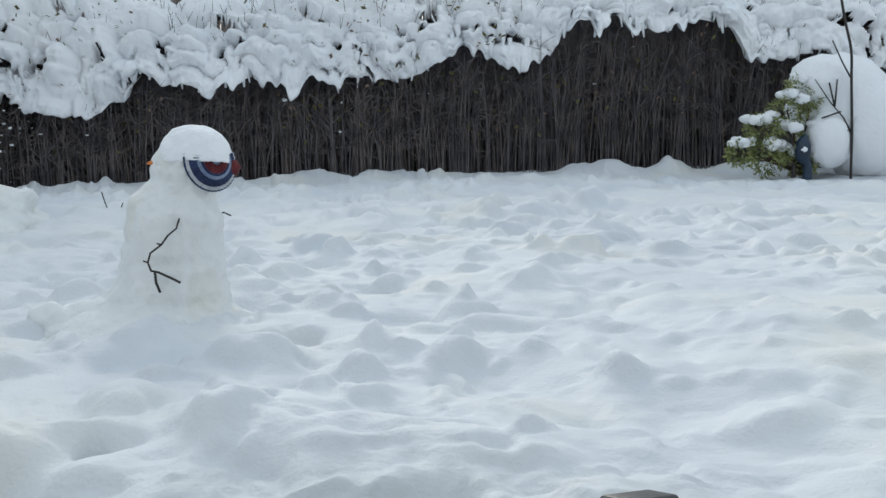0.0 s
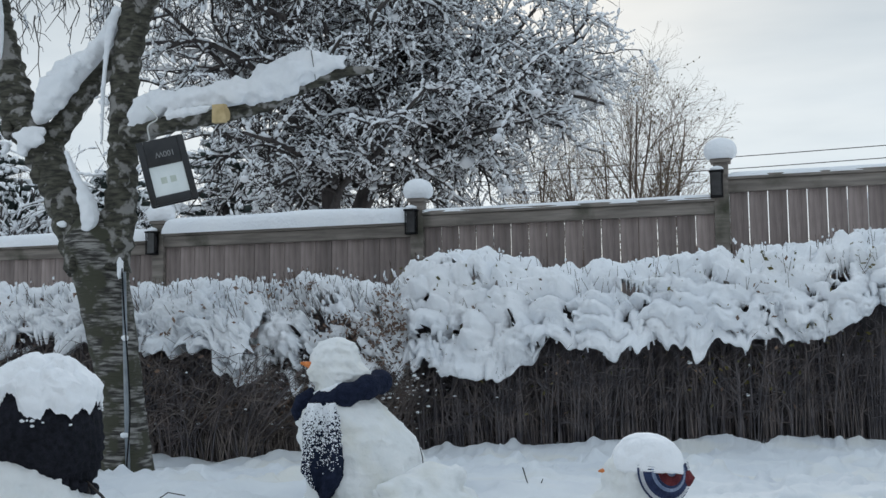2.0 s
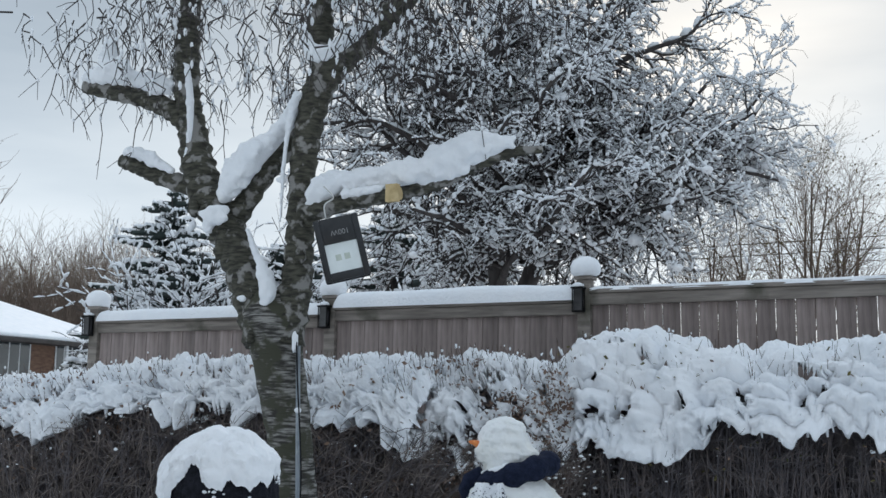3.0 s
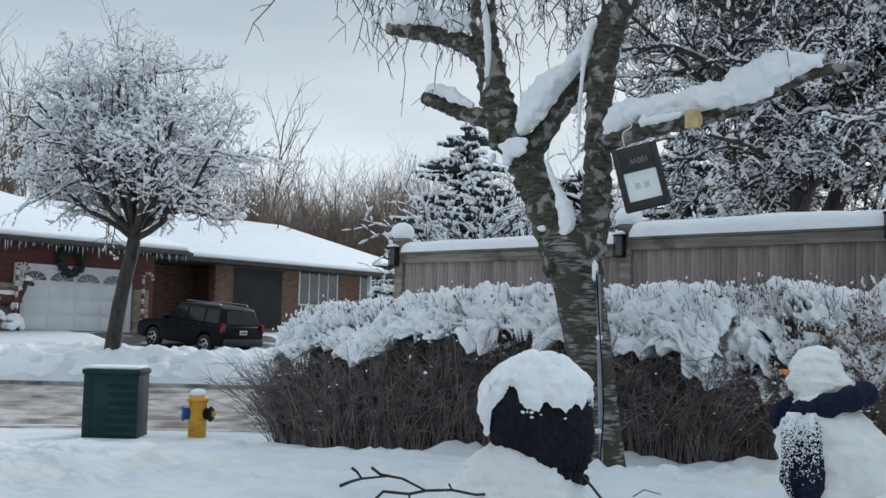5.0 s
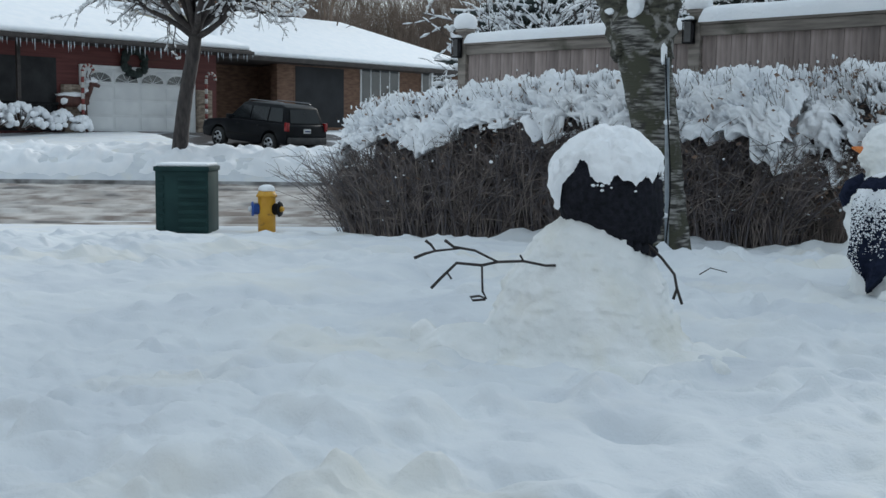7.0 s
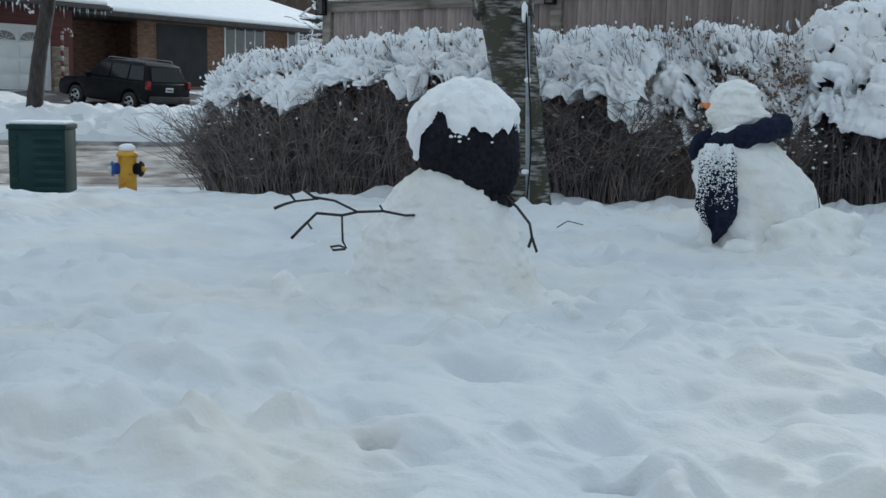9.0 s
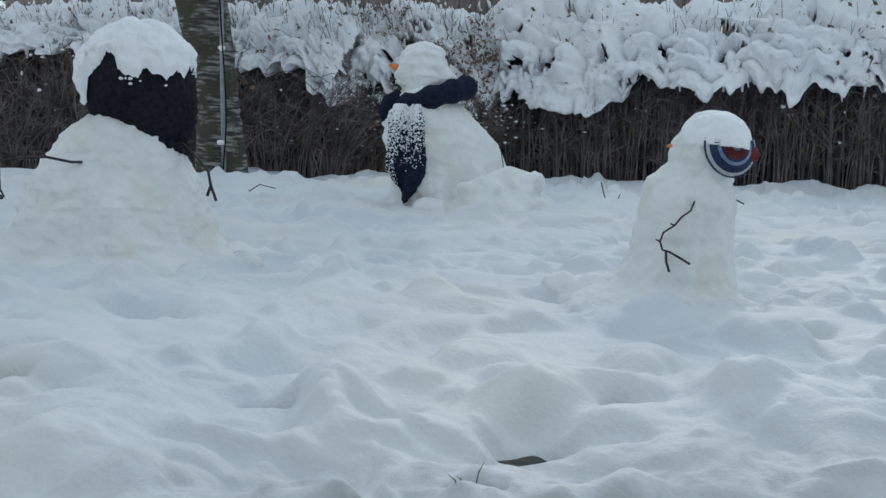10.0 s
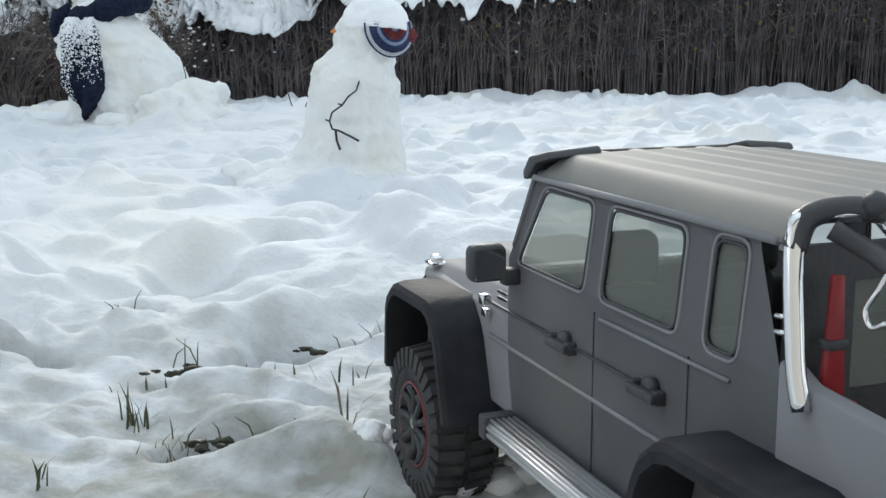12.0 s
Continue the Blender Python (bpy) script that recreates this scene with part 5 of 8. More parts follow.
geo, geo2 = Geo(), Geo()
r5 = np.random.RandomState(21)
tops = [(-4.6, 3.5), (-4.4, 3.2), (-3.9, 3.4), (-3.6, 3.4), (-3.2, 3.2), (-2.8, 3.4), (-4.9, 3.1), (-5.3, 3.3), (-3.0, 2.95), (-2.5, 3.3), (-2.2, 3.6)]
for i in range(400):      # hanging twigs
    cx, cz = tops[r5.randint(len(tops))]
    x, y, z = cx + r5.normal(0, 0.22), BY + r5.normal(0, 0.45), cz + r5.uniform(-0.35, 0.4)
    ln = r5.uniform(0.22, 0.75)
    if x > -3.3:
        ln *= 1.15
    dx, dy, pts = r5.normal(0, 0.35), r5.normal(0, 0.3), []
    for t in np.linspace(0, 1, 7):
        pts.append((x + dx * ln * t * (1 - 0.6 * t) + r5.normal(0, 0.03), y + dy * ln * t, z + 0.10 * t - ln * t ** 1.4 + r5.normal(0, 0.012)))
    pts = at_birch(pts)
    geo.tube(pts, [0.006, 0.0055, 0.005, 0.0042, 0.0036, 0.003, 0.002], 4, False)
    for j in range(1, 6):
        if r5.rand() < 0.75:
            a = np.array(pts[j])
            b = a + np.array([r5.normal(0, 0.06), r5.normal(0, 0.06), -r5.uniform(0.04, 0.16)])
            geo.tube([tuple(a), tuple((a + b) / 2 + np.array([0.01, 0, 0.01])), tuple(b)], [0.003, 0.0025, 0.002], 3, False)
        if r5.rand() < 0.5:
            a = pts[j]
            geo2.blob((a[0], a[1], a[2] + 0.006), (0.010, 0.010, r5.uniform(0.012, 0.035)), r5)
part("hanging_twigs", geo, BARK_DARK, birch, kind="stuff")
part("twig_snow", geo2, SNOW, birch, kind="stuff")

pole = thing("metal_stake", "thin grey metal stake standing beside the birch trunk", "stake", (-3.615, 5.36, gz(-3.615, 5.36)))
part("stake_rod", stick([(0.02, 0, -0.1), (0.0, 0, 0.5), (-0.03, 0.02, 1.08)], 0.013, 0.013, 8), mat("galvanised_steel", (0.22, 0.25, 0.28), (0.36, 0.39, 0.42), 0.45, 0.7, scale=12), pole)
part("cable", stick(spline([(0.02, -0.02, 0.02), (0.045, -0.03, 0.3), (0.03, -0.025, 0.55), (0.0, -0.02, 0.85), (-0.03, 0.0, 1.1)]), 0.005, 0.005, 6), BLACK_METAL, pole)
for p, q in (((0.0, -0.01, 0.72), (0.022, 0.02, 0.016)), ((0.0, -0.01, 0.2), (0.022, 0.02, 0.016)), ((-0.04, 0.0, 1.1), (0.016, 0.018, 0.06))):
    geo = Geo()
    geo.blob(p, q, rng)
    part("clinging_snow", geo, SNOW, pole)

# floodlight on the birch
fl = thing("floodlight", "black floodlight hung crookedly on the birch, unlit", "floodlight", (-3.263, 5.18, 1.592))
fl.matrix_basis = pose(-3.263, 5.18, 1.592, 0, 0, 30) @ pose(0, 0, 0, -10, -14, 0) @ Matrix.Diagonal((0.96, 1.14, 1.06, 1))
w, h = 0.128, 0.168
bm = bm_box((-w, 0.0, -h), (w, 0.035, h))
part("housing", bm, BLACK_METAL, fl, bevel=0.012)
fr_mat = mat("floodlight_frame", (0.010, 0.011, 0.013), (0.02, 0.02, 0.022), 0.35, scale=20)
for nm, lo, hi in (("frame", (-w, -0.014, -h), (-0.092, -0.0005, h)), ("frame", (0.092, -0.014, -h), (w, -0.0005, h)), ("frame", (-0.0915, -0.014, -h), (0.0915, -0.0005, -0.125)), ("frame", (-0.0915, -0.014, 0.03), (0.0915, -0.0005, h))):
    part(nm, bm_box(lo, hi), fr_mat, fl, bevel=0.003)
refl = mat("frosted_reflector", (0.72, 0.77, 0.76), (0.80, 0.84, 0.83), 0.3, scale=10)
bm = bmesh.new()
o, i_ = [(-0.0915, -0.006, -0.125), (0.0915, -0.006, -0.125), (0.0915, -0.006, 0.03), (-0.0915, -0.006, 0.03)], [(-0.055, -0.0025, -0.09), (0.055, -0.0025, -0.09), (0.055, -0.0025, -0.005), (-0.055, -0.0025, -0.005)]
vo, vi = [bm.verts.new(p) for p in o], [bm.verts.new(p) for p in i_]
for k in range(4):
    bm.faces.new([vo[k], vo[(k + 1) % 4], vi[(k + 1) % 4], vi[k]])
bm.faces.new(vi)
part("reflector", bm, refl, fl, "pale reflector behind the glass", smooth=False)
for dx in (-0.028, 0.022):
    part("led_chip", bm_box((dx - 0.016, -0.004, -0.062), (dx + 0.016, 0.0005, -0.03)), mat("led_chip", (0.50, 0.55, 0.48), (0.58, 0.62, 0.55), 0.4, scale=30), fl)
txt = bpy.data.curves.new("power_mark", "FONT")
txt.body, txt.size, txt.align_x = "100W", 0.042, "CENTER"
tm = new("power_mark", txt)
tm.data.materials.append(mat("grey_print", (0.22, 0.22, 0.22), (0.3, 0.3, 0.3), 0.6))
tm.parent = fl
tm.matrix_basis = pose(0.01, -0.0155, 0.098, 90, 180, 0)
part("wire", stick(spline([(-0.05, 0.0, 0.17), (-0.04, -0.02, 0.24), (0.02, 0.0, 0.28), (-0.02, 0.02, 0.36)]), 0.004, 0.004, 6), mat("white_cable", (0.6, 0.6, 0.58), (0.7, 0.7, 0.68), 0.5), fl)

# ---------------------------------------------------------------- trees


def grow(wood, snow, p, v, length, r, level, rng, spec):
    """One branch and, from it, its own branches. wood and snow collect the tubes."""
    sp = spec[level]
    k = sp["segs"]
    v = Vector(v).normalized()
    pts, rad, p = [Vector(p)], [r], Vector(p)
    step = length / k
    for i in range(k):
        v = (v + Vector(rng.normal(0, sp["wob"], 3)) + Vector((0, 0, sp["rise"]))).normalized()
        p = p + v * step
        pts.append(p.copy())
        rad.append(max(r * (1 - (1 - sp["taper"]) * (i + 1) / k), 0.002))
    wood.tube([tuple(q) for q in pts], rad, sp["n"], False)
    if snow is not None and rng.rand() < sp["snow"]:
        a, b = pts[0], pts[-1]
        flat = math.hypot(b.x - a.x, b.y - a.y) / max((b - a).length, 1e-6)
        if flat > 0.35:
            w = sp["load"] * rng.uniform(0.6, 1.25)
            i0, i1 = (1 if level == 0 else 0), k
            q = pts[i0:i1 + 1]
            up = [(c.x, c.y, c.z + rad[i0 + j] * 0.6 + w * 0.45) for j, c in enumerate(q)]
            for j in range(len(up) - 1):      # the snow lies in broken lengths
                if rng.rand() < 0.80:
                    a3, b3 = np.array(up[j]), np.array(up[j + 1])
                    t0, t1 = rng.uniform(0, 0.2), rng.uniform(0.75, 1.1)
                    r3 = w * rng.uniform(0.45, 1.0)
                    snow.tube([tuple(a3 + (b3 - a3) * t0), tuple(a3 + (b3 - a3) * (t0 + t1) / 2 + np.array([0, 0, 0.2 * r3])), tuple(a3 + (b3 - a3) * t1)], [r3 * 0.4, r3, r3 * 0.4], sp.get("sn", 5), True)
            if rng.rand() < sp.get("clot", 0.0):
                c = q[-1]
                snow.blob((c.x, c.y, c.z + w), (w * 2.0, w * 1.7, w * 1.3), rng)
    if level + 1 < len(spec):
        nx = spec[level + 1]
        for j in range(sp["kids"]):
            t = sp["from"] + (1 - sp["from"]) * (j + rng.rand()) / sp["kids"]
            i = min(int(t * k), k - 1)
            q = pts[i].lerp(pts[i + 1], t * k - i)
            ax = (pts[i + 1] - pts[i]).normalized()
            side = ax.cross(Vector(rng.normal(0, 1, 3))).normalized()
            a = radians(rng.uniform(*sp["fork"]))
            grow(wood, snow, q, ax * math.cos(a) + side * math.sin(a), length * rng.uniform(*nx["len"]) * (1.15 - 0.45 * t), max(rad[i] * nx["thin"], 0.002), level + 1, rng, spec)


def branch_spec(segs, kids, fork, length, thin, wob=0.12, rise=0.02, taper=0.35, n=5, snow=0.8, load=0.02, start=0.25, clot=0.0, sn=5):
    return {"segs": segs, "kids": kids, "fork": fork, "len": length, "thin": thin, "wob": wob, "rise": rise, "taper": taper, "n": n, "snow": snow, "load": load, "from": start, "clot": clot, "sn": sn}


# the big snow-laden crab apple behind the fence
crab = thing("crab_apple_tree", "wide leafless crab apple tree with every branch under snow", "tree", (-5.3, 12.6, -0.2))
wood, snow, trunk = Geo(), Geo(), Geo()
r6 = np.random.RandomState(5)
limb(trunk, [(0, 0, -0.1, 0.24), (0.02, 0, 0.8, 0.20), (-0.02, 0, 1.5, 0.19)], 14, 0.04, 2)
limb(trunk, [(-0.02, 0, 1.3, 0.15), (-0.08, 0.05, 2.2, 0.13), (-0.14, 0.1, 3.2, 0.10), (0.0, 0.1, 4.6, 0.06)], 12, 0.05, 3)
limb(trunk, [(0.0, 0, 1.3, 0.15), (0.22, -0.05, 2.2, 0.12), (0.50, -0.1, 2.9, 0.10), (0.75, -0.1, 4.3, 0.05)], 12, 0.05, 4)
limb(trunk, [(-0.02, 0.1, 1.4, 0.12), (-0.35, 0.3, 2.2, 0.09), (-0.9, 0.4, 3.0, 0.06)], 10, 0.05, 4)
part("trunk", trunk, BARK_DARK, crab)
cs = [branch_spec(12, 12, (35, 75), (1, 1), 1.0, 0.15, 0.0, 0.3, 6, 0.98, 0.052, 0.15, 0.0, 6), branch_spec(8, 8, (30, 70), (0.28, 0.46), 0.6, 0.22, -0.04, 0.35, 4, 0.98, 0.039, 0.12, 0.03), branch_spec(5, 5, (30, 70), (0.32, 0.55), 0.7, 0.26, -0.06, 0.4, 3, 0.95, 0.028, 0.15, 0.02, 4), branch_spec(3, 0, (30, 70), (0.4, 0.7), 0.75, 0.28, -0.08, 0.5, 3, 0.7, 0.018, 0.2, 0.0, 4)]
for i in range(36):
    a = r6.uniform(0, 2 * math.pi)
    z = r6.uniform(2.3, 4.7)
    bx, by = 0.3 * math.cos(a) + 0.12 * (z - 2), 0.3 * math.sin(a)
    el = np.interp(z, [2.3, 3.2, 4.7], [0.30, 0.6, 1.0]) + r6.normal(0, 0.15)
    grow(wood, snow, (bx, by, z), (math.cos(a) * math.cos(el), math.sin(a) * math.cos(el) * 0.75, math.sin(el)), r6.uniform(2.0, 3.2) * np.interp(z, [1.9, 4.6], [1.05, 0.85]), 0.055, 0, r6, cs)
for i in range(9):      # long limbs that droop to one side
    a, el = r6.uniform(-0.7, 0.5), r6.uniform(0.15, 0.75)
    grow(wood, snow, (0.35, -0.05, r6.uniform(2.6, 3.6)), (math.cos(a) * math.cos(el), math.sin(a) * math.cos(el), math.sin(el)), r6.uniform(2.6, 3.3), 0.05, 0, r6, cs)
part("branches", wood, BARK_DARK, crab, kind="stuff")
part("branch_snow", snow, SNOW, crab, "thick snow along the branches", kind="stuff")

# the street tree
st = thing("street_tree", "young leafless street tree dusted with snow beyond the street", "tree", (-24.0, 15.95, -0.1))
wood, snow, trunk = Geo(), Geo(), Geo()
r7 = np.random.RandomState(15)
limb(trunk, [(0, 0, -0.15, 0.24), (0.02, 0.02, 0.3, 0.20), (0.12, 0.12, 1.5, 0.175), (0.28, 0.25, 2.6, 0.17), (0.33, 0.3, 3.1, 0.15)], 12, 0.02, 1)
part("trunk", trunk, BARK_DARK, st)
ss = [branch_spec(8, 9, (25, 60), (1, 1), 1.0, 0.13, 0.03, 0.3, 6, 0.95, 0.085, 0.2), branch_spec(6, 6, (28, 70), (0.36, 0.58), 0.5, 0.2, 0.0, 0.3, 4, 0.97, 0.072, 0.15, 0.2), branch_spec(4, 4, (28, 70), (0.33, 0.58), 0.6, 0.22, 0.0, 0.4, 3, 0.95, 0.052, 0.15, 0.06), branch_spec(3, 0, (30, 65), (0.4, 0.65), 0.7, 0.24, 0.0, 0.5, 3, 0.85, 0.045, 0.2)]
for i in range(21):
    a = i * 2.4 + r7.uniform(-0.3, 0.3)
    el = np.interp(i, [0, 9, 20], [1.33, 0.88, 0.44]) + r7.normal(0, 0.1)
    grow(wood, snow, (0.33, 0.3, 3.05 + 0.06 * (i % 4)), (math.cos(a) * math.cos(el), math.sin(a) * math.cos(el), math.sin(el)), r7.uniform(3.2, 4.4), 0.085, 0, r7, ss)
part("branches", wood, BARK_DARK, st, kind="stuff")
part("branch_snow", snow, SNOW, st, kind="stuff")

# slender birches far behind the fence, a few yellow leaves left
for i, (x, y, h) in enumerate(((-5.6, 27.5, 5.4), (-4.6, 28.0, 5.9), (-3.5, 27.0, 6.6), (-2.9, 27.5, 6.2), (-1.4, 30, 4.0))):
    tr = thing("bare_birch", "slender bare birch with a few yellow leaves, far off", "tree", (x, y, 0.0), group="bare birches behind the fence")
    wood = Geo()
    r8 = np.random.RandomState(40 + i)
    fs = [branch_spec(9, 13, (18, 38), (1, 1), 1.0, 0.04, 0.03, 0.2, 5, 0, 0, 0.35), branch_spec(6, 9, (22, 48), (0.28, 0.45), 0.42, 0.10, 0.03, 0.3, 3, 0, 0, 0.2), branch_spec(4, 4, (25, 55), (0.35, 0.55), 0.55, 0.16, -0.02, 0.5, 3, 0, 0, 0.2), branch_spec(2, 0, (25, 55), (0.45, 0.7), 0.7, 0.2, -0.06, 0.5, 3, 0, 0, 0.2)]
    for q in range(3):
        grow(wood, None, (0, 0, 0), (r8.normal(0, 0.10), r8.normal(0, 0.1), 1), h * r8.uniform(0.85, 1.0), 0.07, 0, r8, fs)
    part("branches", wood, TWIG_GREY, tr, kind="stuff")
    leaf = Geo()
    n = len(wood.v)
    for _ in range(380):
        c = Vector(wood.v[r8.randint(n // 3, n)])
        a, b = Vector(r8.normal(0, 1, 3)).normalized() * 0.035, Vector(r8.normal(0, 1, 3)).normalized() * 0.025
        leaf.add([c - a, c + b, c + a, c - b], [[0, 1, 2, 3]])
    part("yellow_leaves", leaf, LEAF_OLIVE, tr, kind="stuff")


def conifer(x, y, z, h, w, seed):
    tr = thing("spruce_tree", "dark spruce with snow on its drooping boughs", "tree", (x, y, z), group="spruces behind the fence")
    r9 = np.random.RandomState(seed)
    trunk, bough, snow = Geo(), Geo(), Geo()
    trunk.tube([(0, 0, -0.2), (0, 0, h)], [0.16, 0.02], 7)
    for i in range(230):
        t = r9.rand() ** 0.8
        zz, a = 0.6 + (h - 0.7) * t, r9.uniform(0, 2 * math.pi)
        ln = w * (1.08 - t) ** 0.65 * r9.uniform(0.3, 1.1) * (1 + 0.35 * math.sin(3 * a + seed)) * (0.75 + 0.5 * vnoise(t * 5, a * 1.3, seed))
        c, s = math.cos(a), math.sin(a)
        pts = [(c * ln * q, s * ln * q, zz - 0.35 * ln * q + 0.28 * ln * q * q) for q in (0, 0.35, 0.7, 1.0)]
        bough.tube(pts, [0.03, 0.075, 0.06, 0.01], 5)
        for _ in range(10):
            q = r9.uniform(0.2, 1)
            b = (c * ln * q, s * ln * q, zz - 0.35 * ln * q + 0.28 * ln * q * q)
            e = a + r9.choice((-1, 1)) * r9.uniform(0.6, 1.2)
            m = r9.uniform(0.15, 0.35) * (1.2 - t)
            bough.tube([b, (b[0] + math.cos(e) * m, b[1] + math.sin(e) * m, b[2] - 0.1 * m)], [0.045, 0.008], 4)
            if r9.rand() < 0.9:
                snow.blob((b[0] + math.cos(e) * m * 0.5, b[1] + math.sin(e) * m * 0.5, b[2] + 0.03), (m * 0.42, m * 0.38, 0.055), r9, 0.35)
        snow.tube([(p[0], p[1], p[2] + 0.05) for p in pts[2:]], [0.04, 0.015], 5)
    part("trunk", trunk, BARK_DARK, tr)
    part("boughs", bough, NEEDLE, tr, kind="stuff")
    part("bough_snow", snow, SNOW, tr, kind="stuff")


conifer(-14.4, 17.6, -0.2, 5.3, 2.3, 61)
conifer(-13.3, 17.2, -0.2, 3.9, 2.0, 64)
conifer(-12.3, 18.6, -0.2, 4.3, 1.9, 62)
conifer(-9.4, 17.6, -0.1, 4.6, 1.9, 66)

# snowy shrubby trees between the houses and the fence
for i, (x, y, h, ld) in enumerate(((-16.5, 22, 4.2, 0.03), (-11, 20.5, 4.6, 0.03), (-19, 27, 5.0, 0.03), (-12.2, 16.0, 3.2, 0.04), (-10.9, 16.4, 3.6, 0.04))):
    tr = thing("snowy_shrub", "tangled leafless shrub covered with snow behind the fence", "shrub", (x, y, 0.0), group="snowy shrubs behind the fence")
    wood, snow = Geo(), Geo()
    r8 = np.random.RandomState(80 + i)
    bs = [branch_spec(6, 8, (25, 55), (1, 1), 1.0, 0.12, 0.02, 0.3, 4, 0.9, ld * 1.2, 0.2), branch_spec(4, 6, (28, 65), (0.4, 0.6), 0.5, 0.18, -0.02, 0.4, 3, 0.95, ld, 0.2), branch_spec(3, 0, (28, 65), (0.4, 0.6), 0.6, 0.2, -0.03, 0.4, 3, 0.9, ld * 0.9, 0.2)]
    for q in range(11):
        a, el = r8.uniform(0, 6.28), r8.uniform(0.7, 1.4)
        grow(wood, snow, (0.2 * math.cos(a), 0.2 * math.sin(a), 0.0), (math.cos(a) * math.cos(el), math.sin(a) * math.cos(el), math.sin(el)), h * r8.uniform(0.7, 1.0), 0.05, 0, r8, bs)
    part("branches", wood, BARK_DARK, tr, kind="stuff")
    part("branch_snow", snow, SNOW, tr, kind="stuff")

# bare woods beyond the houses
wood = Geo()
r10 = np.random.RandomState(77)
ws = [branch_spec(6, 12, (16, 38), (1, 1), 1.0, 0.05, 0.03, 0.25, 4, 0, 0, 0.2), branch_spec(4, 6, (20, 50), (0.3, 0.5), 0.5, 0.12, 0.05, 0.4, 3, 0, 0, 0.2), branch_spec(3, 0, (20, 55), (0.35, 0.6), 0.65, 0.16, 0.02, 0.5, 3, 0, 0, 0.2)]
for i in range(520):
    s, e = r10.uniform(66, 92), r10.uniform(-34, 42) if i % 2 else r10.uniform(-10, 8)
    x, y = se(s, e)
    if y < 0.5 * -x * 0.2:
        continue
    h = r10.uniform(6.0, 9.4) + (3.5 if e < -14 else 0)
    grow(wood, None, (x, y, 1.2), (r10.normal(0, 0.08), r10.normal(0, 0.08), 1), h, 0.085, 0, r10, ws)
tagged(part("woods", wood, mat("far_bare_wood", (0.16, 0.12, 0.095), (0.26, 0.20, 0.16), 0.9, scale=0.5)), "bare brown woods standing beyond the houses", "woods", kind="stuff")
wood, snow = Geo(), Geo()
for i in range(16):
    s, e = r10.uniform(50, 58), r10.uniform(-24, -5)
    x, y = se(s, e)
    grow(wood, None, (x, y, 0.9), (r10.normal(0, 0.06), r10.normal(0, 0.06), 1), r10.uniform(9, 13), 0.13, 0, r10, ws)
tagged(part("tall_bare_trees", wood, TWIG_GREY), "tall bare trees behind the garage house", "trees", kind="stuff")

# ---------------------------------------------------------------- houses beyond the street
BRICK = mat("brown_brick", (0.12, 0.065, 0.045), (0.22, 0.13, 0.085), 0.85, scale=3, stretch=(1, 1, 4), bump=0.5, bump_scale=14)
RED_SIDING = mat("dark_red_siding", (0.10, 0.028, 0.026), (0.15, 0.045, 0.04), 0.7, scale=2, stretch=(0.4, 0.4, 8))
STONE = mat("stone_facing", (0.20, 0.155, 0.12), (0.42, 0.35, 0.28), 0.85, scale=4, stretch=(1, 1, 3), bump=0.6)
WHITE = mat("white_painted_panel", (0.66, 0.67, 0.68), (0.74, 0.75, 0.75), 0.5, scale=2)
DARKWOOD = mat("dark_brown_trim", (0.025, 0.02, 0.018), (0.05, 0.04, 0.036), 0.6, scale=5)
PANE = mat("window_pane", (0.02, 0.025, 0.03), (0.05, 0.055, 0.06), 0.06, scale=0.8, spec=0.8)
BEIGE = mat("beige_siding", (0.38, 0.35, 0.28), (0.46, 0.42, 0.34), 0.7, scale=1, stretch=(0.3, 0.3, 12))


def hip_roof(x0, x1, y0, y1, z, ridge_z, inset, over=0.6, thick=0.16):
    """A hip roof under snow: the slab and the snow on it. The ridge runs along y."""
    def shell(dz, o, t):
        bm = bmesh.new()
        xm = (x0 + x1) / 2
        e = [(x0 - o, y0 - o, z + dz), (x1 + o, y0 - o, z + dz), (x1 + o, y1 + o, z + dz), (x0 - o, y1 + o, z + dz)]
        lo = [bm.verts.new((a, b, c - t)) for a, b, c in e]
        hi = [bm.verts.new(p) for p in e]
        r = [bm.verts.new((xm, y0 + inset, ridge_z + dz)), bm.verts.new((xm, y1 - inset, ridge_z + dz))]
        bm.faces.new(lo[::-1])
        for i in range(4):
            bm.faces.new([lo[i], lo[(i + 1) % 4], hi[(i + 1) % 4], hi[i]])
        bm.faces.new([hi[0], hi[1], r[0]])
        bm.faces.new([hi[1], hi[2], r[1], r[0]])
        bm.faces.new([hi[2], hi[3], r[1]])
        bm.faces.new([hi[3], hi[0], r[0], r[1]])
        return bm
    return shell(0.0, over, thick), shell(0.20, over - 0.03, 0.19)


# garage house
HZ = 0.65
h1 = thing("garage_house", "low house with dark red siding, white garage door and icicles", "house", (-35.0, 20.0, HZ))
part("wall", bm_box((-9.0, -12.0, -0.6), (-0.02, 5.1, 3.0)), RED_SIDING, h1)
rf, rs = hip_roof(-9.0, 0.6, -12.5, 5.2, 3.02, 5.0, 4.6)
roof = part("roof", rf, DARKWOOD, h1, smooth=False)
part("roof_snow", rs, SNOW, roof, "smooth thick snow on the roof", bevel=0.07, segs=3)
part("gutter", bm_box((1.2, -13.1, 2.86), (1.32, 5.85, 2.98)), DARKWOOD, roof, bevel=0.02)
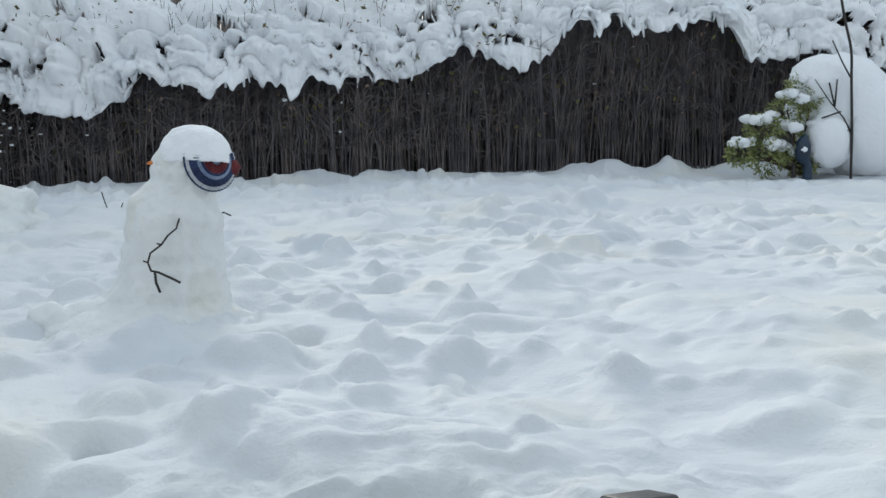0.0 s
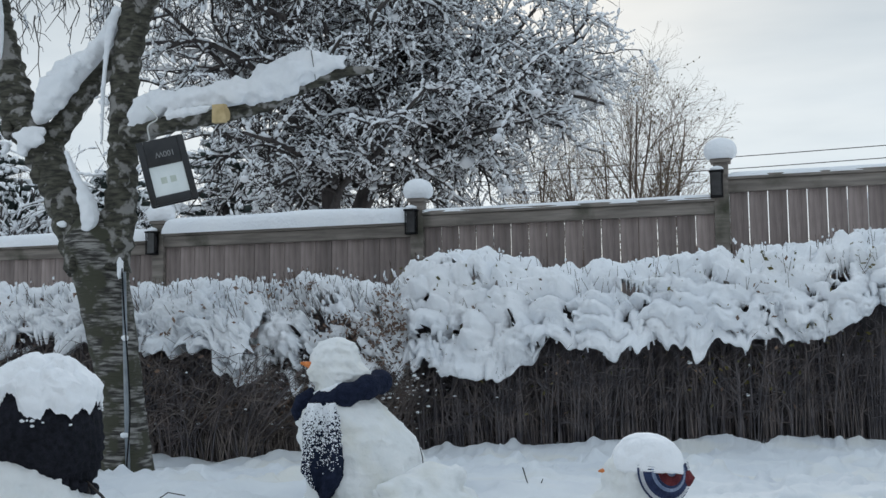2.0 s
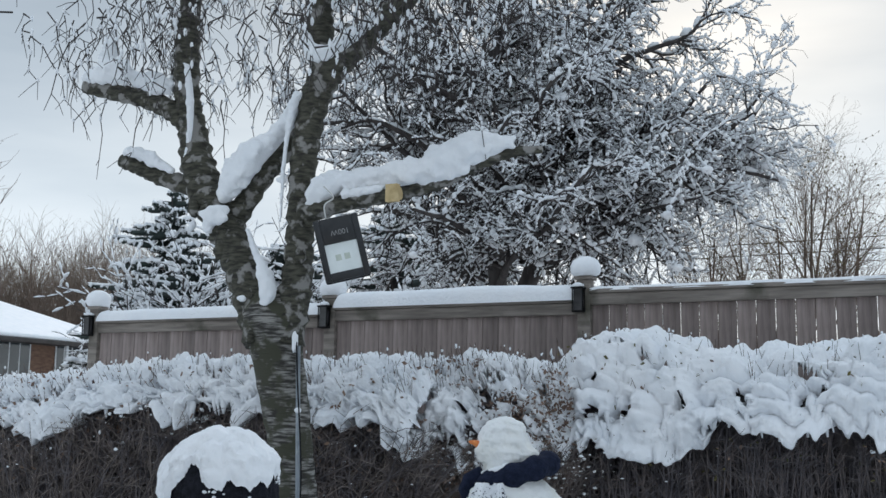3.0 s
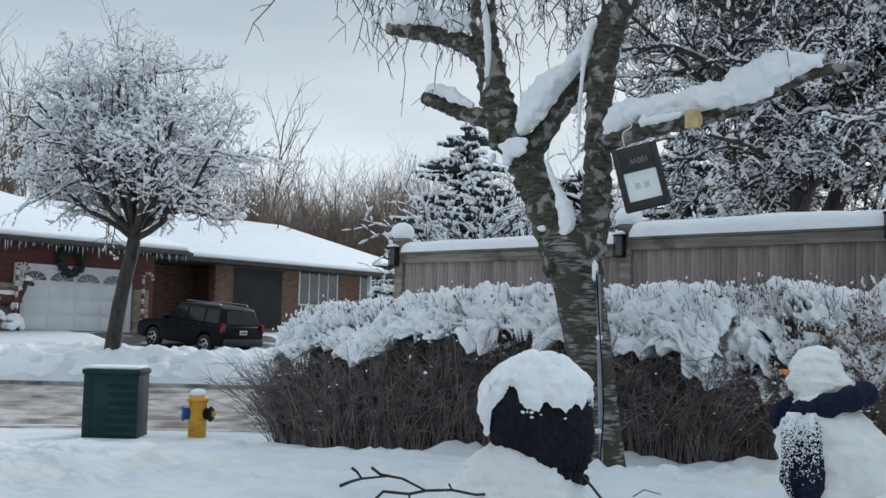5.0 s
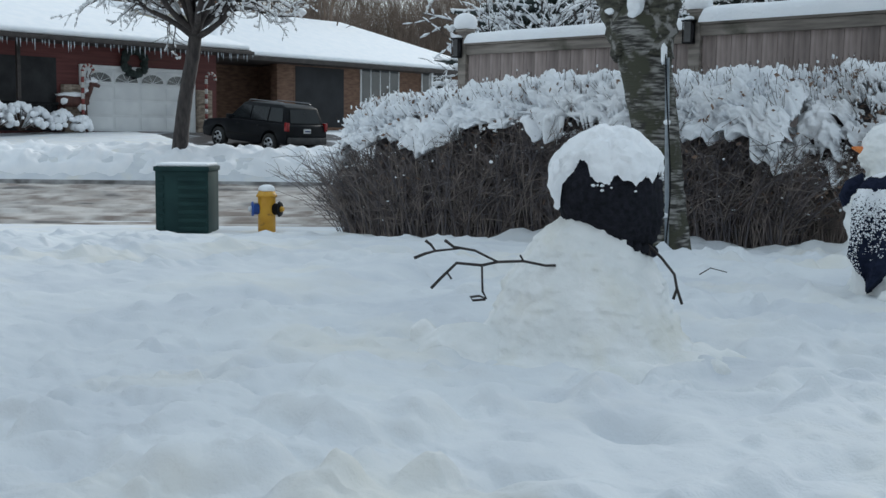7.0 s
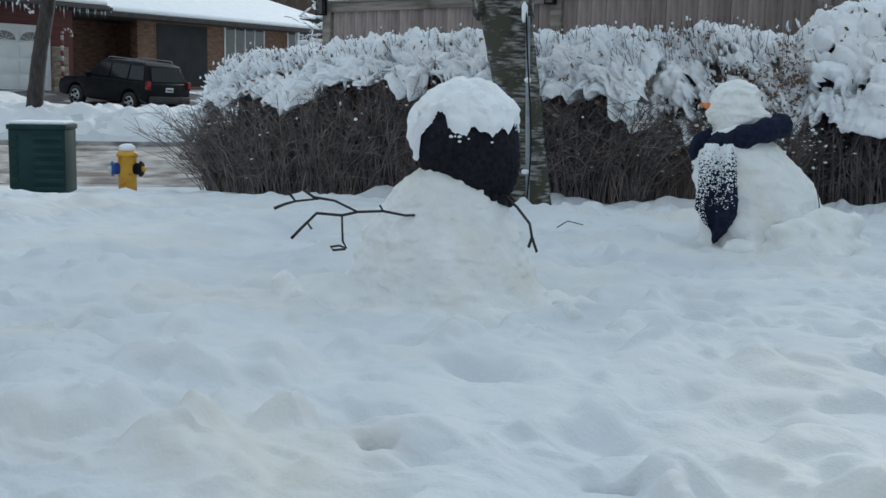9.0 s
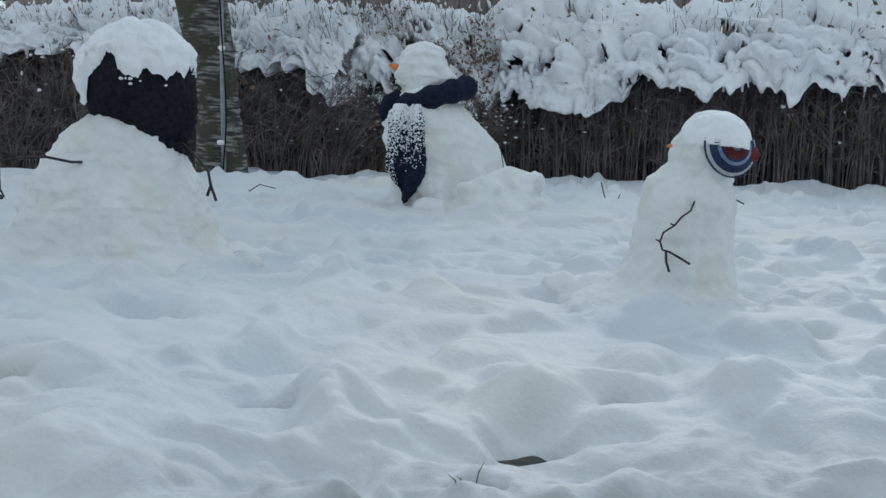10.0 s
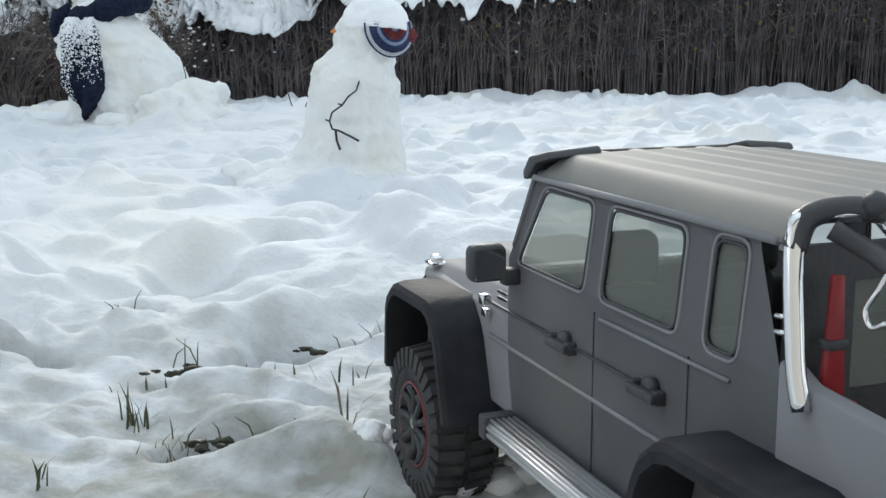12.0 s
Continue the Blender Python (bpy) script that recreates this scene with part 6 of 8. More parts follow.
# string of icicles along the gutter
r11 = np.random.RandomState(4)
ICE = mat("icicle", (0.62, 0.68, 0.74), (0.75, 0.80, 0.85), 0.15, scale=5)
icm = []
for k in range(3):
    geo = Geo()
    geo.tube([(0, 0, 0), (0, 0, -0.5), (0.01, 0, -1.0)], [0.022, 0.013, 0.002], 5)
    me = geo.mesh("icicle")
    me.materials.append(ICE)
    icm.append(me)
for i in range(110):
    ob = part("icicle", icm[i % 3], None, roof)
    ob.matrix_basis = pose(1.27 + r11.normal(0, 0.01), -13 + 18.8 * (i + r11.rand()) / 110, 2.87) @ Matrix.Diagonal((1, 1, r11.uniform(0.12, 0.42), 1))
door = part("garage_door", bm_box((-0.02, -0.32, 0.02), (0.05, 3.88, 2.12)), WHITE, h1, "white panelled garage door", bevel=0.01)
for k in range(4):
    for j in range(4):
        part("door_panel", bm_box((0.05, -0.22 + 1.03 * k, 0.08 + 0.52 * j), (0.068, 0.72 + 1.03 * k, 0.50 + 0.52 * j)), WHITE, door, bevel=0.012)
    wz = 1.70
    bm = bmesh.new()
    arc = [bm.verts.new((0.078, 0.25 + 1.03 * k + 0.44 * math.cos(a), wz + 0.30 * math.sin(a))) for a in np.linspace(0, math.pi, 13)]
    bm.faces.new(arc)
    fan = part("fan_window", bm, PANE, door, "arched fan window", smooth=False)
    for a in np.linspace(0.5, math.pi - 0.5, 4):
        g2 = Geo()
        g2.tube([(0.085, 0.25 + 1.03 * k, wz), (0.085, 0.25 + 1.03 * k + 0.43 * math.cos(a), wz + 0.29 * math.sin(a))], 0.014, 4)
        part("fan_bar", g2, WHITE, fan)
for nm, lo, hi in (("door_trim", (-0.02, 3.88, 0.0), (0.09, 4.10, 2.24)), ("door_trim", (-0.02, -0.48, 0.0), (0.09, -0.32, 2.24)), ("door_trim", (-0.02, -0.32, 2.12), (0.09, 3.88, 2.24))):
    part(nm, bm_box(lo, hi), WHITE, h1, bevel=0.01)
for y in (4.14, -1.15):
    pil = part("stone_pillar", bm_box((-0.02, y, -0.3), (0.20, y + 0.62, 1.55)), STONE, h1, bevel=0.02)
    for j in range(9):
        for i in range(2):
            o = 0.12 * (j % 2)
            part("stone", bm_box((0.195, y + 0.01 + 0.30 * i + o * (i > 0), 0.02 + 0.168 * j), (0.225, y + 0.29 + 0.30 * i + o * (i == 0), 0.175 + 0.168 * j)), STONE, pil, bevel=0.012)
# flat near-black panel on the wall: the porch's shade as colour
part("porch_shade_panel", bm_box((-0.015, -6.6, 0.0), (0.012, -1.3, 2.4)), mat("porch_shade", (0.012, 0.012, 0.014), (0.03, 0.03, 0.032), 0.8, scale=2), h1)
part("porch_post", bm_box((0.4, -2.9, 0.0), (0.52, -2.78, 2.9)), DARKWOOD, h1, bevel=0.01)
part("porch_rail", bm_box((0.42, -6.4, 0.86), (0.5, -1.5, 0.93)), BLACK_METAL, h1)
for i in range(26):
    part("baluster", bm_box((0.45, -6.3 + 0.19 * i, 0.1), (0.47, -6.28 + 0.19 * i, 0.87)), BLACK_METAL, h1)
wreath = thing("wreath", "round dark green wreath hung above the garage door", "wreath", (-34.9, 21.55, HZ + 2.42))
geo = Geo()
rw = np.random.RandomState(9)
for i in range(70):
    a = 2 * math.pi * i / 70
    geo.blob((0.05 + rw.normal(0, 0.03), 0.42 * math.cos(a) + rw.normal(0, 0.04), 0.42 * math.sin(a) + rw.normal(0, 0.04)), 0.10, rw, 0.4)
part("greenery", geo, NEEDLE, wreath)

# brick house with the wide hip roof
h2 = thing("brick_house", "low brown brick house with a wide snow-covered hip roof", "house", (-36.6, 26.5, 0.95))
part("wall", bm_box((-9.5, 3.62, -0.6), (0.0, 14.2, 2.75)), BRICK, h2)
part("porch_wall", bm_box((-9.5, -0.6, -0.6), (-2.4, 3.62, 2.75)), BRICK, h2)
part("porch_pillar", bm_box((-0.45, 2.75, -0.6), (0.0, 3.617, 2.75)), BRICK, h2, bevel=0.02)
rf, rs = hip_roof(-9.5, 0.2, -0.4, 14.4, 2.70, 4.9, 4.0, 0.8)
roof = part("roof", rf, DARKWOOD, h2, smooth=False)
part("roof_snow", rs, SNOW, roof, "smooth thick snow on the roof", bevel=0.07, segs=3)
part("chimney", bm_box((-5.2, 2.6, 4.0), (-4.3, 3.4, 5.75)), BRICK, roof, bevel=0.03)
part("fascia", bm_box((1.0, -1.1, 2.54), (1.06, 15.1, 2.70)), DARKWOOD, roof, bevel=0.01)
# the carport's dark depth is painted as a thin slab on the brick
part("carport_shade_panel", bm_box((0.0, 3.7, 0.0), (0.012, 6.4, 2.5)), mat("carport_shade", (0.008, 0.009, 0.011), (0.02, 0.02, 0.024), 0.7, scale=1.5), h2)
for y0, y1 in ((7.35, 9.75), (11.2, 13.2)):
    win = part("window", bm_box((0.0, y0, 1.05), (0.05, y1, 2.62)), WHITE, h2, bevel=0.01)
    n = 4
    for k in range(n):
        part("pane", bm_box((0.05, y0 + 0.07 + (y1 - y0 - 0.08) * k / n, 1.13), (0.056, y0 + 0.01 + (y1 - y0 - 0.08) * (k + 1) / n, 2.54)), PANE, win)
part("porch_post", bm_box((0.75, 11.0, 0.0), (0.87, 11.12, 2.7)), WHITE, h2, bevel=0.01)
part("upper_wall", bm_box((-8.5, -3.6, 2.6), (-4.2, 1.8, 4.6)), BEIGE, h2)
part("upper_roof_snow", bm_box((-8.9, -4.0, 4.6), (-3.8, 2.2, 4.85)), SNOW, h2, bevel=0.1, segs=3)

# neighbour's roof behind the fence
h3 = thing("neighbour_house", "neighbouring house whose snow-covered roof shows over the fence", "house", (6.2, 20.5, -0.25))
part("wall", bm_box((-4.6, -2.6, -0.3), (5.0, 5.0, 2.9)), BEIGE, h3)
bm = bmesh.new()
e = [bm.verts.new(p) for p in ((-5.4, -3.2, 2.9), (5.6, -3.2, 2.9), (5.6, 5.4, 2.9), (-5.4, 5.4, 2.9))]
r = [bm.verts.new(p) for p in ((-1.6, 1.0, 4.35), (1.8, 1.0, 4.35))]
for f in ([e[0], e[1], r[1], r[0]], [e[1], e[2], r[1]], [e[2], e[3], r[0], r[1]], [e[3], e[0], r[0]], e[::-1]):
    bm.faces.new(f)
part("roof_snow", bm, SNOW, h3, "smooth snow covering the roof", smooth=False)

# wires far off
for i, (a, b) in enumerate((((-30, 60, 9.6), (60, 52, 11.4)), ((-30, 60, 9.0), (60, 52, 10.8)))):
    ob = part("overhead_wire", stick(spline([a, ((a[0] + b[0]) / 2, (a[1] + b[1]) / 2, (a[2] + b[2]) / 2 - 0.8), b]), 0.022, 0.022, 5), BLACK_METAL)
    tagged(ob, "thin dark overhead wire against the sky", "wire", "overhead wires")

# ---------------------------------------------------------------- street furniture
box = thing("utility_cabinet", "dark green ribbed utility cabinet in the snow, snow on its lid", "cabinet", (-14.16, 9.43, -0.86), 43.6)
GREEN = mat("dark_green_plastic", (0.007, 0.028, 0.028), (0.013, 0.042, 0.040), 0.65, scale=3, spec=0.25)
part("body", bm_box((-0.38, -0.40, -0.15), (0.38, 0.40, 0.97)), GREEN, box, bevel=0.02)
part("lid", bm_box((-0.40, -0.425, 0.95), (0.40, 0.425, 1.02)), GREEN, box, bevel=0.015)
for k in range(7):
    for x0, x1 in ((-0.05, 0.355),):
        part("rib", bm_box((x0, -0.425, 0.10 + 0.118 * k), (x1, -0.40, 0.165 + 0.118 * k)), GREEN, box, bevel=0.008)
    part("vent", bm_box((-0.34, -0.415, 0.10 + 0.118 * k), (-0.26, -0.4, 0.17 + 0.118 * k)), GREEN, box, bevel=0.005)
part("lid_snow", bm_box((-0.37, -0.38, 1.015), (0.37, 0.40, 1.065)), SNOW, box, bevel=0.024, segs=3)

hyd = thing("fire_hydrant", "yellow fire hydrant with a blue-ringed side cap and snow cap", "hydrant", (-13.34, 10.24, -0.90), 43.6)
YELLOW = mat("yellow_enamel", (0.55, 0.27, 0.015), (0.66, 0.36, 0.03), 0.45, scale=5, wear=(0.22, 0.09, 0.02), wear_scale=9, wear_lo=0.6, wear_hi=0.72)
geo = Geo()
geo.tube([(0, 0, -0.1), (0, 0, 0.6), (0, 0, 0.62)], [0.130, 0.130, 0.130], 20)
part("barrel", geo, YELLOW, hyd)
geo = Geo()
geo.tube([(0, 0, 0.615), (0, 0, 0.64), (0, 0, 0.655), (0, 0, 0.70)], [0.155, 0.155, 0.14, 0.12], 20)
part("bonnet", geo, YELLOW, hyd)
for sx, m, lb in ((-1, mat("blue_ring", (0.02, 0.07, 0.30), (0.03, 0.10, 0.38), 0.4), "blue ring on the outlet"), (1, BLACK_METAL, "dark outlet cap")):
    geo = Geo()
    geo.tube([(sx * 0.11, -0.03, 0.44), (sx * 0.185, -0.05, 0.44), (sx * 0.19, -0.05, 0.44), (sx * 0.215, -0.057, 0.44)], [0.085, 0.085, 0.115, 0.10], 18)
    cap = part("outlet", geo, m, hyd, lb)
    geo = Geo()
    geo.tube([(sx * 0.215, -0.057, 0.44), (sx * 0.26, -0.07, 0.44)], [0.05, 0.03], 5)
    part("outlet_nut", geo, YELLOW if sx > 0 else WHITE, cap)
geo = Geo()
geo.blob((0, 0, 0.73), (0.12, 0.12, 0.075), rng, 0.06)
part("snow_hat", geo, SNOW, hyd)


# ---------------------------------------------------------------- parked car
def car():
    """A black sport utility vehicle. Its nose points along +x."""
    ob = thing("parked_car", "black sport utility vehicle parked nose-in on the driveway", "car")
    PAINT = mat("black_car_paint", (0.006, 0.007, 0.009), (0.010, 0.011, 0.014), 0.4, scale=3, coat=0.0, spec=0.12)
    TYRE = mat("car_tyre", (0.012, 0.012, 0.012), (0.03, 0.03, 0.03), 0.85, scale=9)
    ALLOY = mat("silver_alloy", (0.42, 0.43, 0.45), (0.55, 0.56, 0.58), 0.35, 0.8, scale=9)
    low = [(-2.32, 0.42), (-2.36, 0.70), (-2.33, 1.02), (-2.28, 1.10), (0.95, 1.08), (1.25, 1.06), (2.05, 0.98), (2.32, 0.86), (2.38, 0.60), (2.32, 0.38), (1.95, 0.34)]
    low += [(1.42 + 0.46 * math.cos(a), 0.36 + 0.46 * math.sin(a)) for a in np.linspace(0, math.pi, 9)][::1] + [(0.6, 0.32), (-0.6, 0.32)] + [(-1.43 + 0.46 * math.cos(a), 0.36 + 0.46 * math.sin(a)) for a in np.linspace(0, math.pi, 9)] + [(-1.95, 0.36)]
    bm = bmesh.new()
    a, b = [bm.verts.new((x, -0.92, z)) for x, z in low], [bm.verts.new((x, 0.92, z)) for x, z in low]
    bm.faces.new(a)
    bm.faces.new(b[::-1])
    for i in range(len(low)):
        j = (i + 1) % len(low)
        bm.faces.new([a[j], a[i], b[i], b[j]])
    bmesh.ops.recalc_face_normals(bm, faces=bm.faces[:])
    part("body", bm, PAINT, ob, bevel=0.03)
    cab = [(-2.25, 1.08, 0.86), (-2.05, 1.66, 0.70), (-1.7, 1.74, 0.68), (0.0, 1.75, 0.68), (0.28, 1.70, 0.68), (1.02, 1.07, 0.84)]
    bm = bmesh.new()
    a, b = [bm.verts.new((x, -w, z)) for x, z, w in cab], [bm.verts.new((x, w, z)) for x, z, w in cab]
    bm.faces.new(a)
    bm.faces.new(b[::-1])
    for i in range(len(cab)):
        j = (i + 1) % len(cab)
        bm.faces.new([a[j], a[i], b[i], b[j]])
    bmesh.ops.recalc_face_normals(bm, faces=bm.faces[:])
    part("cabin", bm, PAINT, ob, bevel=0.04)
    GL = mat("car_glass", (0.012, 0.014, 0.016), (0.02, 0.023, 0.025), 0.08, scale=1, spec=0.4)
    for sy in (-1, 1):
        for x0, x1, t0, t1 in ((-2.02, -1.28, -1.92, -1.28), (-1.2, -0.32, -1.2, -0.32), (-0.24, 0.80, -0.24, 0.28)):
            f = lambda z: 0.86 - (z - 1.08) / 0.62 * 0.165 + 0.012
            bm = bmesh.new()
            q = [(x0, 1.16), (x1, 1.16), (t1, 1.62), (t0, 1.62)]
            bm.faces.new([bm.verts.new((x, sy * f(z), z)) for x, z in q])
            part("side_window", bm, GL, ob, smooth=False)
        for x in (1.42, -1.43):
            geo = Geo()
            geo.tube([(x, sy * 0.70, 0.36), (x, sy * 0.72, 0.36), (x, sy * 0.92, 0.36), (x, sy * 0.935, 0.36)], [0.30, 0.36, 0.36, 0.30], 28)
            wh = part("wheel", geo, TYRE, ob)
            geo = Geo()
            geo.tube([(x, sy * 0.93, 0.36), (x, sy * 0.942, 0.36)], [0.235, 0.225], 24)
            rim = part("rim", geo, ALLOY, wh)
            for k in range(5):
                t = 2 * math.pi * k / 5 + 0.6
                g2 = Geo()
                g2.tube([(x + 0.14 * math.cos(t - 0.26), sy * 0.944, 0.36 + 0.14 * math.sin(t - 0.26)), (x + 0.16 * math.cos(t + 0.26), sy * 0.944, 0.36 + 0.16 * math.sin(t + 0.26))], 0.05, 8)
                part("rim_gap", g2, BLACK_METAL, wh)
        part("tail_light", bm_box((-2.38, sy * 0.87 - 0.06, 0.86), (-2.22, sy * 0.87 + 0.06, 1.16)), mat("red_lens", (0.22, 0.01, 0.012), (0.30, 0.02, 0.02), 0.2, scale=9), ob, bevel=0.02)
        part("head_light", bm_box((2.12, sy * 0.72 - 0.16, 0.74), (2.35, sy * 0.72 + 0.16, 0.90)), PANE, ob, bevel=0.02)
        g2 = Geo()
        g2.tube([(-1.8, sy * 0.60, 1.75), (-1.7, sy * 0.60, 1.81), (0.0, sy * 0.60, 1.82), (0.12, sy * 0.60, 1.76)], 0.02, 6)
        part("roof_rail", g2, mat("grey_rail", (0.2, 0.2, 0.21), (0.28, 0.28, 0.29), 0.4, 0.6), ob)
        part("mirror", bm_box((0.66, sy * 0.98 - 0.10, 1.08), (0.80, sy * 0.98 + 0.10, 1.24)), PAINT, ob, bevel=0.03)
        for x in (-0.95, 0.15):
            part("door_handle", bm_box((x, sy * 0.935 - 0.012, 0.94), (x + 0.2, sy * 0.935 + 0.012, 0.975)), PAINT, ob, bevel=0.008)
        part("wing_strip", bm_box((-0.9, sy * 0.925 - 0.012, 0.55), (0.95, sy * 0.925 + 0.012, 0.62)), BLACK_METAL, ob, bevel=0.008)
    bm = bmesh.new()
    bm.faces.new([bm.verts.new(p) for p in ((-2.262, -0.68, 1.14), (-2.262, 0.68, 1.14), (-2.10, 0.60, 1.60), (-2.10, -0.60, 1.60))])
    part("rear_window", bm, GL, ob, smooth=False)
    part("rear_bumper", bm_box((-2.46, -0.86, 0.42), (-2.30, 0.86, 0.66)), mat("grey_bumper", (0.03, 0.03, 0.032), (0.05, 0.05, 0.052), 0.5), ob, bevel=0.03)
    plate = part("number_plate", bm_box((-2.385, -0.16, 0.80), (-2.35, 0.16, 0.95)), WHITE, ob, bevel=0.006)
    part("plate_bar", bm_box((-2.39, -0.12, 0.85), (-2.384, 0.12, 0.90)), mat("blue_print", (0.03, 0.05, 0.15), (0.04, 0.06, 0.18), 0.5), plate)
    return ob


suv = car()
suv.matrix_basis = pose(-28.8, 22.34, 0.12, 0, -4.5, 181) @ Matrix.Scale(0.88, 4)

# ---------------------------------------------------------------- yard ornaments across the street
CANE_R, CANE_W = mat("dull_red_tinsel", (0.16, 0.03, 0.028), (0.26, 0.06, 0.05), 0.6, scale=20), mat("off_white_tinsel", (0.5, 0.48, 0.46), (0.6, 0.58, 0.56), 0.6, scale=20)
for x, y, z, h in ((-34.3, 19.25, 0.64, 2.3), (-34.6, 24.35, 0.62, 2.3)):
    cane = thing("candy_cane", "tall red and white candy cane ornament by the garage", "ornament", (x, y, z), group="candy cane ornaments")
    path = [(0, 0, h * t) for t in np.linspace(0, 0.86, 12)] + [(0, 0.20 - 0.20 * math.cos(a), h * 0.86 + 0.22 * math.sin(a)) for a in np.linspace(0.25, 3.3, 10)]
    for i in range(len(path) - 1):
        g2 = Geo()
        g2.tube([path[i], path[i + 1]], 0.055, 8)
        part("stripe", g2, CANE_R if i % 2 else CANE_W, cane)
deer = thing("reindeer_ornament", "brown wooden reindeer ornament with snow on its back", "ornament", (-34.6, 19.06, 0.63), 75)
DEERW = mat("red_brown_wood", (0.06, 0.022, 0.018), (0.10, 0.04, 0.03), 0.7, scale=8)
for x in (-0.42, -0.30, 0.30, 0.42):
    g2 = Geo()
    g2.tube([(x, 0.12 if x < 0 else -0.1, 0), (x * 0.95, 0.05, 0.95)], [0.045, 0.07], 7)
    part("leg", g2, DEERW, deer)
g2 = Geo()
g2.tube([(-0.52, 0, 0.98), (-0.3, 0, 1.02), (0.25, 0, 1.0), (0.48, 0, 1.06)], [0.14, 0.21, 0.20, 0.16], 10)
part("trunk", g2, DEERW, deer)
g2 = Geo()
g2.tube([(0.4, 0, 1.05), (0.55, 0, 1.35), (0.62, 0, 1.55)], [0.12, 0.09, 0.08], 9)
part("neck", g2, DEERW, deer)
g2 = Geo()
g2.tube([(0.55, 0, 1.58), (0.68, 0, 1.60), (0.88, 0, 1.52)], [0.09, 0.10, 0.055], 9)
part("head", g2, DEERW, deer)
for sy in (-1, 1):
    g2 = Geo()
    g2.tube([(0.58, sy * 0.05, 1.65), (0.5, sy * 0.2, 1.85), (0.56, sy * 0.28, 2.02)], [0.022, 0.02, 0.012], 5)
    part("antler", g2, DEERW, deer)
g2 = Geo()
g2.blob((-0.05, 0, 1.22), (0.45, 0.17, 0.09), rng)
for q in ((0.5, 0.02, 1.36, 0.12), (0.66, 0.0, 1.70, 0.12), (-0.3, -0.15, 1.0, 0.12), (0.25, -0.15, 0.8, 0.13), (0.4, -0.1, 0.45, 0.09)):
    g2.blob(q[:3], (q[3], q[3] * 0.7, q[3]), rng, 0.3)
part("back_snow", g2, SNOW, deer)
g2 = Geo()
g2.blob((0.62, 0, 1.70), (0.20, 0.14, 0.09), rng)
part("head_snow", g2, SNOW, deer)
for i, (x, y, r) in enumerate(((-34.2, 17.6, 0.45), (-34.1, 18.4, 0.42), (-33.8, 16.8, 0.55), (-34.0, 19.0, 0.3), (-33.6, 15.8, 0.6))):
    sh = thing("snowed_shrub", "low front-yard shrub buried in snow", "shrub", (x, y, 0.64), group="shrubs before the garage house")
    g1, g2 = Geo(), Geo()
    rs = np.random.RandomState(100 + i)
    for _ in range(60):
        a, el = rs.uniform(0, 6.28), rs.uniform(0.2, 1.5)
        q = (r * math.cos(a) * math.cos(el), r * math.sin(a) * math.cos(el), 1.5 * r * math.sin(el))
        g1.tube([(0, 0, 0), q], [0.012, 0.006], 3, False)
        g2.blob(q, rs.uniform(0.05, 0.13), rs)
    part("twigs", g1, TWIG, sh, kind="stuff")
    part("clots", g2, SNOW, sh, kind="stuff")

# ---------------------------------------------------------------- the model truck
# Local x runs forward, y to its left, z up; it stands on six wheels.
truck = thing("toy_truck", "grey six-wheeled scale model off-road truck standing in thin snow", "toy truck")
truck.matrix_basis = pose(0.2655, 0.138, -0.003, 0, 0, 116.56)
GREY = mat("matte_grey_paint", (0.225, 0.228, 0.246), (0.265, 0.268, 0.286), 0.62, scale=14, spec=0.14, wear=(0.28, 0.276, 0.272), wear_scale=7, wear_lo=0.5, wear_hi=0.75)
ROOFG = mat("dusty_grey_roof", (0.19, 0.186, 0.178), (0.235, 0.228, 0.21), 0.6, scale=10, wear=(0.34, 0.325, 0.28), wear_scale=5, wear_lo=0.5, wear_hi=0.75)
BLK = mat("black_plastic", (0.034, 0.036, 0.040), (0.056, 0.058, 0.062), 0.5, scale=30, bump=0.1)
RUB = mat("tyre_rubber", (0.030, 0.031, 0.033), (0.055, 0.055, 0.056), 0.8, scale=25, bump=0.3, wear=(0.07, 0.07, 0.07), wear_scale=14, wear_lo=0.62, wear_hi=0.75)
CHROME = mat("chrome", (0.70, 0.71, 0.72), (0.8, 0.81, 0.82), 0.08, 1.0, scale=9)
ALU = mat("ribbed_aluminium", (0.55, 0.55, 0.56), (0.72, 0.72, 0.73), 0.3, 0.9, scale=20, stretch=(0.3, 6, 6))
REDP = mat("red_plastic", (0.22, 0.010, 0.014), (0.30, 0.02, 0.022), 0.4, scale=20)
SEAT = mat("dark_seat", (0.03, 0.034, 0.038), (0.05, 0.054, 0.058), 0.7, scale=20)
GLASS = mat("smoky_clear_plastic", (0.50, 0.54, 0.50), (0.58, 0.61, 0.56), 0.16, scale=8)
gb = GLASS.node_tree.nodes["Principled BSDF"]
gb.inputs["Transmission Weight"].default_value, gb.inputs["IOR"].default_value = 0.74, 1.01

# side panels with window openings
COLS = [(0.262, 0.288), (0.297, 0.297), (0.323, 0.323), (0.351, 0.351), (0.431, 0.428), (0.455, 0.452), (0.550, 0.517), (0.566, 0.537)]
ROWS = [(0.098, 0.093), (0.148, 0.096), (0.152, 0.096), (0.2125, 0.0955), (0.265, 0.090), (0.273, 0.088)]
OPEN = {(1, 3), (3, 3), (5, 3)}


def col_x(i, z):
    a, b = COLS[i]
    return a + (b - a) * min(max((z - 0.2125) / 0.0525, 0.0), 1.2)


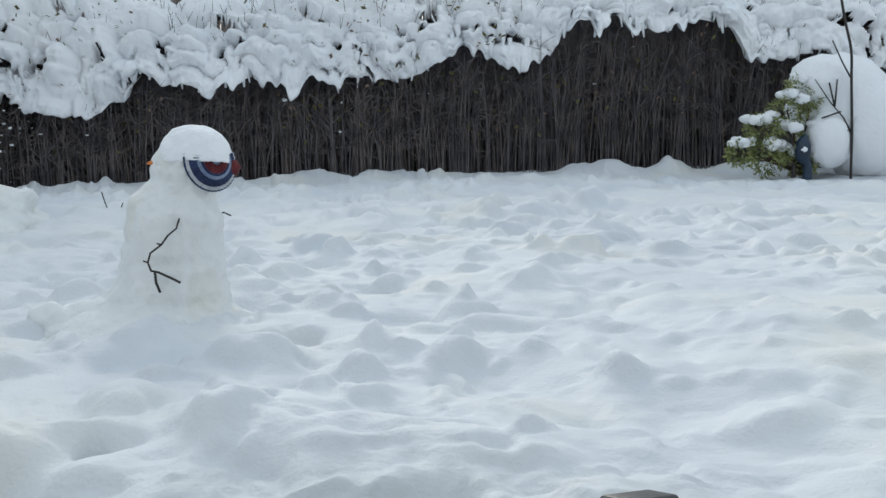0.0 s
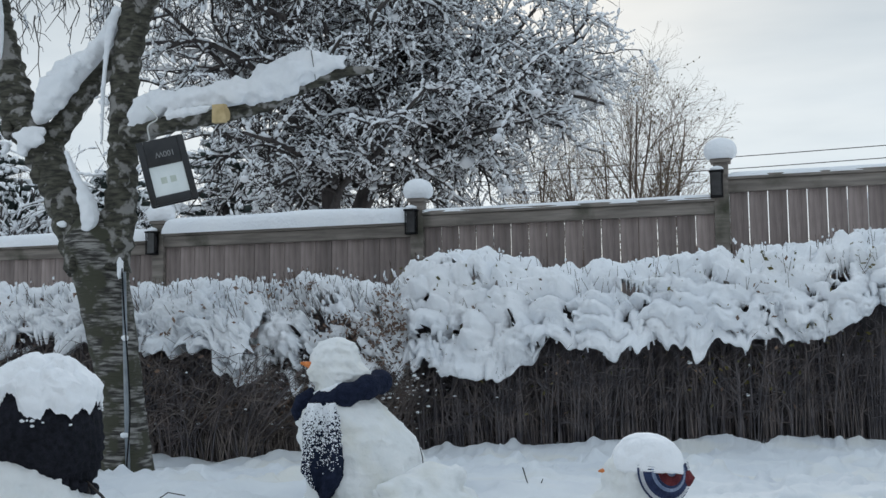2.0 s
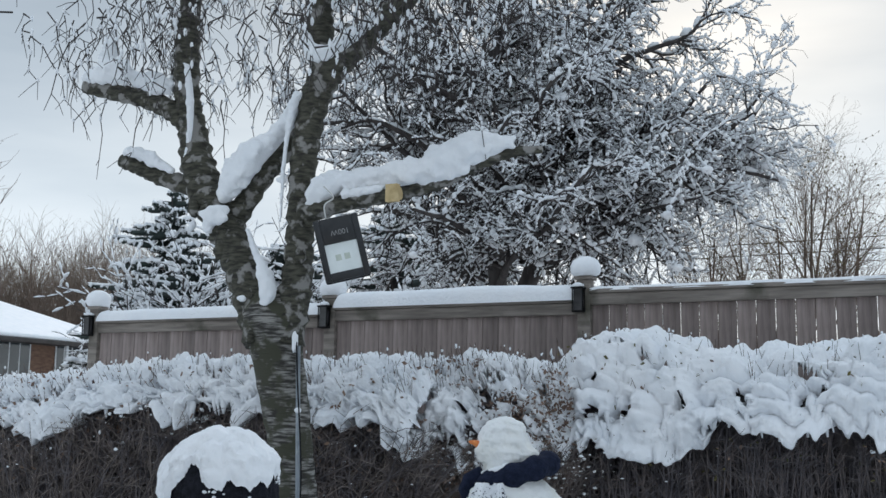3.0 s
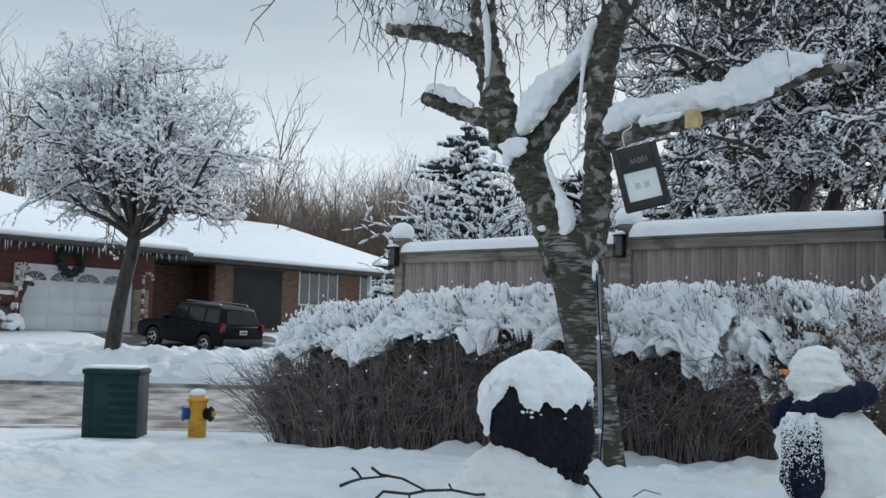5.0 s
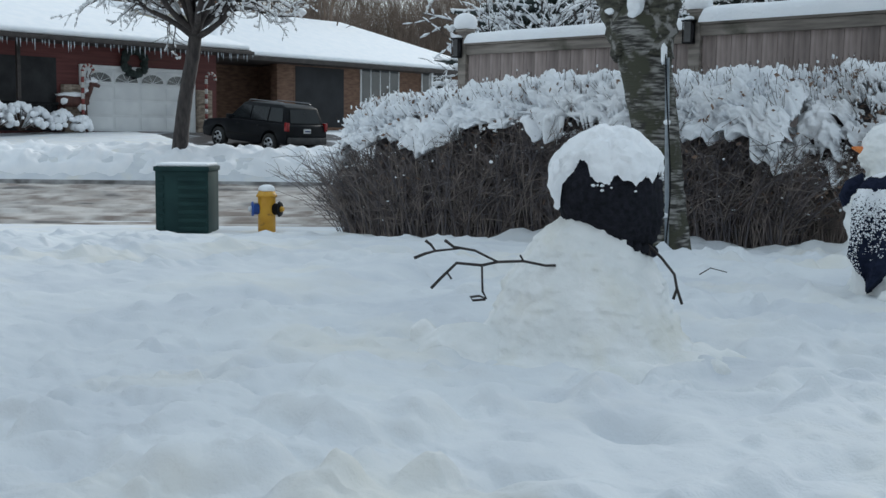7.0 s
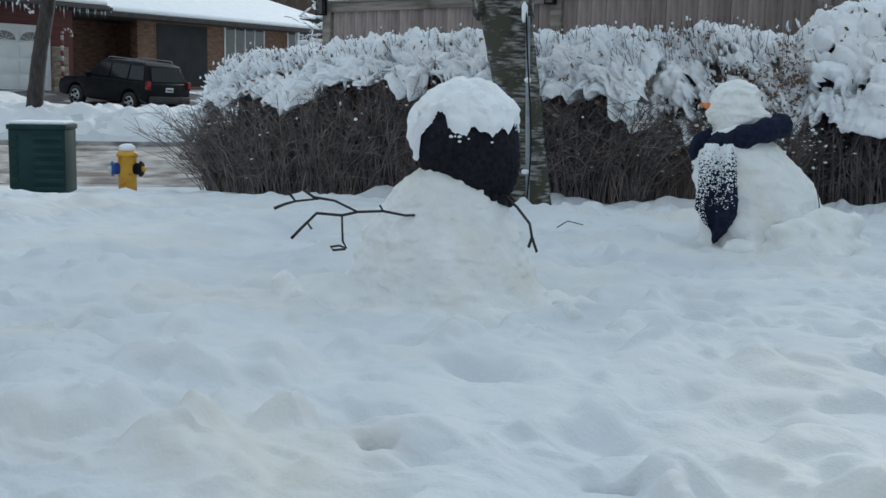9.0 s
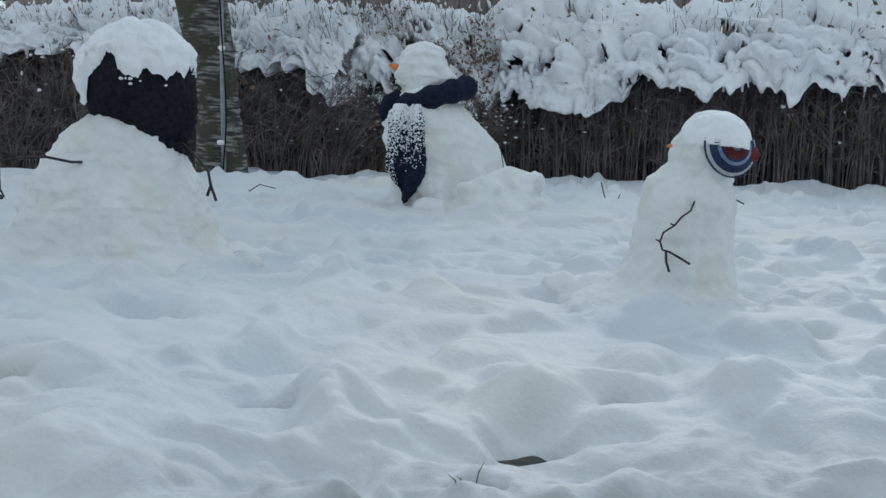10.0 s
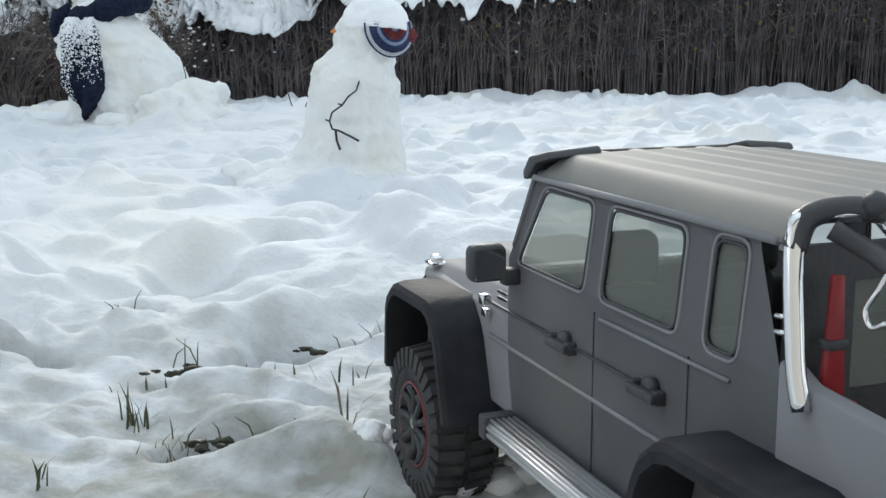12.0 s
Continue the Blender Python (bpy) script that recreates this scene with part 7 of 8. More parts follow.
for sy in (1, -1):
    bm = bmesh.new()
    vs = [[bm.verts.new((col_x(i, z), sy * y, z)) for z, y in ROWS] for i in range(len(COLS))]
    for i in range(len(COLS) - 1):
        for j in range(len(ROWS) - 1):
            if (i, j) not in OPEN:
                f = [vs[i][j], vs[i + 1][j], vs[i + 1][j + 1], vs[i][j + 1]]
                bm.faces.new(f[::-1] if sy > 0 else f)
    bmesh.ops.solidify(bm, geom=bm.faces[:], thickness=0.003)
    bmesh.ops.recalc_face_normals(bm, faces=bm.faces[:])
    side = part("side_panel", bm, GREY, truck, smooth=False)
    for c in (1, 3, 5):      # rounded seals, sills and panes
        q = [(col_x(c, 0.2125), 0.2125), (col_x(c + 1, 0.2125), 0.2125), (col_x(c + 1, 0.265), 0.265), (col_x(c, 0.265), 0.265)]
        yy = lambda z: 0.0955 - (z - 0.207) / 0.057 * 0.0055
        ring = []
        for k in range(4):
            p, a, b = np.array(q[k]), np.array(q[k - 1]), np.array(q[(k + 1) % 4])
            ra, rb = (a - p) / np.linalg.norm(a - p) * 0.008, (b - p) / np.linalg.norm(b - p) * 0.008
            for t in np.linspace(0, 1, 5):
                ring.append((1 - t) ** 2 * (p + ra) + 2 * t * (1 - t) * p + t * t * (p + rb))
        ring.append(ring[0])
        for nm, off, r, m in (("window_seal", 0.0002, 0.0009, BLK), ("window_frame", 0.0004, 0.0010, GREY)):
            g = Geo()
            cxx, czz = sum(p[0] for p in ring[:-1]) / 20, sum(p[1] for p in ring[:-1]) / 20
            grow_ = 0.0 if nm == "window_seal" else 0.0034
            pts = []
            for p in ring:
                d = np.array([p[0] - cxx, p[1] - czz])
                n_ = np.linalg.norm(d)
                pp = np.array([cxx, czz]) + d * (1 + grow_ / n_)
                pts.append((pp[0], sy * (yy(pp[1]) + off), pp[1]))
            g.tube(pts, r, 6, False)
            part(nm, g, m, side)
        bm = bmesh.new()
        f = [bm.verts.new((p[0], sy * (yy(p[1]) - 0.0015), p[1])) for p in ring[:-1]]
        bm.faces.new(f if sy < 0 else f[::-1])
        part("window_pane", bm, GLASS, side, smooth=False)
    # door seams, crease, rubbing strip, handles and hinges
    for x in (0.438, 0.336):
        part("door_seam", bm_box((x - 0.0003, min(sy * 0.0955, sy * 0.0964), 0.104), (x + 0.0003, max(sy * 0.0955, sy * 0.0964), 0.203)), BLK, side)
    g = Geo()
    g.tube([(0.262, sy * 0.0962, 0.150), (0.60, sy * 0.0962, 0.1495)], 0.0016, 6)
    part("crease", g, GREY, side)
    g = Geo()
    g.tube([(0.30, sy * 0.0965, 0.2005), (0.43, sy * 0.0965, 0.2005)], 0.0012, 6)
    part("crease", g, GREY, side)
    for x0, x1 in ((0.49, 0.60), (0.385, 0.46)):
        part("rubbing_strip", bm_box((x0, min(sy * 0.0955, sy * 0.0978), 0.1742), (x1, max(sy * 0.0955, sy * 0.0978), 0.1762)), BLK, side, bevel=0.0008)
    for x in (0.476, 0.372):
        h = part("door_handle", bm_box((x - 0.016, min(sy * 0.100, sy * 0.105), 0.1715), (x + 0.012, max(sy * 0.100, sy * 0.105), 0.1775)), BLK, side, bevel=0.0015)
        g = Geo()
        g.tube([(x - 0.004, sy * 0.0955, 0.1775), (x - 0.004, sy * 0.101, 0.1775)], 0.006, 10)
        part("lock", g, BLK, h)
        part("handle_post", bm_box((x - 0.016, min(sy * 0.095, sy * 0.102), 0.1705), (x - 0.010, max(sy * 0.095, sy * 0.102), 0.1785)), BLK, h, bevel=0.001)
        part("handle_post", bm_box((x + 0.008, min(sy * 0.095, sy * 0.102), 0.1705), (x + 0.014, max(sy * 0.095, sy * 0.102), 0.1785)), BLK, h, bevel=0.001)
    part("hinge", bm_box((0.598, min(sy * 0.095, sy * 0.102), 0.172), (0.607, max(sy * 0.095, sy * 0.102), 0.180)), CHROME, side, bevel=0.001)
    part("hinge", bm_box((0.598, min(sy * 0.095, sy * 0.100), 0.163), (0.607, max(sy * 0.095, sy * 0.100), 0.169)), CHROME, side, bevel=0.001)
    # lower wing between door and bonnet
    part("front_wing", bm_box((0.562, min(sy * 0.060, sy * 0.0945), 0.098), (0.748, max(sy * 0.060, sy * 0.0945), 0.170)), GREY, truck, bevel=0.004, segs=3)
    for k in range(3):
        part("wing_slot", bm_box((0.588, min(sy * 0.0855, sy * 0.0875), 0.1795 - 0.0045 * k), (0.606, max(sy * 0.0855, sy * 0.0875), 0.1815 - 0.0045 * k)), CHROME, truck)
    # indicator pod on the wing
    pod = part("indicator", bm_box((0.738, sy * 0.084 - 0.008, 0.1735), (0.758, sy * 0.084 + 0.008, 0.177)), CHROME, truck, "chrome indicator pod on the wing", bevel=0.002)
    g = Geo()
    g.blob((0.748, sy * 0.084, 0.179), (0.007, 0.006, 0.004), np.random.RandomState(1), 0.03)
    part("lens", g, CHROME, pod)
    # mirror
    mir = part("mirror", bm_box((0.546, min(sy * 0.104, sy * 0.131), 0.200), (0.562, max(sy * 0.104, sy * 0.131), 0.226)), BLK, truck, bevel=0.006, segs=3)
    part("mirror_foot", bm_box((0.545, min(sy * 0.094, sy * 0.108), 0.197), (0.556, max(sy * 0.094, sy * 0.108), 0.209)), BLK, mir, bevel=0.003)
    part("mirror_face", bm_box((0.5445, min(sy * 0.107, sy * 0.128), 0.203), (0.5465, max(sy * 0.107, sy * 0.128), 0.223)), mat("mirror_glass", (0.25, 0.26, 0.27), (0.3, 0.31, 0.32), 0.08, 1.0), mir)
    # running board
    st_ = part("running_board", bm_box((0.352, min(sy * 0.098, sy * 0.120), 0.092), (0.545, max(sy * 0.098, sy * 0.120), 0.104)), ALU, truck, "ribbed bright aluminium running board", bevel=0.002)
    for k in range(5):
        y = 0.1005 + 0.0042 * k
        part("rib", bm_box((0.353, sy * y - 0.0012, 0.104), (0.544, sy * y + 0.0012, 0.1062)), ALU, st_, bevel=0.0006)
    for k in range(2):
        part("rib", bm_box((0.353, sy * 0.120 - 0.001, 0.0935 + 0.005 * k), (0.544, sy * 0.120 + 0.0012, 0.0965 + 0.005 * k)), ALU, st_, bevel=0.0006)
    for x0, x1 in ((0.545, 0.557), (0.340, 0.352)):
        part("end_cap", bm_box((x0, min(sy * 0.097, sy * 0.122), 0.090), (x1, max(sy * 0.097, sy * 0.122), 0.107)), BLK, st_, bevel=0.002)

# lower sill and floor, firewall, back wall
part("sill", bm_box((0.27, -0.088, 0.075), (0.72, 0.088, 0.100)), BLK, truck, bevel=0.004)
part("floor_pan", bm_box((0.27, -0.09, 0.100), (0.60, 0.09, 0.106)), BLK, truck)
part("back_wall", bm_box((0.258, -0.092, 0.10), (0.2625, 0.092, 0.205)), BLK, truck)
part("back_frame", bm_box((0.258, -0.092, 0.205), (0.2625, -0.062, 0.272)), BLK, truck)
part("back_frame", bm_box((0.258, 0.062, 0.205), (0.2625, 0.092, 0.272)), BLK, truck)
part("back_frame", bm_box((0.258, -0.062, 0.255), (0.2625, 0.062, 0.272)), BLK, truck)
part("back_pane", bm_box((0.2595, -0.062, 0.205), (0.2610, 0.062, 0.255)), GLASS, truck)

# roof with pressed ribs and rain gutters
U, V = np.meshgrid(np.linspace(0.274, 0.540, 60), np.linspace(-1, 1, 321), indexing="ij")
edge = np.clip((1 - np.abs(V)) / 0.20, 0, 1)
fr_ = np.clip((0.540 - U) / 0.030, 0, 1)
Z = 0.271 + 0.0165 * np.sin(edge * math.pi / 2) ** 0.8 * np.sin(fr_ * math.pi / 2) ** 0.7 + 0.002 * (1 - V * V)
for c in (-0.56, -0.28, 0.0, 0.28, 0.56):
    Z = Z - 0.0050 * np.exp(-((V - c) / 0.014) ** 4) * smoothstep(0.30, 0.305, U) * (1 - smoothstep(0.49, 0.495, U)) + 0.0010 * np.exp(-((V - c - 0.035) / 0.03) ** 4)
g = Geo()
g.grid(np.stack([U, V * 0.0905, Z], -1))
part("roof", g, ROOFG, truck, "dusty ribbed grey roof")
for sy in (1, -1):
    g = Geo()
    g.tube([(0.276, sy * 0.0905, 0.2715), (0.535, sy * 0.0905, 0.2715), (0.560, sy * 0.0935, 0.222)], 0.0022, 8)
    part("rain_gutter", g, GREY, truck)
part("roof_front_edge", bm_box((0.531, -0.088, 0.264), (0.540, 0.088, 0.276)), GREY, truck, bevel=0.003)
# roof lamp bar with pods at both ends
bar = part("roof_bar", bm_box((0.530, -0.060, 0.2845), (0.536, 0.060, 0.2885)), BLK, truck, bevel=0.001)
for sy in (1, -1):
    bm = bmesh.new()
    prof = [(0.549, 0.268), (0.551, 0.274), (0.541, 0.285), (0.512, 0.2905), (0.508, 0.286), (0.530, 0.281), (0.540, 0.272)]
    a, b = [bm.verts.new((x, sy * 0.093, z)) for x, z in prof], [bm.verts.new((x, sy * 0.055, z + 0.003)) for x, z in prof]
    bm.faces.new(a)
    bm.faces.new(b[::-1])
    for i in range(len(prof)):
        j = (i + 1) % len(prof)
        bm.faces.new([a[j], a[i], b[i], b[j]])
    bmesh.ops.recalc_face_normals(bm, faces=bm.faces[:])
    part("lamp_pod", bm, BLK, bar, bevel=0.002)

# windscreen and its frame
bm = bmesh.new()
bm.faces.new([bm.verts.new(p) for p in ((0.566, -0.085, 0.207), (0.566, 0.085, 0.207), (0.534, 0.081, 0.265), (0.534, -0.081, 0.265))])
part("windscreen", bm, GLASS, truck, smooth=False)

# bonnet with a raised middle
U, V = np.meshgrid(np.linspace(0.558, 0.774, 40), np.linspace(-1, 1, 41), indexing="ij")
Z = 0.176 + 0.010 * (0.76 - U) / 0.2 + 0.015 * (smoothstep(-0.62, -0.50, V) - smoothstep(0.50, 0.62, V)) * (1 - smoothstep(0.735, 0.752, U)) - 0.012 * smoothstep(0.86, 1.0, np.abs(V)) - 0.010 * smoothstep(0.755, 0.774, U)
Z = Z + 0.006 * (smoothstep(0.48, 0.56, np.abs(V)) - smoothstep(0.62, 0.70, np.abs(V))) * (1 - smoothstep(0.66, 0.70, U))
g = Geo()
g.grid(np.stack([U, V * 0.091, Z], -1))
part("bonnet", g, GREY, truck)
part("nose", bm_box((0.735, -0.088, 0.098), (0.772, 0.088, 0.170)), GREY, truck, bevel=0.006, segs=3)
part("grille", bm_box((0.772, -0.045, 0.115), (0.777, 0.045, 0.160)), BLK, truck, bevel=0.002)
part("bumper", bm_box((0.765, -0.115, 0.070), (0.795, 0.115, 0.100)), BLK, truck, bevel=0.006)


FLARE = mat("dark_grey_plastic", (0.018, 0.019, 0.022), (0.032, 0.034, 0.038), 0.6, scale=30, bump=0.1, spec=0.12)


def flare(x, front):
    """A wheel-arch flare as a bent band with a rolled edge."""
    arcs = [(0.068, 0.094), (0.062, 0.146), (0.057, 0.156), (0.044, 0.166), (0.034, 0.169), (-0.040, 0.170), (-0.052, 0.166), (-0.064, 0.154), (-0.070, 0.144), (-0.090, 0.085)] if front else [(0.094, 0.092), (0.074, 0.150), (0.068, 0.161), (0.054, 0.172), (0.042, 0.176), (-0.040, 0.178), (-0.054, 0.174), (-0.066, 0.162), (-0.074, 0.140)]
    for sy in (1, -1):
        rows = []
        for dx, z in arcs:
            inn = Vector((dx, z - 0.075)).normalized()
            rows.append([(x + dx - inn.x * 0.004 * k0, sy * y, z - inn.y * 0.004 * k0) for y, k0 in ((0.090, 0.0), (0.122, 0.0), (0.129, 0.5), (0.132, 1.4), (0.132, 2.9), (0.128, 3.2), (0.090, 2.2))])
        arr = np.array(rows)
        g = Geo()
        g.grid(arr if sy > 0 else arr[:, ::-1])
        band = part("wheel_arch_flare", g, FLARE, truck, "dark grey plastic wheel-arch flare")
        band.data.set_sharp_from_angle(angle=radians(32))


flare(0.684, True)
flare(0.258, False)
flare(0.126, False)


def wheel(x, sy):
    """A knobbly tyre on a dark rim with a red bead ring."""
    c, R, w = Vector((x, sy * 0.1045, 0.058)), 0.0625, 0.023
    g = Geo()
    K = R / 0.056
    prof = [(-w, 0.035), (-w * 1.02, 0.044 * K), (-w * 0.9, 0.052 * K), (-w * 0.55, 0.0545 * K), (w * 0.55, 0.0545 * K), (w * 0.9, 0.052 * K), (w * 1.02, 0.044 * K), (w, 0.035), (w * 0.7, 0.033)]
    th = np.linspace(0, 2 * math.pi, 49)
    g.grid(np.array([[(c.x + r * math.cos(a), c.y + y, c.z + r * math.sin(a)) for a in th] for y, r in prof]))
    wh = part("wheel", g, RUB, truck)
    g = Geo()
    for k in range(30):
        for side in (-1, 1):
            a = 2 * math.pi * (k + 0.5 * (side > 0)) / 30
            ca, sa = math.cos(a), math.sin(a)
            def P(rr, tt, yy):
                return (c.x + K * (rr * ca - tt * sa), c.y + yy, c.z + K * (rr * sa + tt * ca))
            y0, y1 = side * w * 0.12, side * w * 1.0
            b = [P(0.0515, -0.0042, y0), P(0.0515, 0.0042, y0), P(0.048, 0.0042, y1), P(0.048, -0.0042, y1), P(0.0578, -0.0034, y0), P(0.0578, 0.0034, y0), P(0.0552, 0.0034, y1), P(0.0552, -0.0034, y1)]
            g.add(b, [[0, 3, 2, 1], [4, 5, 6, 7], [0, 1, 5, 4], [1, 2, 6, 5], [2, 3, 7, 6], [3, 0, 4, 7]])
            y2 = side * w * 1.09
            b = [P(0.040, -0.003, side * w), P(0.040, 0.003, side * w), P(0.050, 0.0036, side * w * 0.9), P(0.050, -0.0036, side * w * 0.9), P(0.042, -0.003, y2), P(0.042, 0.003, y2), P(0.0555, 0.0036, y2 * 0.94), P(0.0555, -0.0036, y2 * 0.94)]
            g.add(b, [[0, 3, 2, 1], [4, 5, 6, 7], [0, 1, 5, 4], [1, 2, 6, 5], [2, 3, 7, 6], [3, 0, 4, 7]])
    part("tread", g, RUB, wh, smooth=False, kind="stuff")
    o = sy * w
    g = Geo()
    g.grid(np.array([[(c.x + r * math.cos(a), c.y + y, c.z + r * math.sin(a)) for a in th] for y, r in ((o * 0.95, 0.0345), (o * 1.03, 0.0335), (o * 1.0, 0.0315), (o * 0.5, 0.029), (o * 0.45, 0.001))]))
    part("rim", g, BLK, wh, "dark beadlock rim")
    g = Geo()
    g.tube([(c.x + 0.0338 * math.cos(a), c.y + o * 1.0, c.z + 0.0338 * math.sin(a)) for a in th], 0.0009, 5, False)
    part("bead_ring", g, REDP, wh, "thin red ring round the rim")
    for k in range(9):
        a = 2 * math.pi * k / 9
        g = Geo()
        g.tube([(c.x + 0.008 * math.cos(a), c.y + o * 0.88, c.z + 0.008 * math.sin(a)), (c.x + 0.022 * math.cos(a), c.y + o * 0.85, c.z + 0.022 * math.sin(a)), (c.x + 0.031 * math.cos(a), c.y + o * 0.95, c.z + 0.031 * math.sin(a))], [0.0036, 0.0034, 0.0048], 6)
        part("spoke", g, BLK, wh)
        g = Geo()
        b = a + 0.17
        g.tube([(c.x + 0.0305 * math.cos(b), c.y + o * 0.98, c.z + 0.0305 * math.sin(b)), (c.x + 0.0305 * math.cos(b), c.y + o * 1.06, c.z + 0.0305 * math.sin(b))], 0.0013, 6)
        part("bolt", g, mat("dark_bolt", (0.05, 0.05, 0.052), (0.08, 0.08, 0.082), 0.4, 0.7) if k == 0 and sy == 1 and x > 0.6 else BLK, wh)
    g = Geo()
    g.tube([(c.x, c.y + o * 0.8, c.z), (c.x, c.y + o * 1.0, c.z), (c.x, c.y + o * 1.04, c.z)], [0.0095, 0.0085, 0.006], 12)
    hub = part("hub_cap", g, BLK, wh)
    for k in range(3):
        a = math.pi / 2 + 2 * math.pi * k / 3
        g = Geo()
        g.tube([(c.x, c.y + o * 1.045, c.z), (c.x + 0.0042 * math.cos(a), c.y + o * 1.045, c.z + 0.0042 * math.sin(a))], [0.0007, 0.0004], 4)
        part("emblem", g, CHROME, hub)


for x in (0.684, 0.258, 0.126):
    for sy in (1, -1):
        wheel(x, sy)
for x in (0.684, 0.258, 0.126):
    g = Geo()
    g.tube([(x, -0.09, 0.055), (x, -0.02, 0.055), (x, 0.0, 0.06), (x, 0.02, 0.055), (x, 0.09, 0.055)], [0.009, 0.011, 0.02, 0.011, 0.009], 8)
    part("axle", g, BLK, truck)
part("chassis_rail", bm_box((0.10, 0.025, 0.070), (0.74, 0.037, 0.088)), BLK, truck, bevel=0.002)
part("chassis_rail", bm_box((0.10, -0.037, 0.070), (0.74, -0.025, 0.088)), BLK, truck, bevel=0.002)

# load bed
for sy in (1, -1):
    bm = bmesh.new()
    prof = [(0.262, 0.098), (0.262, 0.222), (0.245, 0.214), (0.10, 0.204), (0.085, 0.200), (0.085, 0.110), (0.12, 0.098)]
    a, b = [bm.verts.new((x, sy * 0.098, z)) for x, z in prof], [bm.verts.new((x, sy * 0.086, z)) for x, z in prof]
    bm.faces.new(a)
    bm.faces.new(b[::-1])
    for i in range(len(prof)):
        j = (i + 1) % len(prof)
        bm.faces.new([a[j], a[i], b[i], b[j]])
    bmesh.ops.recalc_face_normals(bm, faces=bm.faces[:])
    bed = part("bed_side", bm, GREY, truck, bevel=0.0025)
    g = Geo()
    g.tube([(0.262, sy * 0.0985, 0.150), (0.09, sy * 0.0985, 0.1495)], 0.0016, 6)
    part("crease", g, GREY, bed)
part("bed_floor", bm_box((0.085, -0.086, 0.120), (0.258, 0.086, 0.126)), BLK, truck)
part("tailgate", bm_box((0.078, -0.097, 0.105), (0.088, 0.097, 0.186)), GREY, truck, bevel=0.003)

# chrome roll bar over the front of the bed
for sy in (1, -1):
    g = Geo()
    g.tube(spline([(0.240, sy * 0.101, 0.205), (0.246, sy * 0.101, 0.226), (0.254, sy * 0.0985, 0.276), (0.253, sy * 0.091, 0.286), (0.245, sy * 0.062, 0.287)], 5), 0.0044, 12)
    part("roll_bar", g, CHROME, truck, "bright chrome roll bar")
    g = Geo()
    g.tube(spline([(0.245, sy * 0.062, 0.287), (0.20, sy * 0.064, 0.262), (0.14, sy * 0.070, 0.215), (0.11, sy * 0.075, 0.190)], 5), 0.0052, 12)
    part("roll_bar", g, CHROME, truck, "bright chrome roll bar")
g = Geo()
g.tube([(0.245, -0.062, 0.287), (0.245, 0.062, 0.287)], 0.0052, 12)
part("roll_bar", g, CHROME, truck, "bright chrome roll bar")
for pts, r in (([(0.2545, 0.0985, 0.272), (0.253, 0.092, 0.286), (0.247, 0.070, 0.2885), (0.225, 0.055, 0.284), (0.205, 0.06, 0.272), (0.17, 0.066, 0.262)], 0.0056),
               ([(0.246, 0.086, 0.281), (0.235, 0.074, 0.272), (0.215, 0.070, 0.265), (0.18, 0.06, 0.268), (0.13, 0.04, 0.262)], 0.0045),
               ([(0.242, 0.066, 0.288), (0.215, 0.035, 0.292), (0.18, 0.0, 0.294), (0.14, -0.04, 0.284)], 0.0036)):
    g = Geo()
    g.tube(spline(pts, 6), r, 8)
    part("bungee_cord", g, BLK, truck, "black bungee cord wound round the bar")
for p in ((0.243, 0.067, 0.2905), (0.196, 0.015, 0.296)):
    g = Geo()
    g.blob(p, (0.0065, 0.0065, 0.0065), np.random.RandomState(2), 0.03)
    part("cord_knob", g, BLK, truck)
g = Geo()
g.tube(spline([(0.225, 0.073, 0.267), (0.226, 0.078, 0.258), (0.230, 0.080, 0.249), (0.226, 0.080, 0.243), (0.219, 0.079, 0.246)], 6), 0.0013, 6)
part("cord_hook", g, CHROME, truck)
g = Geo()
g.tube([(0.248, 0.100, 0.243), (0.257, 0.104, 0.243)], 0.0012, 5)
g.tube([(0.248, 0.100, 0.236), (0.257, 0.104, 0.236)], 0.0012, 5)
part("bar_pins", g, CHROME, truck)

# red jack lying in the bed
jack = thing("toy_jack", "small red toy jack standing in the truck bed", "jack")
jack.matrix_basis = truck.matrix_basis @ pose(0.248, 0.080, 0.198) @ Matrix.Scale(0.58, 4)
bm = bmesh.new()
prof = [(-0.011, 0.0), (0.011, 0.0), (0.010, 0.014), (0.006, 0.07), (0.004, 0.108), (-0.004, 0.108), (-0.006, 0.07), (-0.010, 0.014)]
a, b = [bm.verts.new((-0.004, x, z)) for x, z in prof], [bm.verts.new((0.004, x, z)) for x, z in prof]
bm.faces.new(a)
bm.faces.new(b[::-1])
for i in range(len(prof)):
    j = (i + 1) % len(prof)
    bm.faces.new([a[j], a[i], b[i], b[j]])
bmesh.ops.recalc_face_normals(bm, faces=bm.faces[:])
part("upright", bm, REDP, jack, bevel=0.0012)
part("foot", bm_box((-0.010, -0.018, 0.0), (0.010, 0.018, 0.012)), REDP, jack, bevel=0.002)
part("band", bm_box((-0.006, -0.0095, 0.052), (0.006, 0.0095, 0.060)), BLK, jack, bevel=0.001)

# seats seen through the windows
for x in (0.492, 0.375):
    for sy in (1, -1):
        seat = part("seat", bm_box((x - 0.012, sy * 0.045 - 0.026, 0.106), (x + 0.012, sy * 0.045 + 0.026, 0.205)), SEAT, truck, bevel=0.006, segs=3)
        part("headrest", bm_box((x - 0.010, sy * 0.045 - 0.024, 0.2055), (x + 0.010, sy * 0.045 + 0.024, 0.240)), SEAT, seat, bevel=0.0095, segs=4)
part("dashboard", bm_box((0.535, -0.085, 0.17), (0.562, 0.085, 0.207)), SEAT, truck, bevel=0.006)

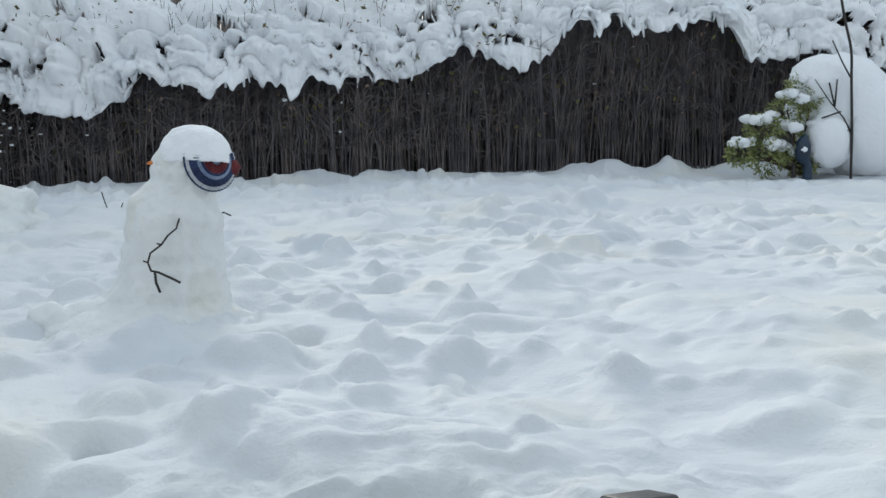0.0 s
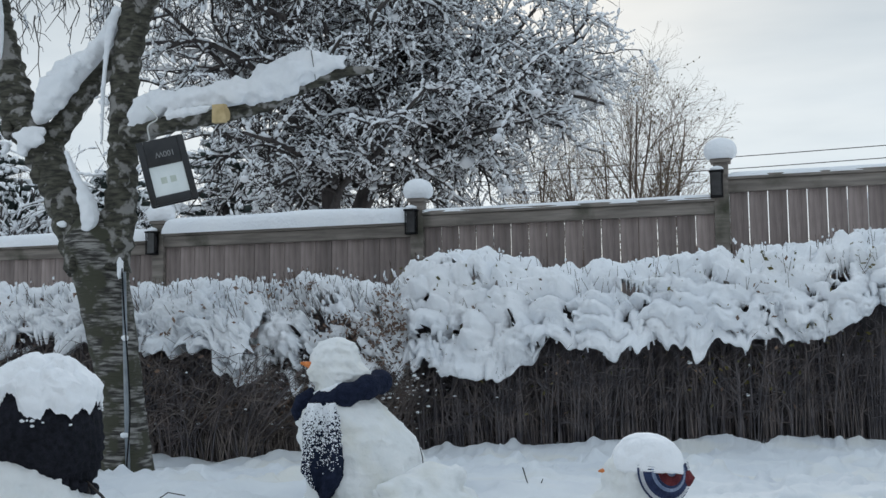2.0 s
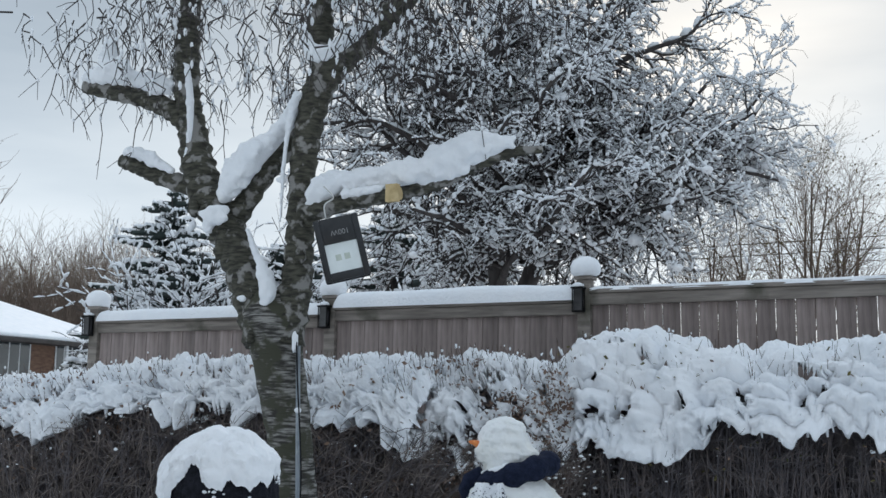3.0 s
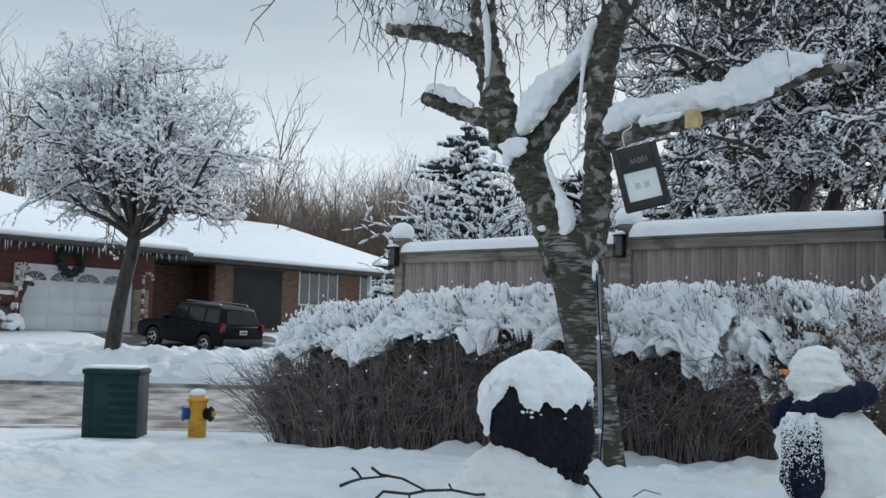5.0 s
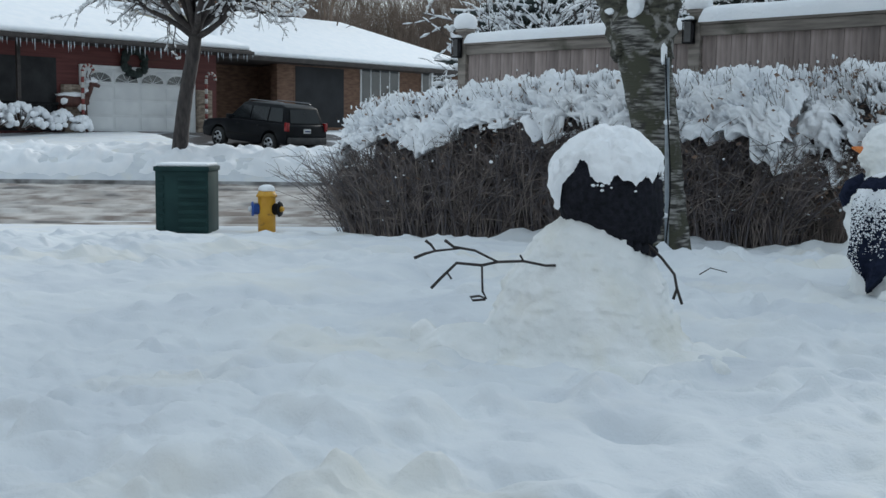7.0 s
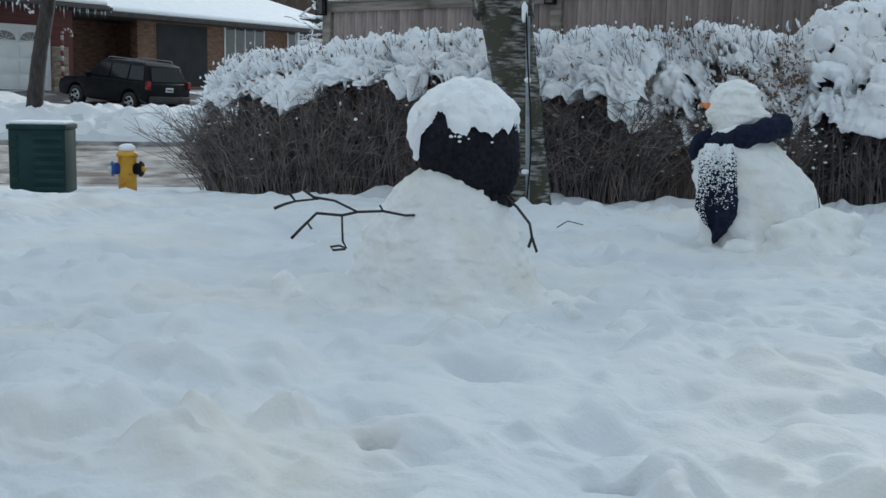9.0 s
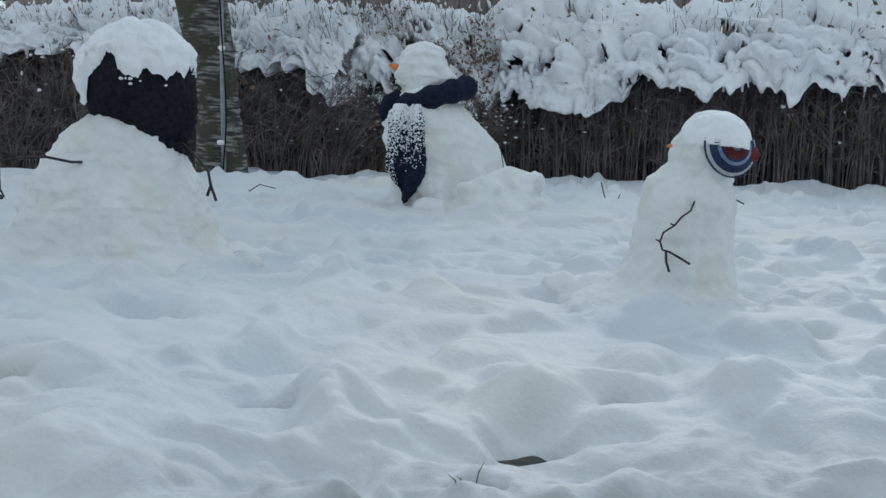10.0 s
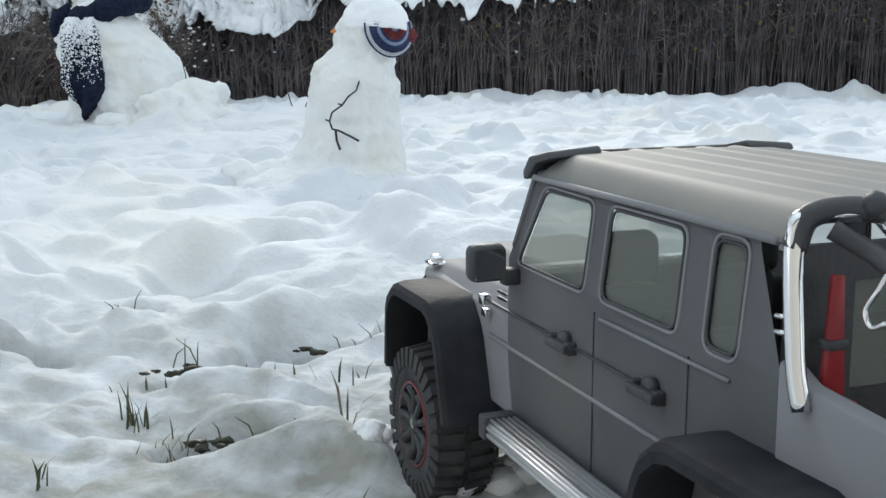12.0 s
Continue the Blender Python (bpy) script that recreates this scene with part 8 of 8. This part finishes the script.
# ---------------------------------------------------------------- striped cap on the smallest snowman
cap = thing("striped_hat", "small knitted hat with blue, red and white stripes, half under snow", "hat", (-0.545, 2.58, 0.05), 10)
NAVYK = mat("navy_knit", (0.012, 0.022, 0.07), (0.03, 0.05, 0.13), 0.9, scale=40, bump=1.0, bump_scale=150)
REDK = mat("dark_red_knit", (0.10, 0.012, 0.02), (0.17, 0.03, 0.035), 0.9, scale=40, bump=1.0, bump_scale=150)
BLUEK = mat("pale_blue_knit", (0.16, 0.22, 0.36), (0.30, 0.36, 0.50), 0.9, scale=40, bump=1.0, bump_scale=150)
WHITEK = mat("white_knit", (0.45, 0.47, 0.52), (0.60, 0.62, 0.66), 0.9, scale=40, bump=1.0, bump_scale=150)

# bands of the cap on the back of the head: turned so that its rim faces down and to the front


def cap_band(a0, a1, r0, bulge=1.0, n=22):
    """A ring-shaped strip of the cap between two polar angles about an axis that leans back and down."""
    ax = Vector((0.50, -0.83, 0.22)).normalized()
    u = ax.cross(Vector((0, 0, 1))).normalized()
    w = u.cross(ax)
    rows = []
    for a in np.linspace(a0, a1, n // 2):
        rows.append([tuple(Vector((0.028, 0.0, 0.325)) + (ax * math.cos(a) + (u * math.cos(t) + w * math.sin(t)) * math.sin(a)) * (r0 * (1 + 0.012 * math.sin(46 * t)))) for t in np.linspace(math.pi - 0.3, 2 * math.pi + 0.3, 73)])
    g = Geo()
    g.grid(np.array(rows))
    return g


for a0, a1, m, nm, r in ((0.0, 0.14, BLUEK, "crown", 0.0965), (0.14, 0.37, REDK, "stripe", 0.0965), (0.37, 0.44, NAVYK, "stripe", 0.0962), (0.44, 0.53, BLUEK, "stripe", 0.096), (0.53, 0.74, NAVYK, "stripe", 0.0955), (0.74, 0.83, WHITEK, "stripe", 0.096), (0.83, 0.88, NAVYK, "rim", 0.0972)):
    part(nm, cap_band(a0 * 0.90, a1 * 0.90, r), m, cap)
part("cap_snow", noisy_cap((0.026, 0.0, 0.325), (0.0985, 0.0985, 0.0965), 0.44, 44, 0.12, lean=(0.02, 0.0), tuck=0.18, away=-1.1), SNOW, cap, "fresh snow on the hat")
geo = Geo()
geo.blob((0.110, -0.034, 0.325), (0.018, 0.020, 0.017), np.random.RandomState(3), 0.2)
part("bobble", geo, REDK, cap, "dark red bobble")

# ---------------------------------------------------------------- shrub at the end of the hedge
sh = thing("evergreen_shrub", "yellow-green evergreen shrub bowed under a heap of snow", "shrub", (2.55, 7.2, 0.0))
g1, g2, g3 = Geo(), Geo(), Geo()
rb = np.random.RandomState(12)
for cx, cz, r in ((-0.42, 0.16, 0.10), (-0.28, 0.30, 0.12), (-0.24, 0.12, 0.13), (-0.12, 0.42, 0.13), (-0.12, 0.22, 0.14), (-0.02, 0.10, 0.12), (-0.05, 0.55, 0.10), (0.03, 0.50, 0.10)):
    for _ in range(420):
        d = Vector(rb.normal(0, 1, 3)).normalized() * r * rb.uniform(0.6, 1.05)
        c = Vector((cx, -0.12, cz)) + d
        a, b = (d.normalized() + Vector(rb.normal(0, 0.5, 3))).normalized() * rb.uniform(0.012, 0.024), Vector(rb.normal(0, 1, 3)).normalized() * 0.007
        g1.add([c - a, c + b, c + a, c - b], [[0, 1, 2, 3]])
    g3.tube([(0.05, 0, 0.0), (cx * 0.5, -0.08, cz * 0.6), (cx, -0.1, cz)], [0.012, 0.009, 0.005], 5)
    for _ in range(7):
        g2.blob((cx + rb.normal(0, r * 0.4), -0.14 + rb.normal(0, r * 0.3), cz + r * rb.uniform(0.5, 0.85)), (r * 0.34, r * 0.3, r * 0.24), rb, 0.3)
part("leaves", g1, LEAF_GREEN, sh, kind="stuff")
part("twigs", g3, TWIG, sh, kind="stuff")
for p, r in (((0.28, 0.05, 0.42), (0.34, 0.30, 0.36)), ((0.12, -0.02, 0.60), (0.22, 0.22, 0.18)), ((0.45, 0.0, 0.30), (0.36, 0.3, 0.34)), ((0.62, 0.05, 0.20), (0.40, 0.3, 0.34)), ((0.14, -0.14, 0.24), (0.16, 0.16, 0.20)), ((0.95, 0.1, 0.1), (0.5, 0.3, 0.28))):
    g2.blob(p, r, rb, 0.08)
part("snow_load", g2, SNOW, sh, "heap of snow weighing the shrub down")
lampb = thing("garden_stake", "dark blue garden stake ornament half under snow", "ornament", (2.50, 6.98, gz(2.5, 6.98)))
g = Geo()
g.tube(spline([(0.03, 0, -0.05), (0.03, 0, 0.08), (0.0, 0, 0.14), (0.0, 0, 0.22), (0.015, 0, 0.28)], 5), [0.03, 0.03, 0.03, 0.03, 0.03, 0.03, 0.03, 0.032, 0.036, 0.042, 0.046, 0.05, 0.052, 0.052, 0.05, 0.046, 0.04, 0.034, 0.026, 0.016, 0.006][:21], 10)
part("stake_head", g, mat("dark_blue_plastic", (0.012, 0.025, 0.05), (0.02, 0.045, 0.085), 0.4, scale=8), lampb)
g = Geo()
g.tube([(-0.06, 0, -0.03), (-0.055, 0, 0.05), (-0.06, 0, 0.10)], [0.014, 0.014, 0.01], 6)
part("stake_leg", g, STICK, lampb)
sap = thing("sapling", "thin bare sapling with budded side twigs", "sapling", (2.80, 6.95, gz(2.80, 6.95)))
g = Geo()
g.tube(spline([(0.0, 0, -0.05), (-0.005, 0, 0.3), (-0.02, 0, 0.6), (-0.03, 0, 0.8), (-0.08, 0, 1.0), (-0.14, 0, 1.3), (-0.16, 0, 1.5)], 4), 0.009, 6)
part("stem", g, STICK, sap)
for pts in ([(-0.005, 0, 0.28), (-0.06, 0, 0.38), (-0.15, 0, 0.48), (-0.25, 0, 0.62)], [(-0.08, 0, 0.42), (-0.20, 0, 0.38)], [(-0.12, 0, 0.45), (-0.11, 0, 0.62)], [(-0.02, 0, 0.62), (-0.08, 0, 0.72), (-0.15, 0, 0.86)], [(-0.03, 0, 0.30), (-0.13, 0, 0.33)], [(-0.12, 0, 0.45), (-0.16, 0, 0.60)]):
    g = Geo()
    g.tube(pts, [0.006 - 0.001 * i for i in range(len(pts))], 5)
    part("side_twig", g, STICK, sap)

# ---------------------------------------------------------------- lawn litter: grass tufts, twigs, thawed patches
GRASS = mat("winter_grass", (0.035, 0.045, 0.015), (0.12, 0.12, 0.05), 0.6, scale=30)
STRAW = mat("dead_grass", (0.10, 0.085, 0.045), (0.22, 0.19, 0.11), 0.7, scale=30)
rg = np.random.RandomState(55)


def tuft(x, y, n, ln, spread, m, label):
    ob = thing("grass_tuft", label, "grass", (x, y, gz(x, y) - 0.004), group="grass tufts in the snow")
    g = Geo()
    for _ in range(n):
        a, l = rg.uniform(0, 6.28), ln * rg.uniform(0.4, 1.1)
        bx, by = rg.normal(0, spread, 2)
        le = rg.uniform(0.15, 0.75)
        p = [(bx, by, 0), (bx + 0.35 * le * l * math.cos(a), by + 0.35 * le * l * math.sin(a), 0.55 * l), (bx + le * l * math.cos(a), by + le * l * math.sin(a), l * (1 - 0.25 * le))]
        w = rg.uniform(0.0007, 0.0014)
        c, s = -math.sin(a) * w, math.cos(a) * w
        g.add([(p[0][0] - c, p[0][1] - s, p[0][2]), (p[0][0] + c, p[0][1] + s, p[0][2]), (p[1][0] + c, p[1][1] + s, p[1][2]), (p[1][0] - c, p[1][1] - s, p[1][2]), (p[2][0], p[2][1], p[2][2])], [[0, 1, 2, 3], [3, 2, 4]])
    part("blades", g, m, ob, kind="stuff")


for x, y, n, ln, sp in ((-0.437, 0.816, 16, 0.05, 0.007), (-0.385, 0.755, 17, 0.05, 0.014), (-0.345, 0.760, 7, 0.045, 0.012), (-0.455, 0.66, 4, 0.05, 0.01), (-0.23, 0.80, 5, 0.045, 0.008), (-0.09, 0.74, 5, 0.045, 0.01), (-0.33, 0.98, 4, 0.03, 0.02), (-0.26, 0.99, 4, 0.03, 0.015), (-0.66, 0.93, 3, 0.03, 0.015), (-0.47, 0.9, 4, 0.025, 0.02), (-0.2, 0.66, 5, 0.04, 0.02), (0.02, 0.62, 5, 0.04, 0.02)):
    tuft(x, y, n, ln, sp, GRASS if rg.rand() < 0.75 else STRAW, "tuft of winter grass poking out of the thin snow")
for pts in ([(-1.262, 4.609, 0.11), (-1.245, 4.60, 0.06), (-1.23, 4.60, 0.02)], [(-1.19, 4.63, 0.05), (-1.18, 4.62, 0.07)], [(-2.60, 3.98, 0.07), (-2.56, 4.0, 0.10), (-2.50, 4.03, 0.085)], [(-2.2, 4.6, 0.06), (-2.12, 4.63, 0.07)]):
    z0 = gz(pts[0][0], pts[0][1])
    ob = thing("fallen_twig", "short dark twig sticking out of the snow", "twig", (0, 0, z0 - 0.05), group="twigs in the snow")
    part("twig_stem", stick([(x, y, z) for x, y, z in pts], 0.0028, 0.002, 5), STICK, ob)

# the turf under the thin snow
SOIL = mat("wet_turf", (0.012, 0.014, 0.010), (0.05, 0.052, 0.032), 0.5, scale=40, bump=1.0, bump_scale=70)
X, Y = np.meshgrid(np.arange(-1.4, -0.15, 0.02), np.arange(0.68, 1.5, 0.02), indexing="ij")
g = Geo()
g.grid(np.stack([X, Y, base_z(X, Y) - 0.056 + 0.006 * vnoise(X / 0.03, Y / 0.03, 61)], -1))
tagged(part("turf", g, SOIL), "wet dark turf showing through gaps in the snow", "turf", kind="structure")
rt = np.random.RandomState(9)
for mx, my, t, ln, w, d in (GAPS[0], GAPS[2], GAPS[4], GAPS[5]):
    zt = gz(mx + 0.02, my - 0.03)
    ob = thing("turf_patch", "small dark patch of wet turf at a gap in the snow", "turf", (mx, my - 0.012, zt), t, group="turf patches in the snow")
    g, g2 = Geo(), Geo()
    for _ in range(9):
        u, v = rt.normal(0, ln * 0.4), rt.normal(0, w * 0.35)
        r = rt.uniform(0.0025, 0.006)
        g.blob((u, v, rt.uniform(-0.011, -0.005)), (r * 1.5, r * 0.8, r * 0.6), rt, 0.5)
    for _ in range(4):
        u, v, a, l = rt.normal(0, ln * 0.5), rt.normal(0, w * 0.5), rt.uniform(0, 6.28), rt.uniform(0.008, 0.028)
        g2.tube([(u, v, -0.004), (u + 0.3 * l * math.cos(a), v + 0.3 * l * math.sin(a), 0.6 * l), (u + 0.8 * l * math.cos(a), v + 0.8 * l * math.sin(a), l)], [0.0009, 0.0008, 0.0003], 3, False)
    part("soil", g, SOIL, ob, kind="stuff")
    part("grass", g2, GRASS, ob, kind="stuff")
# loose clods of snow round the wheels
rk = np.random.RandomState(66)
for x, y, r in ((-0.10, 0.70, 0.022), (-0.125, 0.69, 0.018), (-0.06, 0.71, 0.016), (-0.20, 0.74, 0.012)):
    g = Geo()
    for _ in range(5):
        g.blob((rk.normal(0, r * 0.6), rk.normal(0, r * 0.5), rk.uniform(0, r * 0.8)), (r * 0.9, r * 0.8, r * 0.7), rk)
    ob = part("snow_clod", g, SNOW)
    ob.location = (x, y, gz(x, y))
    tagged(ob, "loose clod of snow beside the truck wheel", "snow", "snow clods")
